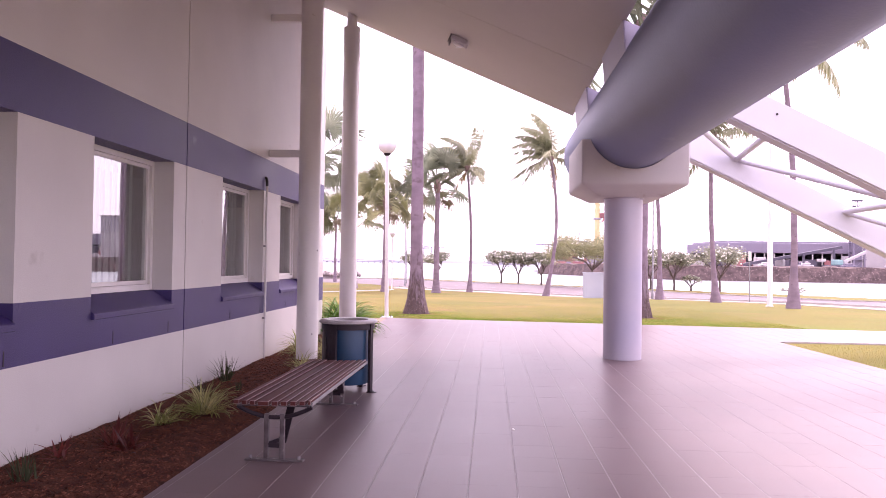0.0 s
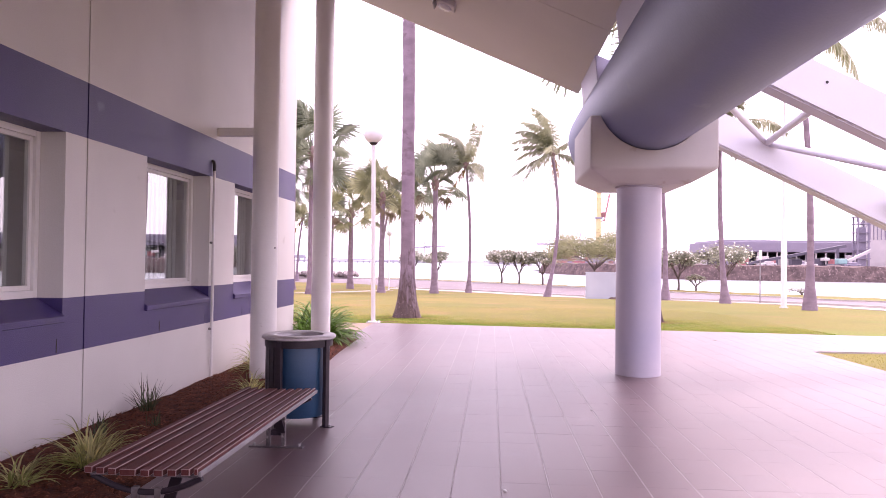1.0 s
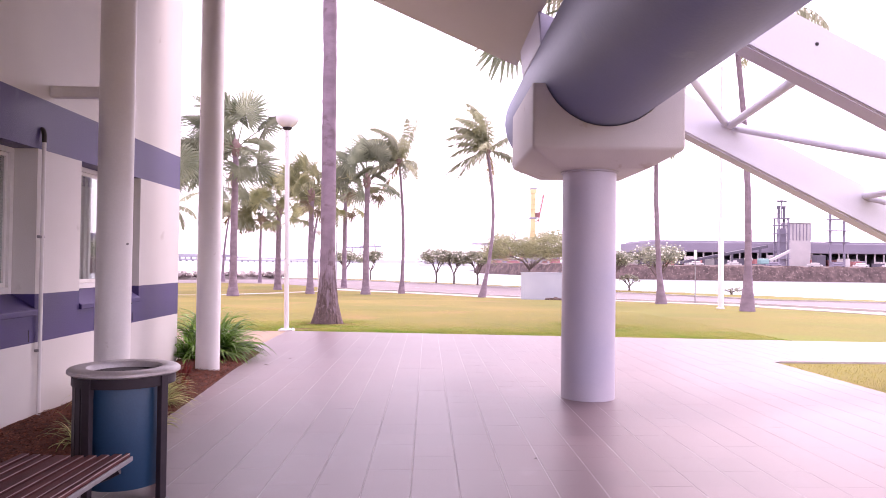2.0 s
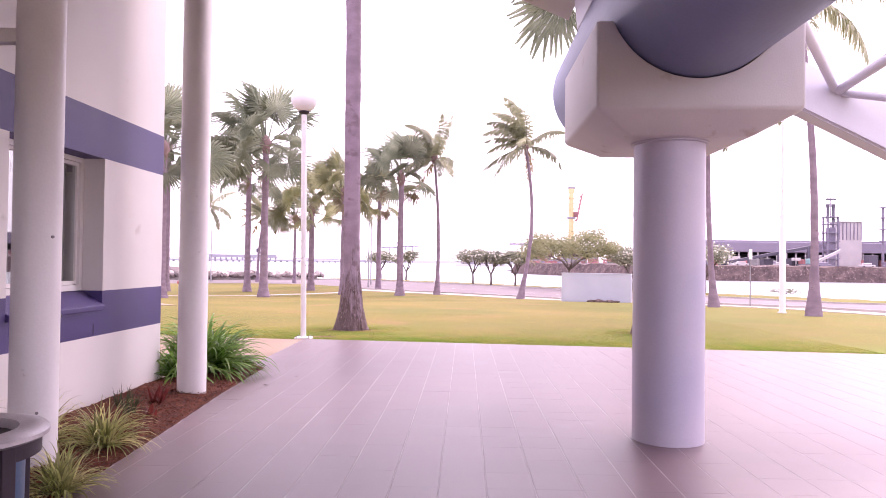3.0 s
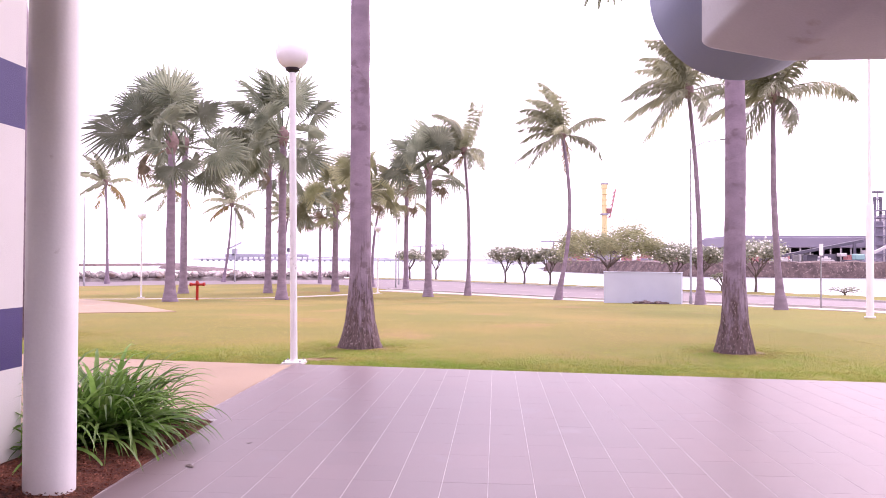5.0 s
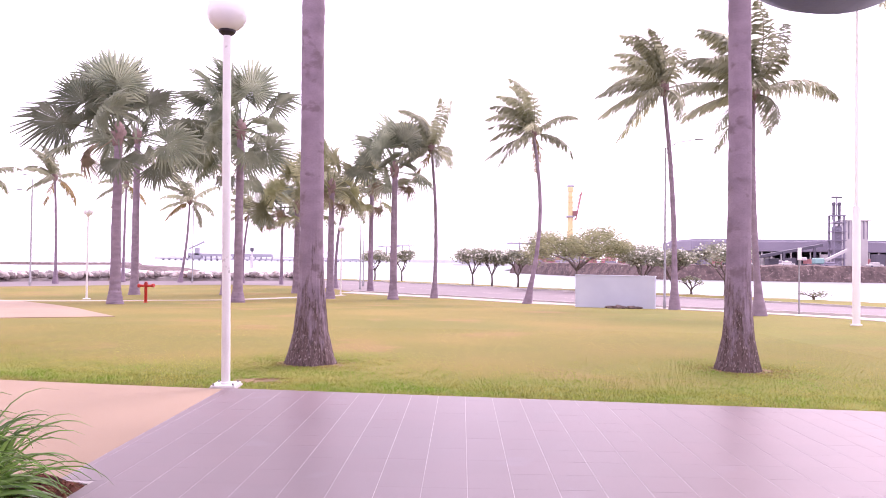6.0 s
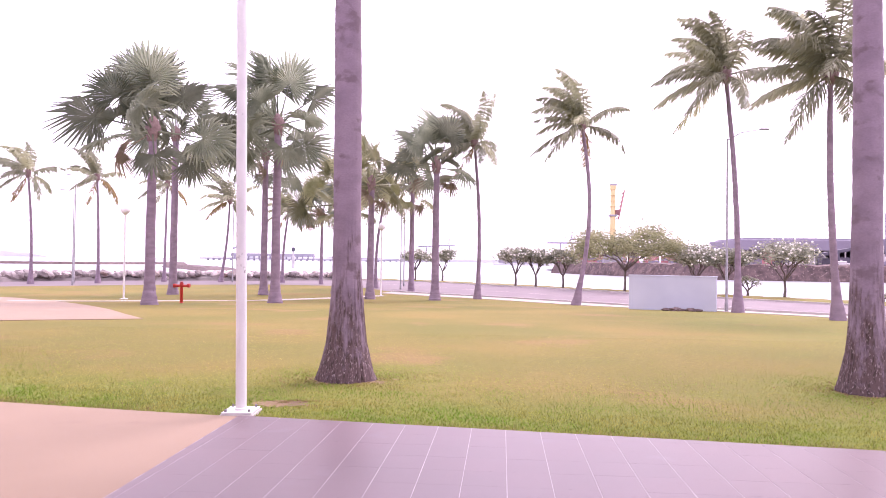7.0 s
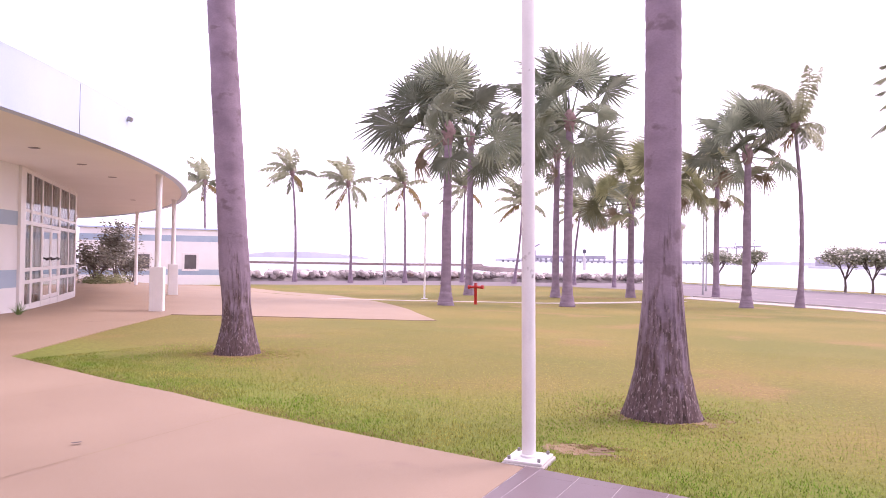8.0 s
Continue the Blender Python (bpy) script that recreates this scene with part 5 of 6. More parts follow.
def fan_palm(x, y, h, r, seed, count=26, size=1.0, flare=1.7, label="tall fan palm with a grey trunk and spiky grey-green crown", leaves=None, lowest=-42):
    rnd = random.Random(seed)
    ob = tagged(empty("fan_palm", x, y, gz(y)), label, "palm tree", "palms on the lawn")
    pts = [(0, 0, -0.1), (0, 0, 0.25), (0, 0, 0.7), (0.0, 0, 1.3), (0, 0, h * 0.5), (0.03, 0, h)]
    part("trunk", trunk_mesh(pts, [r * flare, r * (flare * 0.84), r * 1.32, r * 1.12, r, r * 0.82], 20, TRUNK, seed, 0.004), TRUNK, ob, soft=True)
    boot = lathe(bmesh.new(), [(r * 0.8, h - 0.5), (r * 1.25, h - 0.1), (r * 1.5, h + 0.25), (r * 1.1, h + 0.6), (r * 0.3, h + 0.85)], 14)
    for v in boot.verts:
        v.co += Vector((noise.noise(v.co * 7), noise.noise(v.co * 7 + Vector((5, 0, 0))), 0)) * 0.12
    part("crown_heart", boot, BOOT, ob, "reddish-brown fibrous crown heart", True)
    fan_crown(ob, rnd, 0, 0, h, count, size, leaves or FAN, 0.22, lowest)
    return ob


def coconut_palm(x, y, h, lean, seed, count=19, size=1.0, wind=0.55, label="slender leaning coconut palm with a wind-blown crown", r=0.16, n=16):
    rnd = random.Random(seed)
    ob = tagged(empty("coconut_palm", x, y, gz(y)), label, "palm tree", "palms by the road")
    pts = curve_pts(h, lean)
    pts[0] = (pts[0][0], pts[0][1], -0.1)
    rad = [r * (2.3 if k == 0 else 1.35 if k == 1 else 1.05 - 0.4 * k / 12) for k in range(13)]
    part("trunk", trunk_mesh(pts, rad, 14, TRUNK, seed, 0.006), TRUNK, ob, soft=True)
    tx, ty = pts[-1][0], pts[-1][1]
    boot = lathe(bmesh.new(), [(r * 0.7, h - 0.35), (r * 1.8, h - 0.05), (r * 1.9, h + 0.3), (r * 0.5, h + 0.75)], 12, tx, ty)
    for v in boot.verts:
        v.co += Vector((noise.noise(v.co * 6), noise.noise(v.co * 6 + Vector((5, 0, 0))), 0)) * 0.1
    part("crown_heart", boot, BOOT, ob, "brown fibrous crown heart with coconuts", True)
    for k in range(count):
        f = k / (count - 1)
        el = radians(86 - 106 * f ** 1.15 + rnd.uniform(-9, 9))
        az = radians(k * 137.5 + rnd.uniform(-20, 20))
        d = (Vector((math.cos(az) * math.cos(el), math.sin(az) * math.cos(el), math.sin(el))) + WIND * wind * 0.35).normalized()
        mat = COCOOLD if f > 0.9 and rnd.random() < 0.3 else COCO
        me = wind_frond(rnd, d, 4.7 * size * rnd.uniform(0.8, 1.05), wind, rnd.uniform(0.6, 1.05) + 0.3 * f + 0.35 * max(0.0, 1 - f / 0.35), n, mat)
        part("frond", me, None, ob, m=pose(tx, ty, h + 0.25 - 0.3 * f))
    return ob


# the three stout palms nearest the terrace
def stout_palm(x, y, h, r, foot, seed, label, lean=(0.0, 0.0)):
    rnd = random.Random(seed)
    ob = tagged(empty("stout_palm", x, y, gz(y)), label, "palm tree", "palms by the terrace")
    knots = [(-0.08, foot * 1.02), (0.0, foot * 1.01), (0.09, foot * 0.955), (0.3, foot * 0.83), (0.6, foot * 0.68), (1.0, foot * 0.60), (1.6, r * 1.08), (2.4, r * 1.02), (4.5, r), (7.0, r * 0.96), (h, r * 0.9)]
    bm = bmesh.new()
    seg, rings, z, k = 64, [], -0.08, 0
    while z < h:
        i = max(j for j in range(len(knots) - 1) if knots[j][0] <= z)
        u = (z - knots[i][0]) / (knots[i + 1][0] - knots[i][0])
        rad = knots[i][1] + (knots[i + 1][1] - knots[i][1]) * u
        low = min(1, max(0.0, 1.5 - z * 0.5))
        row = []
        for s in range(seg):
            a = 2 * math.pi * s / seg
            groove = noise.noise((math.cos(a) * 9 + seed, math.sin(a) * 9, z * 0.7)) * 0.022 + noise.noise((math.cos(a) * 24, math.sin(a) * 24 + seed, z * 1.5)) * 0.012
            lobes = 0.012 * math.sin(a * 5 + seed) * max(0, 1 - z) + 0.05 * noise.noise((math.cos(a) * 7, math.sin(a) * 7 + seed, 0.4)) * max(0, 1 - z / 0.16)
            scar = 0.009 * noise.noise((seed, k * 0.47, 3.0)) + 0.012 * noise.noise((math.cos(a) * 1.5 + seed, math.sin(a) * 1.5, z * 1.3))
            q = rad + (groove + lobes) * max(0.12, low) + scar * (1 - low * 0.8)
            row.append(bm.verts.new((q * math.cos(a) + 0.02 * noise.noise((seed, 0, z * 0.35)) * min(1, z / 2), q * math.sin(a), z)))
        rings.append(row)
        k += 1
        z += 0.042 if z < 2.4 else 0.06
    for low_row, up_row in zip(rings, rings[1:]):
        for s in range(seg):
            bm.faces.new((low_row[s], low_row[(s + 1) % seg], up_row[(s + 1) % seg], up_row[s]))
    fib = bm.verts.layers.float.new("fibrous")
    for v in bm.verts:
        c = v.co
        v[fib] = max(0.0, min(1.0, 1.1 - c.z * 0.55 + 0.55 * noise.noise((c.x * 9 + seed, c.y * 9, c.z * 1.6)) + 0.5 * noise.noise((c.x * 34, c.y * 34 + seed, c.z * 5))))
    for v in bm.verts:
        up = max(0.0, v.co.z - 0.6)
        v.co.x += lean[0] * up
        v.co.y += lean[1] * up
    hx, hy = lean[0] * (h - 0.6), lean[1] * (h - 0.6)
    part("trunk", bm, STOUT, ob, "ringed lilac-grey trunk with a flared fissured foot", True)
    boot = lathe(bmesh.new(), [(r * 0.9, h - 0.3), (r * 1.7, h + 0.1), (r * 1.4, h + 0.6), (r * 0.4, h + 0.9)], 16, hx, hy)
    part("crown_heart", boot, BOOT, ob, "reddish-brown fibrous crown heart", True)
    fan_crown(ob, rnd, hx, hy, h, 22, 1.25, FAN, 0.2, -25)
    part("frond", FAN[1], None, ob, m=pose(hx, hy, h + 0.1, 0, 0, 178) @ pose(0.15, 0, 0, 0, 22, 0) @ pose(0, 0, 0, 62, 0, 0) @ Matrix.Scale(1.2, 4))
    return ob


stout_palm(-2.35, 24.20, 15.4, 0.21, 0.47, 3, "stout palm with a flared fibrous foot beside the lamp post", (0.0, -0.04))
stout_palm(5.56, 24.22, 9.8, 0.202, 0.40, 7, "stout palm with a flared dark foot at the lawn edge")
stout_palm(-10.75, 25.7, 13.5, 0.272, 0.44, 11, "stout palm with a flared foot near the tan path", (-0.052, -0.042))

fan_palm(-18.15, 48.7, 9.0, 0.24, 31, 19, 1.3, 2.0)
fan_palm(-25.75, 67.3, 12.5, 0.27, 32, 20, 1.3, 1.9)
fan_palm(-13.6, 55.3, 10.7, 0.25, 33, 21, 1.3, 2.0, lowest=-60)
fan_palm(-19.0, 69.0, 11.2, 0.25, 34, 20, 1.3, 1.9, lowest=-60)
fan_palm(-14.1, 73.2, 7.6, 0.26, 35, 16, 1.25, 1.8, "fan palm with a grey trunk and a yellow-green crown", FANLIME)
fan_palm(-4.8, 65.4, 9.8, 0.25, 36, 18, 1.15, 2.0)
fan_palm(-8.05, 77.0, 9.5, 0.22, 37, 17, 1.15, 1.8, "fan palm with a slim grey trunk and a yellow-green crown", FANLIME, -65)
fan_palm(-9.65, 65.4, 8.4, 0.24, 38, 17, 1.2, 1.9, "fan palm with a grey trunk and a bright yellow-green crown", FANLIME)
fan_palm(-20.8, 94.3, 8.0, 0.17, 39, 18, 1.2, 1.7, "slim fan palm by the road")
coconut_palm(-1.75, 67.9, 11.9, (-0.35, 0, 0.25, 0), 51, 20, 0.84, 0.6)
coconut_palm(5.15, 62.3, 12.2, (0.35, 0, 0.7, 0), 72, 18, 0.86, 0.58)
coconut_palm(12.8, 52.6, 12.8, (-0.65, 0.2, 0.2, 0), 53, 21, 0.87, 0.58)
coconut_palm(14.5, 44.9, 10.5, (-0.35, 0, -0.15, 0), 54, 21, 0.88, 0.58)
coconut_palm(15.25, 35.2, 13.8, (-0.6, 0.3, 0.3, 0), 55, 22, 0.95, 0.6)
coconut_palm(-12.8, 85.3, 9.4, (0.9, 0, -0.3, 0), 56, 20, 0.95, 0.6)
coconut_palm(-54.8, 80.7, 12.6, (-0.6, 0, 0.3, 0), 57, 15, 0.78, 0.45, n=12)
coconut_palm(-48.3, 82.7, 11.3, (-0.5, 0, 0.2, 0), 58, 15, 0.78, 0.5, n=12)
coconut_palm(-44.0, 87.7, 11.5, (-0.3, 0, 0.1, 0), 59, 15, 0.78, 0.5, n=12)
coconut_palm(-40.2, 95.3, 11.6, (0.2, 0, 0, 0), 60, 15, 0.8, 0.45, n=12)
coconut_palm(-33.8, 96.7, 9.8, (1.0, 0, 0.2, 0), 61, 17, 0.85, 0.55, n=12)
coconut_palm(-26.3, 97.1, 8.6, (0.7, 0, -0.2, 0), 62, 15, 0.78, 0.5, n=12)
coconut_palm(-66.3, 78.0, 11.6, (-0.4, 0, 0, 0), 63, 15, 0.78, 0.5, n=12)


# ---- broad-leaved trees and shrubs ----
def small_tree(name, x, y, h, rad, seed, leaf_mat, label, flat=0.6, leaves=2600, flowers=0, leaf=0.16, stems=3, foot=0.38, category="tree", spread=0.17):
    rnd = random.Random(seed)
    ob = tagged(empty(name, x, y, gz(y)), label, category)
    bm = bmesh.new()
    tips, bushy = [], category == "bush"
    sweep(bm, [(0, 0, -0.1), (0.05, 0, h * foot * 0.5), (0.0, 0.05, h * foot)], [0.15, 0.11, 0.10], 8, True)

    def grow(p, d, ln, r, depth):
        q = p + d * ln
        mid = p + d * ln * 0.5 + Vector((rnd.uniform(-1, 1), rnd.uniform(-1, 1), rnd.uniform(-0.3, 0.5))) * ln * 0.12
        sweep(bm, [p, mid, q], [r, r * 0.85, r * 0.7], 6, True)
        if depth == 0 or (bushy and depth == 1):
            tips.append(q)
        if depth == 0:
            return
        for k in range(3 if depth > 1 else 2):
            a = rnd.uniform(0, 6.3)
            nd = (d + Vector((math.cos(a), math.sin(a), rnd.uniform(-0.15, 0.35))) * 0.75).normalized()
            grow(q, nd, ln * rnd.uniform(0.62, 0.85), r * 0.66, depth - 1)
    for k in range(stems):
        a = 6.28 * k / stems + rnd.uniform(-0.4, 0.4)
        grow(Vector((0, 0, h * foot * 0.96)), Vector((math.cos(a) * 0.85, math.sin(a) * 0.85, flat)).normalized(), rad * rnd.uniform(0.25, 0.46) if bushy else rad * 0.42, 0.034 if bushy else 0.075, 2)
    low = h * foot * 0.96
    stretch = (h - 0.25 - low) / (max(t.z for t in tips) - low)
    span = h - 0.25 - low
    for p in [v.co for v in bm.verts if v.co.z > low] + tips:
        v = (p.z - low) * stretch / span
        p.z = low + span * (max(0.0, v) ** 0.6 if flat < 0.5 and not bushy else v)
    part("trunk", bm, BARK, ob, "forked grey trunk and limbs", True)
    bm = bmesh.new()
    fb = bmesh.new()
    for k in range(leaves):
        t = tips[rnd.randrange(len(tips))]
        o = Vector((rnd.gauss(0, 1), rnd.gauss(0, 1), rnd.gauss(0, 0.55 + (spread - 0.17) * 4))) * rad * spread
        c = t + o
        n = (o.normalized() + Vector((rnd.uniform(-1, 1), rnd.uniform(-1, 1), rnd.uniform(0, 1.4)))).normalized()
        u = n.cross(Vector((0.3, 0.1, 1))).normalized()
        v = n.cross(u)
        s = leaf * rnd.uniform(0.6, 1.2)
        vs = [bm.verts.new(c + u * a * s + v * b * s) for a, b in ((-1, 0), (0, -0.38), (1, 0), (0, 0.38))]
        bm.faces.new(vs)
        if flowers and k % max(1, leaves // flowers) == 0:
            c2 = c + n * leaf * 0.6 + Vector((0, 0, leaf * 0.4))
            bmesh.ops.create_icosphere(fb, subdivisions=1, radius=leaf * 0.62, matrix=Matrix.Translation(c2))
    part("crown", bm, leaf_mat, ob)
    if flowers:
        part("blossom", fb, FLOWER, ob, "clusters of white blossom")
    else:
        fb.free()
    return ob


small_tree("shade_tree", 12.7, 87.5, 6.4, 5.2, 71, LIMELEAF, "spreading flat-topped yellow-green shade tree by the water", 0.3, 17000, 0, 0.145, 7, 0.34)
for x, y, h, r, sd in ((1.75, 99.0, 4.6, 2.5, 72), (4.1, 97.8, 4.4, 2.0, 73), (7.1, 95.6, 4.4, 2.0, 74), (-12.8, 119.0, 4.6, 2.4, 75), (-8.5, 116.4, 4.6, 2.4, 76), (19.3, 85.2, 4.7, 3.2, 77), (21.4, 82.7, 4.4, 2.6, 78), (25.7, 80.0, 4.9, 3.2, 79)):
    small_tree("frangipani_tree", x, y, h, r, sd, PALELEAF, "low rounded frangipani tree with white blossom on the verge", 1.0, 3000, 150, 0.17, 5, 0.3)
small_tree("verge_shrub", 23.2, 82.3, 1.9, 1.2, 80, PALELEAF, "small sparse shrub on the verge", 0.8, 300, 0, 0.14, 3, 0.2, "shrub")
small_tree("verge_shrub", 31.3, 74.3, 0.9, 1.3, 81, PALELEAF, "small sparse shrub on the verge", 0.3, 160, 0, 0.12, 3, 0.2, "shrub")


# ---- the round pavilion ----
def arc(r, deg):
    return PAVX + r * math.cos(radians(deg)), PAVY + r * math.sin(radians(deg))


pav = tagged(empty("pavilion_canopy", *arc(PAVR - 3, 45), 4.6), "great round pavilion canopy with a pale blue-white fascia", "canopy")
ox, oy = arc(PAVR - 3, 45)


def ring_slab(r0, r1, z0, z1, a0=21, a1=104, n=72):
    bm = bmesh.new()
    rows = []
    for k in range(n + 1):
        a = a0 + (a1 - a0) * k / n
        rows.append([bm.verts.new((arc(r, a)[0] - ox, arc(r, a)[1] - oy, z - 4.6)) for r, z in ((r0, z0), (r1, z0), (r1, z1), (r0, z1))])
    for p, q in zip(rows, rows[1:]):
        for i in range(4):
            bm.faces.new((p[i], p[(i + 1) % 4], q[(i + 1) % 4], q[i]))
    bm.faces.new(rows[0][::-1])
    bm.faces.new(rows[-1])
    bmesh.ops.recalc_face_normals(bm, faces=bm.faces)
    return bm


part("soffit", ring_slab(PAVR - 20, PAVR - 0.25, 4.60, 4.68), CREAM, pav, "cream soffit lining", True)
part("fascia", ring_slab(PAVR - 0.25, PAVR, 4.56, 5.78), FASCIA, pav, "pale blue-white curved fascia", True)
part("gutter_trim", ring_slab(PAVR - 0.3, PAVR + 0.004, 5.78, 5.83), FASCIA, pav, soft=True)
part("deck", ring_slab(PAVR - 20, PAVR - 0.3, 5.3, 5.4), FASCIA, pav, soft=True)
for a in (30.5,):
    part("fascia_joint", ring_slab(PAVR, PAVR + 0.004, 4.57, 5.77, a, a + 0.012, 1), JOINT, pav)
for x, y in ((-19.83, 27.25), (-21.87, 30.12), (-24.24, 33.06), (-32.97, 40.96), (-17.6, 24.6)):
    part("downlight", lathe(bmesh.new(), [(0.14, -0.012), (0.16, 0.0)], 20), GALV, pav, "small recessed downlight", m=pose(x - ox, y - oy, -0.004))
fx, fy = arc(PAVR + 0.07, 33.7)
part("flood_light", bx(-0.06, 0.06, -0.075, 0.075, -0.06, 0.06, bevel=0.015), GALV, pav, "small grey floodlight", m=pose(fx - ox, fy - oy, 0.92, 0, 20, 33))

for a in (39.8, 52.4, 65.8, 27.0):
    x, y = arc(PAVR - 0.45, a)
    p = tagged(empty("pavilion_post", x, y, gz(y, x)), "slim white round post on a square white plinth", "post", "pavilion posts")
    g = gz(y, x)
    if a < 60:
        part("plinth", bx(-0.24, 0.24, -0.24, 0.24, -0.1, 1.62, bevel=0.02), FRAMEW, p, m=pose(0, 0, 0, 0, 0, a))
    part("shaft", lathe(bmesh.new(), [(0.11, 1.6 if a < 60 else -0.1), (0.11, 4.62 - g)], 24), POSTW, p, soft=True)
    part("top_collar", lathe(bmesh.new(), [(0.125, 4.46 - g), (0.14, 4.60 - g)], 24), POSTW, p, soft=True)

# glazed front
G0, G1 = Vector((-24.3, 29.7, 0)), Vector((-32.9, 37.8, 0))
gl = (G1 - G0).length
gang = math.degrees(math.atan2(G1.y - G0.y, G1.x - G0.x))
shop = tagged(empty("glazed_front", G0.x, G0.y, -0.35), "white framed glazed shopfront with double doors under the canopy", "shopfront", kind="structure")
shop.matrix_basis = pose(G0.x, G0.y, -0.35, 0, 0, gang)
HEAD = 4.95
# bays from the jamb outwards; the third and fourth are the doors
BAYS = ((0.42, 1.24), (1.52, 3.06), (3.28, 4.9), (4.98, 6.52), (6.86, 8.78), (8.98, 10.62))
edges = [(-0.3, 0.42)] + [(p[1], q[0]) for p, q in zip(BAYS, BAYS[1:])] + [(10.62, 10.98)]
for k, (u0, u1) in enumerate(edges):
    part("jamb" if k in (0, 6) else "mullion", bx(u0, u1, -0.03, 0.07, -0.2, HEAD, bevel=0.006), FRAMEW, shop)
for k, (u0, u1) in enumerate(BAYS):
    door = k in (2, 3)
    rails = ((-0.2, 0.26), (0.97, 1.10), (1.40, 1.53), (3.02, 3.16), (3.45, 3.56), (4.80, HEAD))
    for i, (z0, z1) in enumerate(rails):
        if door and i in (1, 2):
            continue
        part("sill" if i == 0 else "transom", bx(u0, u1, -0.02, 0.055, z0, z1), FRAMEW, shop)
    for i, (z0, z1) in enumerate(zip((r[1] for r in rails), (r[0] for r in rails[1:]))):
        if door and i < 3:
            continue
        pn = part("pane", bx(u0, u1, -0.004, 0.004, z0, z1), SHOPGLASS, shop, "dark reflective glass pane")
        pn.visible_shadow = False
    if door:
        leaf = part("door", bx(u0, u0 + 0.15, -0.025, 0.05, 0.28, 3.0, bevel=0.006), FRAMEW, shop, "white framed glass door, closed")
        part("stile", bx(u1 - 0.15, u1, -0.025, 0.05, 0.28, 3.0, bevel=0.006), FRAMEW, leaf)
        for z0, z1 in ((0.28, 0.42), (0.95, 1.10), (1.40, 1.53), (2.88, 3.0)):
            part("rail", bx(u0 + 0.15, u1 - 0.15, -0.02, 0.045, z0, z1), FRAMEW, leaf)
        for z0, z1 in ((0.42, 0.95), (1.10, 1.40), (1.53, 2.88)):
            pn = part("pane", bx(u0 + 0.15, u1 - 0.15, -0.004, 0.004, z0, z1), DOORGLASS, leaf)
            pn.visible_shadow = False
        grip = bmesh.new()
        g0, g1 = (u0 + 0.5, u1 - 0.12) if k == 2 else (u0 + 0.12, u1 - 0.5)
        sweep(grip, [(g0, -0.05, 1.78), (g0, -0.13, 1.82), ((g0 + g1) / 2, -0.15, 1.86), (g1, -0.13, 1.82), (g1, -0.05, 1.78)], [0.035] * 5, 8, True)
        part("door_handle", grip, DARKSTEEL, leaf, "dark push handle", True)
    # hanging blind strips in brown and pale grey behind the bay
    n = max(3, round((u1 - u0) / 0.3))
    for j in range(n):
        if door and j % 2:
            continue
        v0 = u0 + (u1 - u0) * (j + 0.06) / n
        v1 = u0 + (u1 - u0) * (j + (0.7 if j % 3 else 0.94)) / n
        z0 = 3.1 if door else 0.08
        part("blind_strip", bx(v0, v1, 0.16 + 0.03 * (j % 2), 0.175 + 0.03 * (j % 2), z0, 4.9, bevel=0.004), DRAPE if (j + k) % 4 else SLAT, shop, "hanging brown blind strip" if (j + k) % 4 else "hanging pale blind strip")
# interior behind the glazing, its shade given by the dark colour
bm = bx(-0.3, 10.9, 3.0, 3.2, 0, 4.9)
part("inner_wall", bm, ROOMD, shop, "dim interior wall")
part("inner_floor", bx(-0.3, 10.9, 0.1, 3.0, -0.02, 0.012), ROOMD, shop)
R0 = Vector((-20.6, 24.2, 0))
bm = bmesh.new()
rl = (R0 - G0).length
for i, (z0, z1) in enumerate(((-0.1, 0.9), (0.9, 1.48), (1.48, 2.95), (2.95, 3.42), (3.42, 5.0))):
    box(bm, 0.06, rl, -0.2, 0.0, z0, z1, i % 2)
w2 = fixed("wall_pavilion", bm, [BRIGHTW, PAVBLUE], "white pavilion wall with two pale blue bands", "wall")
w2.matrix_basis = pose(G0.x, G0.y, -0.35, 0, 0, math.degrees(math.atan2(R0.y - G0.y, R0.x - G0.x)))
GE = G0.lerp(G1, 10.98 / gl)
fixed("wall_pavilion_end", bx(GE.x - 7.5, GE.x - 0.1, GE.y - 0.15, GE.y + 0.05, -0.6, 4.6), BRIGHTW, "white pavilion end wall", "wall")
for x, y, c in ((-22.6, 28.6, 60), (-22.3, 27.6, 50), (-21.8, 27.2, 40)):
    strap_plant("variegated_grass", x, y, c, 0.5, 0.02, STRAP, "low green grass tuft beside the pavilion wall", 1.0, (25, 85))
small_tree("garden_bush", -47.7, 51.4, 5.3, 2.5, 91, BUSHLEAF, "tall airy grey-green bush behind the pavilion", 2.2, 1900, 0, 0.14, 11, 0.06, "bush", 0.17)
small_tree("garden_bush", -46.5, 48.7, 3.5, 2.4, 93, BUSHLEAF, "loose grey-green bush behind the pavilion", 1.1, 1500, 0, 0.14, 11, 0.06, "bush", 0.18)
small_tree("garden_bush", -48.8, 53.5, 3.3, 1.9, 94, BUSHLEAF, "loose grey-green bush behind the pavilion", 1.2, 1000, 0, 0.14, 10, 0.06, "bush", 0.18)
small_tree("garden_bush", -46.0, 48.9, 1.2, 2.0, 92, LIMELEAF, "low green shrub at the foot of the bush", 0.5, 1700, 0, 0.12, 6, 0.15, "bush")

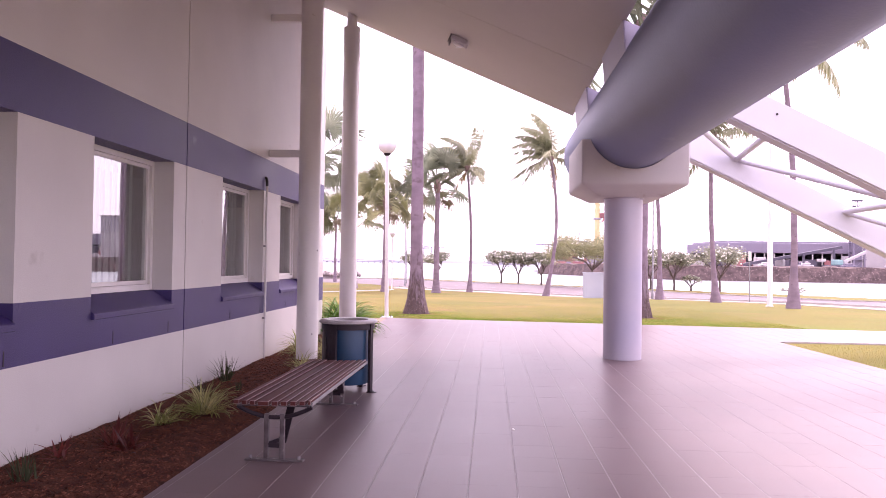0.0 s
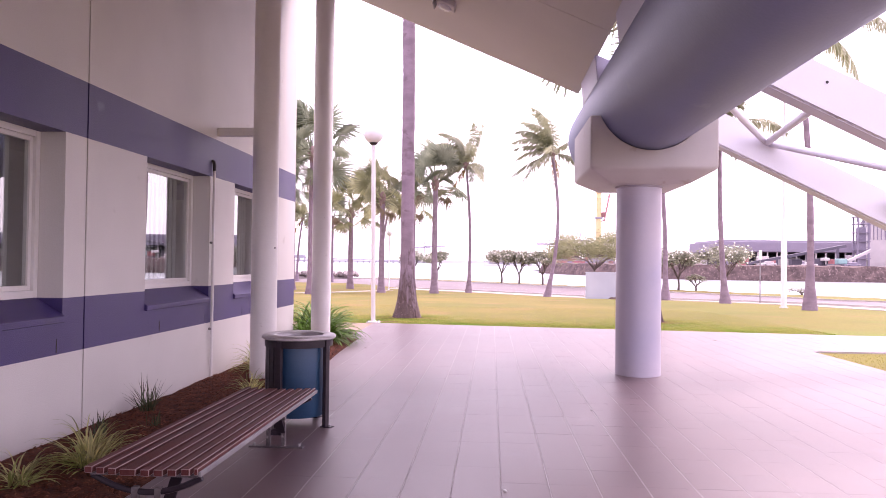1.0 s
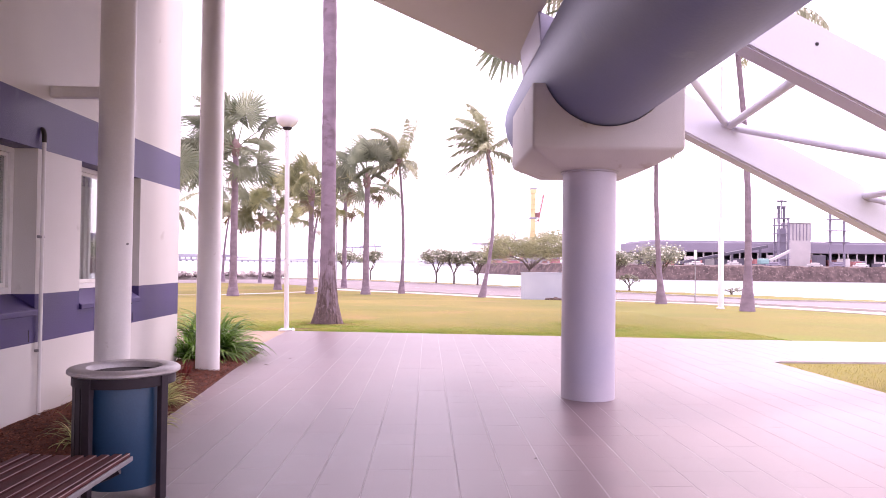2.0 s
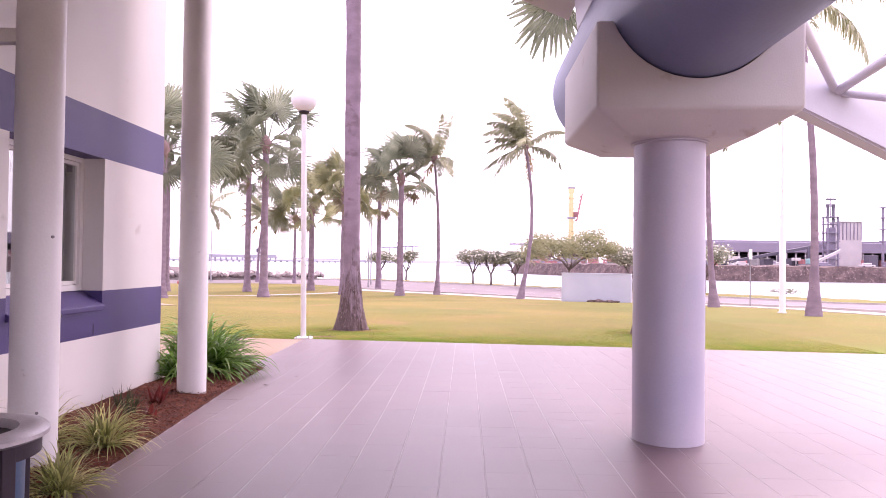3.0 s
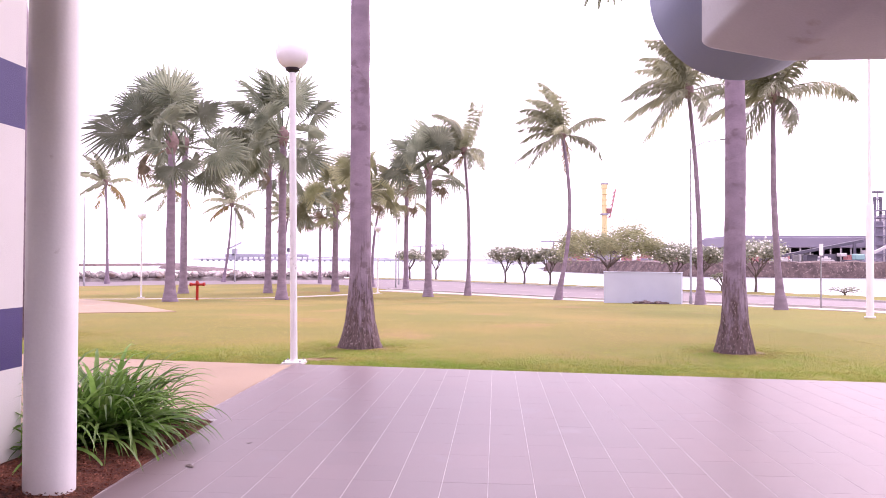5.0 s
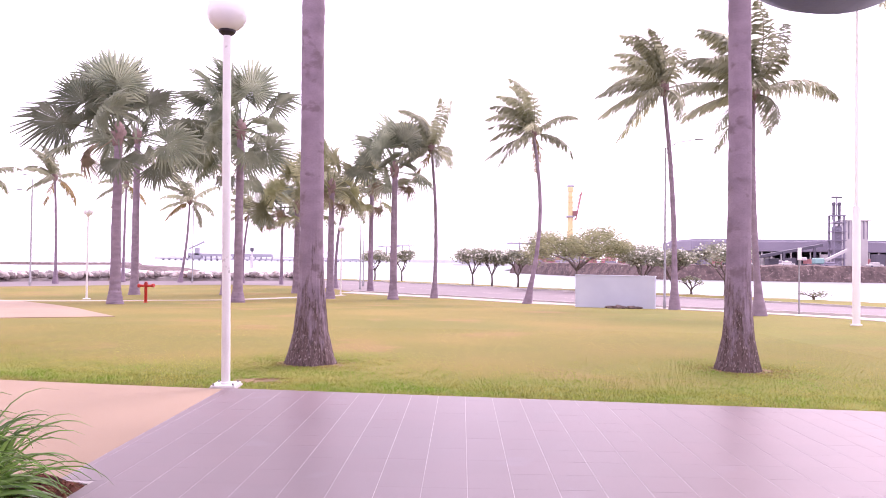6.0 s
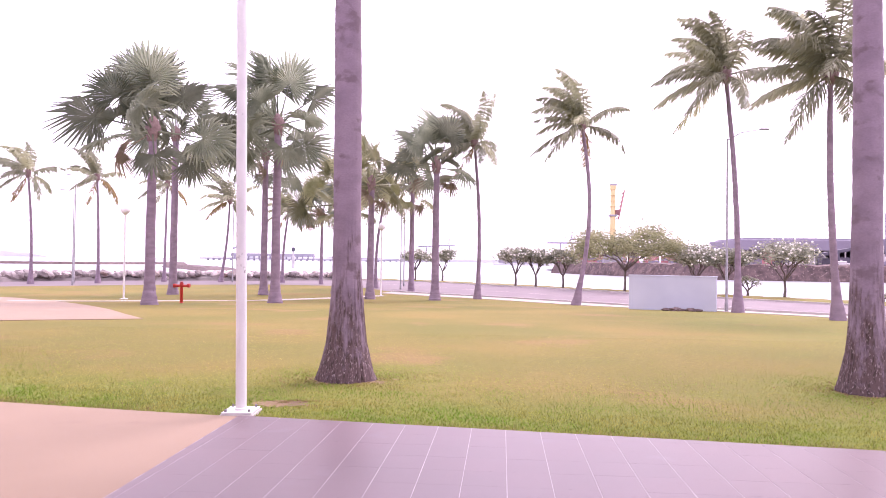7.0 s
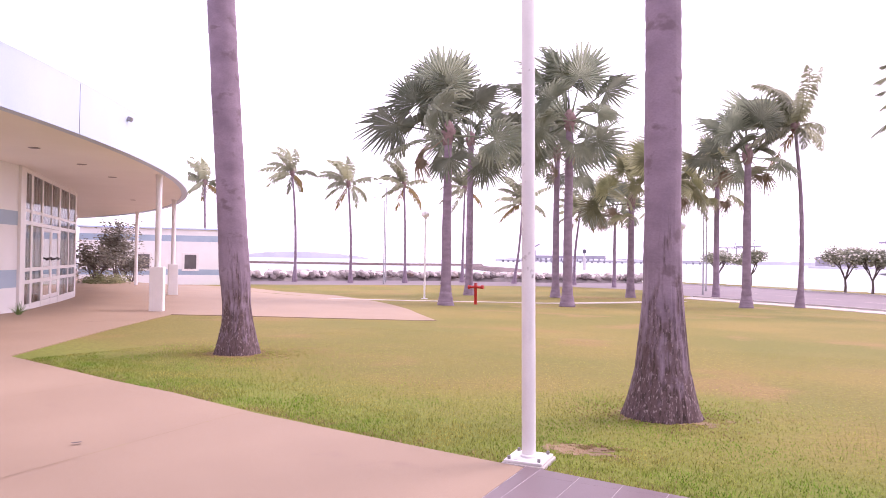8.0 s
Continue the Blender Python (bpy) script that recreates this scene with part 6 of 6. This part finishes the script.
hut = tagged(empty("harbour_building", -57.0, 64.5, -1.15), "low white building with pale blue bands and dark windows", "building")
hut.matrix_basis = pose(-57.0, 64.5, -1.15, 0, 0, 50)
for z0, z1, m in ((-0.2, 0.9, BRIGHTW), (0.9, 1.45, PAVBLUE), (1.45, 4.2, BRIGHTW), (4.2, 4.8, PAVBLUE), (4.8, 5.4, BRIGHTW)):
    part("wall", bx(-8, 6.8, 0.0, 6, z0, z1), m, hut, "pale blue painted band" if m is PAVBLUE else "")
part("roof", bx(-8.2, 7.0, -0.2, 6.2, 5.4, 5.55, bevel=0.02), FASCIA, hut)
for u, wd in ((1.9, 0.8), (-2.4, 0.8), (-5.8, 0.7)):
    win = part("window", bx(u - wd, u + wd, -0.06, 0.04, 1.3, 3.1, bevel=0.02), FRAMEW, hut)
    # opaque pane, coloured as the unlit room behind it
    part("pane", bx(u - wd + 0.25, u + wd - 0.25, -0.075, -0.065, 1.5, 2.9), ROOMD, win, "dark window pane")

# ---- rock sea wall ----
WALLPTS = [(-74, 62), (-66, 70), (-61.5, 80), (-53.8, 94.5), (-44.5, 101.6), (-36.5, 104.6), (-28, 110.5), (-22.5, 114.5)]
sea = tagged(empty("sea_wall", -44, 102, -1.2), "sea wall of tumbled grey boulders", "sea wall", kind="structure")
BOULD = []
for k in range(7):
    bm = bmesh.new()
    bmesh.ops.create_icosphere(bm, subdivisions=2, radius=1.0)
    for v in bm.verts:
        v.co *= 1 + 0.42 * noise.noise(v.co * 1.3 + Vector((k * 7.7, 0, 0)))
        v.co = Vector((round(v.co.x * 3.2) / 3.2 * 0.4 + v.co.x * 0.6, round(v.co.y * 3.2) / 3.2 * 0.4 + v.co.y * 0.6, v.co.z * 0.8))
    BOULD.append(mesh_of("boulder", bm, ROCK))
lens = [math.dist(a, b) for a, b in zip(WALLPTS, WALLPTS[1:])]
for k in range(300):
    s = rng.random() * sum(lens)
    i = 0
    while s > lens[i]:
        s -= lens[i]
        i += 1
    u = s / lens[i]
    a, b = WALLPTS[i], WALLPTS[i + 1]
    off = rng.uniform(-0.4, 2.6)
    d = Vector((b[0] - a[0], b[1] - a[1])).normalized()
    x, y = a[0] + (b[0] - a[0]) * u - d.y * off * -1, a[1] + (b[1] - a[1]) * u + d.x * off * -1
    sc = rng.uniform(0.38, 0.72)
    z = -1.2 + (0.3 if off < 0.6 else 0.62) + rng.uniform(0, 0.35)
    part("boulder", BOULD[rng.randrange(7)], None, sea, m=pose(x + 44, y - 102, z + 1.2, rng.uniform(-25, 25), rng.uniform(-25, 25), rng.uniform(0, 360)) @ Matrix.Diagonal((sc * 1.15, sc, sc * 0.8, 1)))
core, prev = bmesh.new(), None
for (ax, ay), (bx_, by) in zip(WALLPTS, WALLPTS[1:]):
    steps = int(math.dist((ax, ay), (bx_, by)) / 0.7)
    d = Vector((bx_ - ax, by - ay)).normalized()
    for i in range(steps):
        x, y = ax + (bx_ - ax) * i / steps, ay + (by - ay) * i / steps
        row = []
        for off, z in ((-1.0, -0.6), (-0.4, 0.1), (0.4, 0.38), (1.2, 0.6), (2.0, 0.6), (2.7, 0.3), (3.2, -0.4)):
            q = 0.22 * noise.noise((x * 0.9, y * 0.9, off * 2))
            row.append(core.verts.new((x + d.y * off + 44, y - d.x * off - 102, z + q)))
        if prev:
            for j in range(6):
                core.faces.new((prev[j], row[j], row[j + 1], prev[j + 1]))
        prev = row
bmesh.ops.recalc_face_normals(core, faces=core.faces)
part("packed_core", core, ROCK, sea)
vl, fl = [], []
for k in range(620):
    s = rng.random() * sum(lens)
    i = 0
    while s > lens[i]:
        s -= lens[i]
        i += 1
    a, b, u = WALLPTS[i], WALLPTS[i + 1], s / lens[i]
    d = Vector((b[0] - a[0], b[1] - a[1])).normalized()
    off = rng.uniform(-0.2, 3.0)
    m = pose(a[0] + (b[0] - a[0]) * u + d.y * off + 44, a[1] + (b[1] - a[1]) * u - d.x * off - 102, 0.1 + 0.35 * min(off, 1.6) + rng.uniform(-0.1, 0.25), rng.uniform(-40, 40), rng.uniform(-40, 40), rng.uniform(0, 360)) @ Matrix.Scale(rng.uniform(0.28, 0.55), 4)
    src = BOULD[rng.randrange(7)]
    n = len(vl)
    vl.extend(tuple(m @ v.co) for v in src.vertices)
    fl.extend(tuple(n + j for j in f.vertices) for f in src.polygons)
me = bpy.data.meshes.new("rubble_fill")
me.from_pydata(vl, [], fl)
me.materials.append(ROCK)
ob = new("rubble_fill", me)
ob.parent = sea
tagged(ob, "smaller rubble between the boulders", kind="stuff")


# ---- across the water ----
def rubble(name, pts, z_top, z_low, width, mat, label, seed, jag=0.5, n=10):
    bm = bmesh.new()
    rows = []
    for (ax, ay), (bx_, by) in zip(pts, pts[1:]):
        m = max(2, int(math.dist((ax, ay), (bx_, by)) / 3.0))
        d = Vector((bx_ - ax, by - ay)).normalized()
        for i in range(m):
            x, y = ax + (bx_ - ax) * i / m, ay + (by - ay) * i / m
            row = []
            for j in range(n + 1):
                f = j / n
                h = z_low + (z_top - z_low) * min(1, 1.8 * math.sin(math.pi * f)) if width > 0 else 0
                q = noise.noise((x * 0.35 + j * 1.7, y * 0.35, seed)) * jag
                row.append(bm.verts.new((x - d.y * (f - 0.5) * width + q, y + d.x * (f - 0.5) * width + q, h + q * 0.9)))
            rows.append(row)
    for a, b in zip(rows, rows[1:]):
        for j in range(n):
            bm.faces.new((a[j], b[j], b[j + 1], a[j + 1]))
    bmesh.ops.recalc_face_normals(bm, faces=bm.faces)
    ob = part(name, bm, mat)
    return tagged(ob, label, "rock bank", kind="structure")


rubble("breakwater", [(-420, 340), (-232, 400), (-215, 470), (-150, 330), (-100, 255), (-70, 190), (-62, 150)], -1.5, -3.6, 14, BANK, "long low rock breakwater out in the harbour", 3, 0.35)
rubble("far_bank", [(26, 312), (44, 262), (60, 224), (90, 219), (120, 217), (180, 212), (260, 203), (420, 180)], 1.6, -4.2, 13, BANK, "steep brown rock bank of the opposite quay", 5, 0.9)
bm = bmesh.new()
bm.faces.new([bm.verts.new((x, y, 1.35)) for x, y in ((30, 316), (48, 265), (64, 229), (120, 222), (260, 208), (420, 186), (900, 300), (900, 700), (60, 700), (24, 420))])
fixed("quay_yard", bm, BANK, "flat brown yard on the opposite quay", "quay")

shed = tagged(empty("port_shed", 150, 285, 1.4), "long grey-blue open-sided port shed", "shed")
part("roof", bx(-66, 95, -12, 25, 5.4, 9.2, bevel=0.2), SHED, shed, "deep grey-blue roof cladding")
part("roof_ridge", bx(-64, 95, -11, 24, 9.2, 9.8), SHED, shed)
# dark back wall stands in for the shade under the roof
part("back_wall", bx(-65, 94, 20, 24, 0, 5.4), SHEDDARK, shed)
for k in range(46):
    part("column", bx(-65 + k * 3.5, -64.6 + k * 3.5, -11.6, -11.2, 0, 5.4), SILO, shed)
for k in range(23):
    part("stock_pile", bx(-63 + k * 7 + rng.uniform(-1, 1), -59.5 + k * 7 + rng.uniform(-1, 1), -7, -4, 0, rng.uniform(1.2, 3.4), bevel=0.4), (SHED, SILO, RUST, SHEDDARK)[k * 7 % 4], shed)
# two of three bays take the same dark shade colour
for k in range(18):
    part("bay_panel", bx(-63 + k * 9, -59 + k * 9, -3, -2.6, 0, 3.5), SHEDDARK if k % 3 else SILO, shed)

tower = tagged(empty("plant_tower", 128.5, 258, 1.4), "grey steel lattice process tower", "tower")
for x, y in ((-1.7, -1.7), (1.7, -1.7), (1.7, 1.7), (-1.7, 1.7)):
    part("tower_leg", bx(x - 0.25, x + 0.25, y - 0.25, y + 0.25, 0, 17.5), SHED, tower)
for z in (3, 6, 9, 12, 15, 17.5):
    part("platform", bx(-2.2, 2.2, -2.2, 2.2, z, z + 0.3), SHED, tower)
    part("brace", beam((-1.7, -1.7, z - 2.8), (1.7, -1.7, z), 0.2, 0.2, 0), SHED, tower)
    part("guard_rail", bx(-2.25, 2.25, -2.25, -2.15, z + 0.9, z + 1.0), SHED, tower)
part("hopper", bx(-1.3, 1.3, -1.2, 1.2, 0, 14, bevel=0.4), SHED, tower)
for x in (-1.0, 0.9):
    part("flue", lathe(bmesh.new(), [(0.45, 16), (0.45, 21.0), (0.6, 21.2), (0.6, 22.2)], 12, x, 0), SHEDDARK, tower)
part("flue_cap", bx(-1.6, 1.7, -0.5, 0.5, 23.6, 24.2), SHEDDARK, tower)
part("cap_stem", bx(-0.15, 0.15, -0.1, 0.1, 17.5, 23.6), SHED, tower)
house = tagged(empty("process_house", 138.9, 268, 1.4), "pale ribbed plant house behind the port shed", "plant house")
part("hall", bx(-4.2, 4.2, -3, 3, 0, 16.4, bevel=0.15), SILO, house)
for k in range(7):
    part("rib", bx(-4.0 + k * 1.3, -3.7 + k * 1.3, -3.2, -3.02, 10, 16.2), SHED, house)
part("deck", bx(-4.4, 5.2, -3.4, 3.2, 16.4, 16.7), SILO, house)
mast = tagged(empty("plant_gantry", 145.5, 252, 1.4), "dark steel gantry with conveyor decks", "gantry")
for x in (-2.5, 2.5):
    part("mast_leg", bx(x - 0.3, x + 0.3, -0.3, 0.3, 0, 21), SHED, mast)
for z in (9, 13, 17, 20.5):
    part("deck", bx(-3.4, 4, -1, 1, z, z + 0.3), SHED, mast)
conv = tagged(empty("conveyor", 101.5, 240, 1.4), "long inclined conveyor belt on trestles", "conveyor")
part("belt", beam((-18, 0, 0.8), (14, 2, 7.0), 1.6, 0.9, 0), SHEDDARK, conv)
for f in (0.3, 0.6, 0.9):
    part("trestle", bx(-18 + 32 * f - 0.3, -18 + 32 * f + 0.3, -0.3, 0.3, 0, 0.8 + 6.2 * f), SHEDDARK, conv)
mach = tagged(empty("crusher_machine", 111.5, 236, 1.4), "teal and yellow mobile crushing machine", "machine")
part("body", bx(-1.6, 1.4, -1.2, 1.2, 1.0, 2.8, bevel=0.3), TEAL, mach)
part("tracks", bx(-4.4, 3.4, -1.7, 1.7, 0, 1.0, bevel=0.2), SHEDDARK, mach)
part("boom", beam((2, 0, 2), (9, 0, 5.5), 0.8, 0.8, 0), SILO, mach)
part("hopper", bx(-6, -4, -1.2, 1.2, 2.0, 3.0, bevel=0.2), SILO, mach)
for k, (x, y, m) in enumerate(((100, 232, SILO), (126, 231, SILO), (134, 232, SHED), (141, 231, SILO), (112, 230, SHED), (150, 230, SILO), (88, 233, SILO), (160, 229, SHED))):
    c = tagged(empty("parked_vehicle", x, y, 1.4), "parked vehicle in the port yard", "vehicle", "yard vehicles")
    part("body", bx(-2.2, 2.2, -0.9, 0.9, 0.35, 1.0, bevel=0.15), m, c)
    part("cabin", bx(-1.3, 1.2, -0.8, 0.8, 1.0, 1.6, bevel=0.2), m, c)
    for wx in (-1.4, 1.4):
        for wy in (-0.9, 0.7):
            part("wheel", bar((wx, wy, 0.35), (wx, wy + 0.2, 0.35), 0.36, 12), SHEDDARK, c)
for k in range(26):
    x = 76 + k * 4.6 + rng.uniform(-2, 2)
    h = rng.uniform(1.2, 4.5)
    o = tagged(empty("yard_crate", x, 262 + rng.uniform(-20, 8), 1.4), "weathered crate standing in the port yard", "crate", "yard crates")
    part("shell", bx(-1.6, 1.6, -1.5, 1.5, 0, h, bevel=0.1), (SILO, SHEDDARK, RUST, SHED)[k % 4], o)

crane = tagged(empty("harbour_crane", 60.3, 408, 1.4), "tall yellow harbour crane tower", "crane")
part("base", bx(-5, 5, -4, 4, 0, 6, bevel=0.3), PIERM, crane)
part("tower", lathe(bmesh.new(), [(1.7, 6), (1.5, 22), (1.25, 40)], 12), YELLOW, crane, soft=True)
part("slewing_ring", bx(-2.2, 2.2, -2, 2, 25.6, 26.6, bevel=0.2), PIERM, crane)
part("cabin", bx(1.4, 3.6, -1.5, 1.5, 26.6, 29.4, bevel=0.3), RUST, crane)
for z in (31, 34, 37):
    part("ladder_stage", bx(-1.7, 2.0, -1.6, 1.6, z, z + 0.3), YELLOW, crane)
for k in range(7):
    part("jib_lacing", beam((1.6 + 0.5 * k, 0, 24 + 2.2 * k), (3.4 + 0.35 * k, 0, 25.6 + 2.2 * k), 0.5, 0.5, 0), RUST, crane)
part("jib", beam((3.0, 0, 24), (6.2, 0, 40), 0.7, 0.7, 0), RUST, crane)
part("tower_head", bx(-1.7, 1.6, -1.3, 1.3, 40, 42.5, bevel=0.3), YELLOW, crane)
part("sheave_block", bx(-1.9, 2.2, -0.8, 0.8, 42.5, 43.6, bevel=0.2), PIERM, crane)

# distant shore, pier, cranes, containers
bm = bmesh.new()
prev = None
for k in range(141):
    x = -1000 + k * 20
    h = 7 + 6 * abs(noise.noise((k * 0.17, 1, 0))) + 7 * max(0, noise.noise((k * 0.05, 4, 0))) + 3 * rng.random()
    row = (bm.verts.new((x, 2300, -3)), bm.verts.new((x, 2300, -3 + h)), bm.verts.new((x, 2420, -3 + h * 1.1)))
    if prev:
        bm.faces.new((prev[0], row[0], row[1], prev[1]))
        bm.faces.new((prev[1], row[1], row[2], prev[2]))
    prev = row
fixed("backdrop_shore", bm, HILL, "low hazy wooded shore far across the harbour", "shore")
bm = bmesh.new()
prev = None
for k in range(41):
    x = -2950 + k * 20
    h = 34 * math.sin(math.pi * k / 40) ** 0.7 + 4 * noise.noise((k * 0.4, 2, 0))
    row = (bm.verts.new((x, 3000 + k * 6, -4)), bm.verts.new((x, 3000 + k * 6, -3 + max(0.5, h))))
    if prev:
        bm.faces.new((prev[0], row[0], row[1], prev[1]))
    prev = row
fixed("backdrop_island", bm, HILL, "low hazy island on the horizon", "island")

pier = tagged(empty("loading_pier", -460, 1500, -2.75), "long loading pier with a shed and ship loader", "pier")
part("deck", bx(-175, 330, -6, 6, 3.0, 4.4), PIERM, pier)
part("pier_shed", bx(-118, 62, -5, 5, 9.0, 15.5, bevel=0.3), PIERM, pier)
part("walkway", beam((62, 0, 9.5), (330, 0, 4.9), 3, 1.6, 0), PIERM, pier)
for k in range(40):
    part("pile", bx(-172 + k * 12.8, -170.2 + k * 12.8, -4, 4, -2, 3), PIERM, pier)
for k in range(16):
    part("shed_post", bx(-117 + k * 11.8, -116 + k * 11.8, -4, 4, 4.4, 9.0), PIERM, pier)
part("loader_tower", bx(-103, -94, -5, 5, 4.4, 27), PIERM, pier)
part("loader_boom", beam((-116, 0, 25), (-84, 0, 40), 3, 3, 0), PIERM, pier)
part("loader_cab", bx(-112, -88, -6, 6, 5, 12, bevel=0.5), PIERM, pier)
mark = tagged(empty("channel_marker", -104, 362, -3), "white channel marker post with a dark top", "marker")
part("post", lathe(bmesh.new(), [(0.8, 0), (0.8, 6), (0.45, 6.2), (0.45, 8.5)], 12), SILO, mark, soft=True)
part("top_mark", lathe(bmesh.new(), [(0.9, 8.5), (0.9, 10.2), (0.2, 10.6)], 12), SHEDDARK, mark, soft=True)
for x, y, h in ((-150, 1500, 44), (-118, 1510, 48), (128, 1100, 52), (88, 1000, 40)):
    c = tagged(empty("gantry_crane", x, y, -1), "hazy container gantry crane far across the water", "crane", "gantry cranes")
    for a in (-8, 8):
        part("portal_leg", bx(a - 1, a + 1, -1, 1, 0, h * 0.7), SHED, c)
    part("boom", bx(-26, 20, -1, 1, h * 0.7, h * 0.7 + 2.2), SHED, c)
    part("apex_mast", beam((4, 0, h * 0.7), (8, 0, h), 1.2, 1.2, 0), SHED, c)
    part("stay", beam((8, 0, h), (-24, 0, h * 0.72), 0.6, 0.6, 0), SHED, c)
for k in range(16):
    x, y = 70 + k * 9 + rng.uniform(-3, 3), 860 + rng.uniform(-25, 25)
    b = tagged(empty("container_stack", x, y, -0.5), "stack of reddish and blue shipping containers", "containers", "container stacks")
    for j in range(3 + (k * 5) % 4):
        part("container", bx(-6, 6, -1.3, 1.3, j * 2.7, j * 2.7 + 2.6), RUST if (k + j) % 3 else SHED, b)
for x, y, w, h in ((30, 900, 40, 15), (8, 930, 24, 11), (240, 1000, 40, 12)):
    b = tagged(empty("warehouse", x, y, -2), "pale warehouse on the far quay", "warehouse", "far warehouses")
    part("hall", bx(-w / 2, w / 2, -10, 10, 0, h, bevel=0.4), PIERM, b)
    part("roof", bx(-w / 2 - 1, w / 2 + 1, -11, 11, h, h + 1.2), SHED, b)
fixed("far_quay", bx(-10, 420, 840, 1050, -4, -0.5), HILL, "low far quay wall", "quay")
for k in range(7):
    x = 25 + k * 2.2
    tagged(part("mooring_pile", lathe(bmesh.new(), [(0.45, -4), (0.45, 0.6), (0.3, 0.8)], 10, x, 318), SHEDDARK), "dark timber mooring pile in the water", "pile", "mooring piles")

# ---- the terrace tiles ----
LANE, ROW, GAP = 0.367, 0.415, 0.006
X0, TY0 = -0.215, -9.0


def clip(poly, a, b, c):
    """Keep the part of a polygon where a*x + b*y <= c."""
    out = []
    for p, q in zip(poly, poly[1:] + poly[:1]):
        dp, dq = a * p[0] + b * p[1] - c, a * q[0] + b * q[1] - c
        if dp <= 0:
            out.append(p)
        if dp * dq < 0:
            t = dp / (dp - dq)
            out.append((p[0] + t * (q[0] - p[0]), p[1] + t * (q[1] - p[1])))
    return out


bm = bmesh.new()
hw, hl = LANE / 2 - GAP / 2, ROW / 2 - 0.0004
box(bm, -hw, hw, -hl, hl, -0.012, 0.0)
top = [e for e in bm.edges if all(v.co.z > -0.001 for v in e.verts) and abs(e.verts[0].co.x - e.verts[1].co.x) < 1e-6]
bmesh.ops.bevel(bm, geom=top, offset=0.001, segments=1, affect="EDGES")
tile = mesh_of("tile", bm, TILE)
tv, tf = [], []
slope = -math.degrees(math.atan(0.0055))
for i in range(-8, 52):
    for j in range(0, 76):
        cx, cy = X0 + (i + 0.5) * LANE, TY0 + (j + 0.5) * ROW
        if not -3.2 < cx < 18 or cy > 21.6:
            continue
        poly = [(cx - hw, cy - hl), (cx + hw, cy - hl), (cx + hw, cy + hl), (cx - hw, cy + hl)]
        fa, fb = FRONT
        dx, dy = fb[0] - fa[0], fb[1] - fa[1]
        poly = clip(poly, -dy, dx, -dy * fa[0] + dx * fa[1] - 0.004)
        edge = bed_x(cy) + 0.004
        poly = clip(poly, -1, 0, -edge) if poly else poly
        if poly and cy < 16.0:
            poly = clip(poly, 1, 0, 6.996)
        elif poly and cx > 7:
            poly = clip(poly, 0, -1, -16.004)
        if len(poly) < 3:
            continue
        near = -1.3 < cx < 2.4 and 4.0 < cy < 16.0
        lift = 0.0366 + 0.0005 * noise.noise((cx * 3, cy * 3, 1))
        if near and len(poly) == 4 and abs(poly[2][0] - poly[0][0] - 2 * hw) < 1e-6:
            part("tile", tile, None, terrace, m=pose(cx, cy, gz(cy) + lift, slope + rng.uniform(-0.04, 0.04), rng.uniform(-0.04, 0.04), 0))
        else:
            n = len(tv)
            m = len(poly)
            tv.extend((x, y, gz(y) + lift) for x, y in poly)
            tv.extend((x, y, gz(y) + lift - 0.012) for x, y in poly)
            tf.append(tuple(range(n, n + m)))
            tf.extend((n + k, n + m + k, n + m + (k + 1) % m, n + (k + 1) % m) for k in range(m))
me = bpy.data.meshes.new("outer_tiles")
me.from_pydata(tv, [], tf)
me.materials.append(TILE)
ob = new("outer_tiles", me)
ob.parent = terrace
tagged(ob, "grey porcelain floor tiles", kind="stuff")
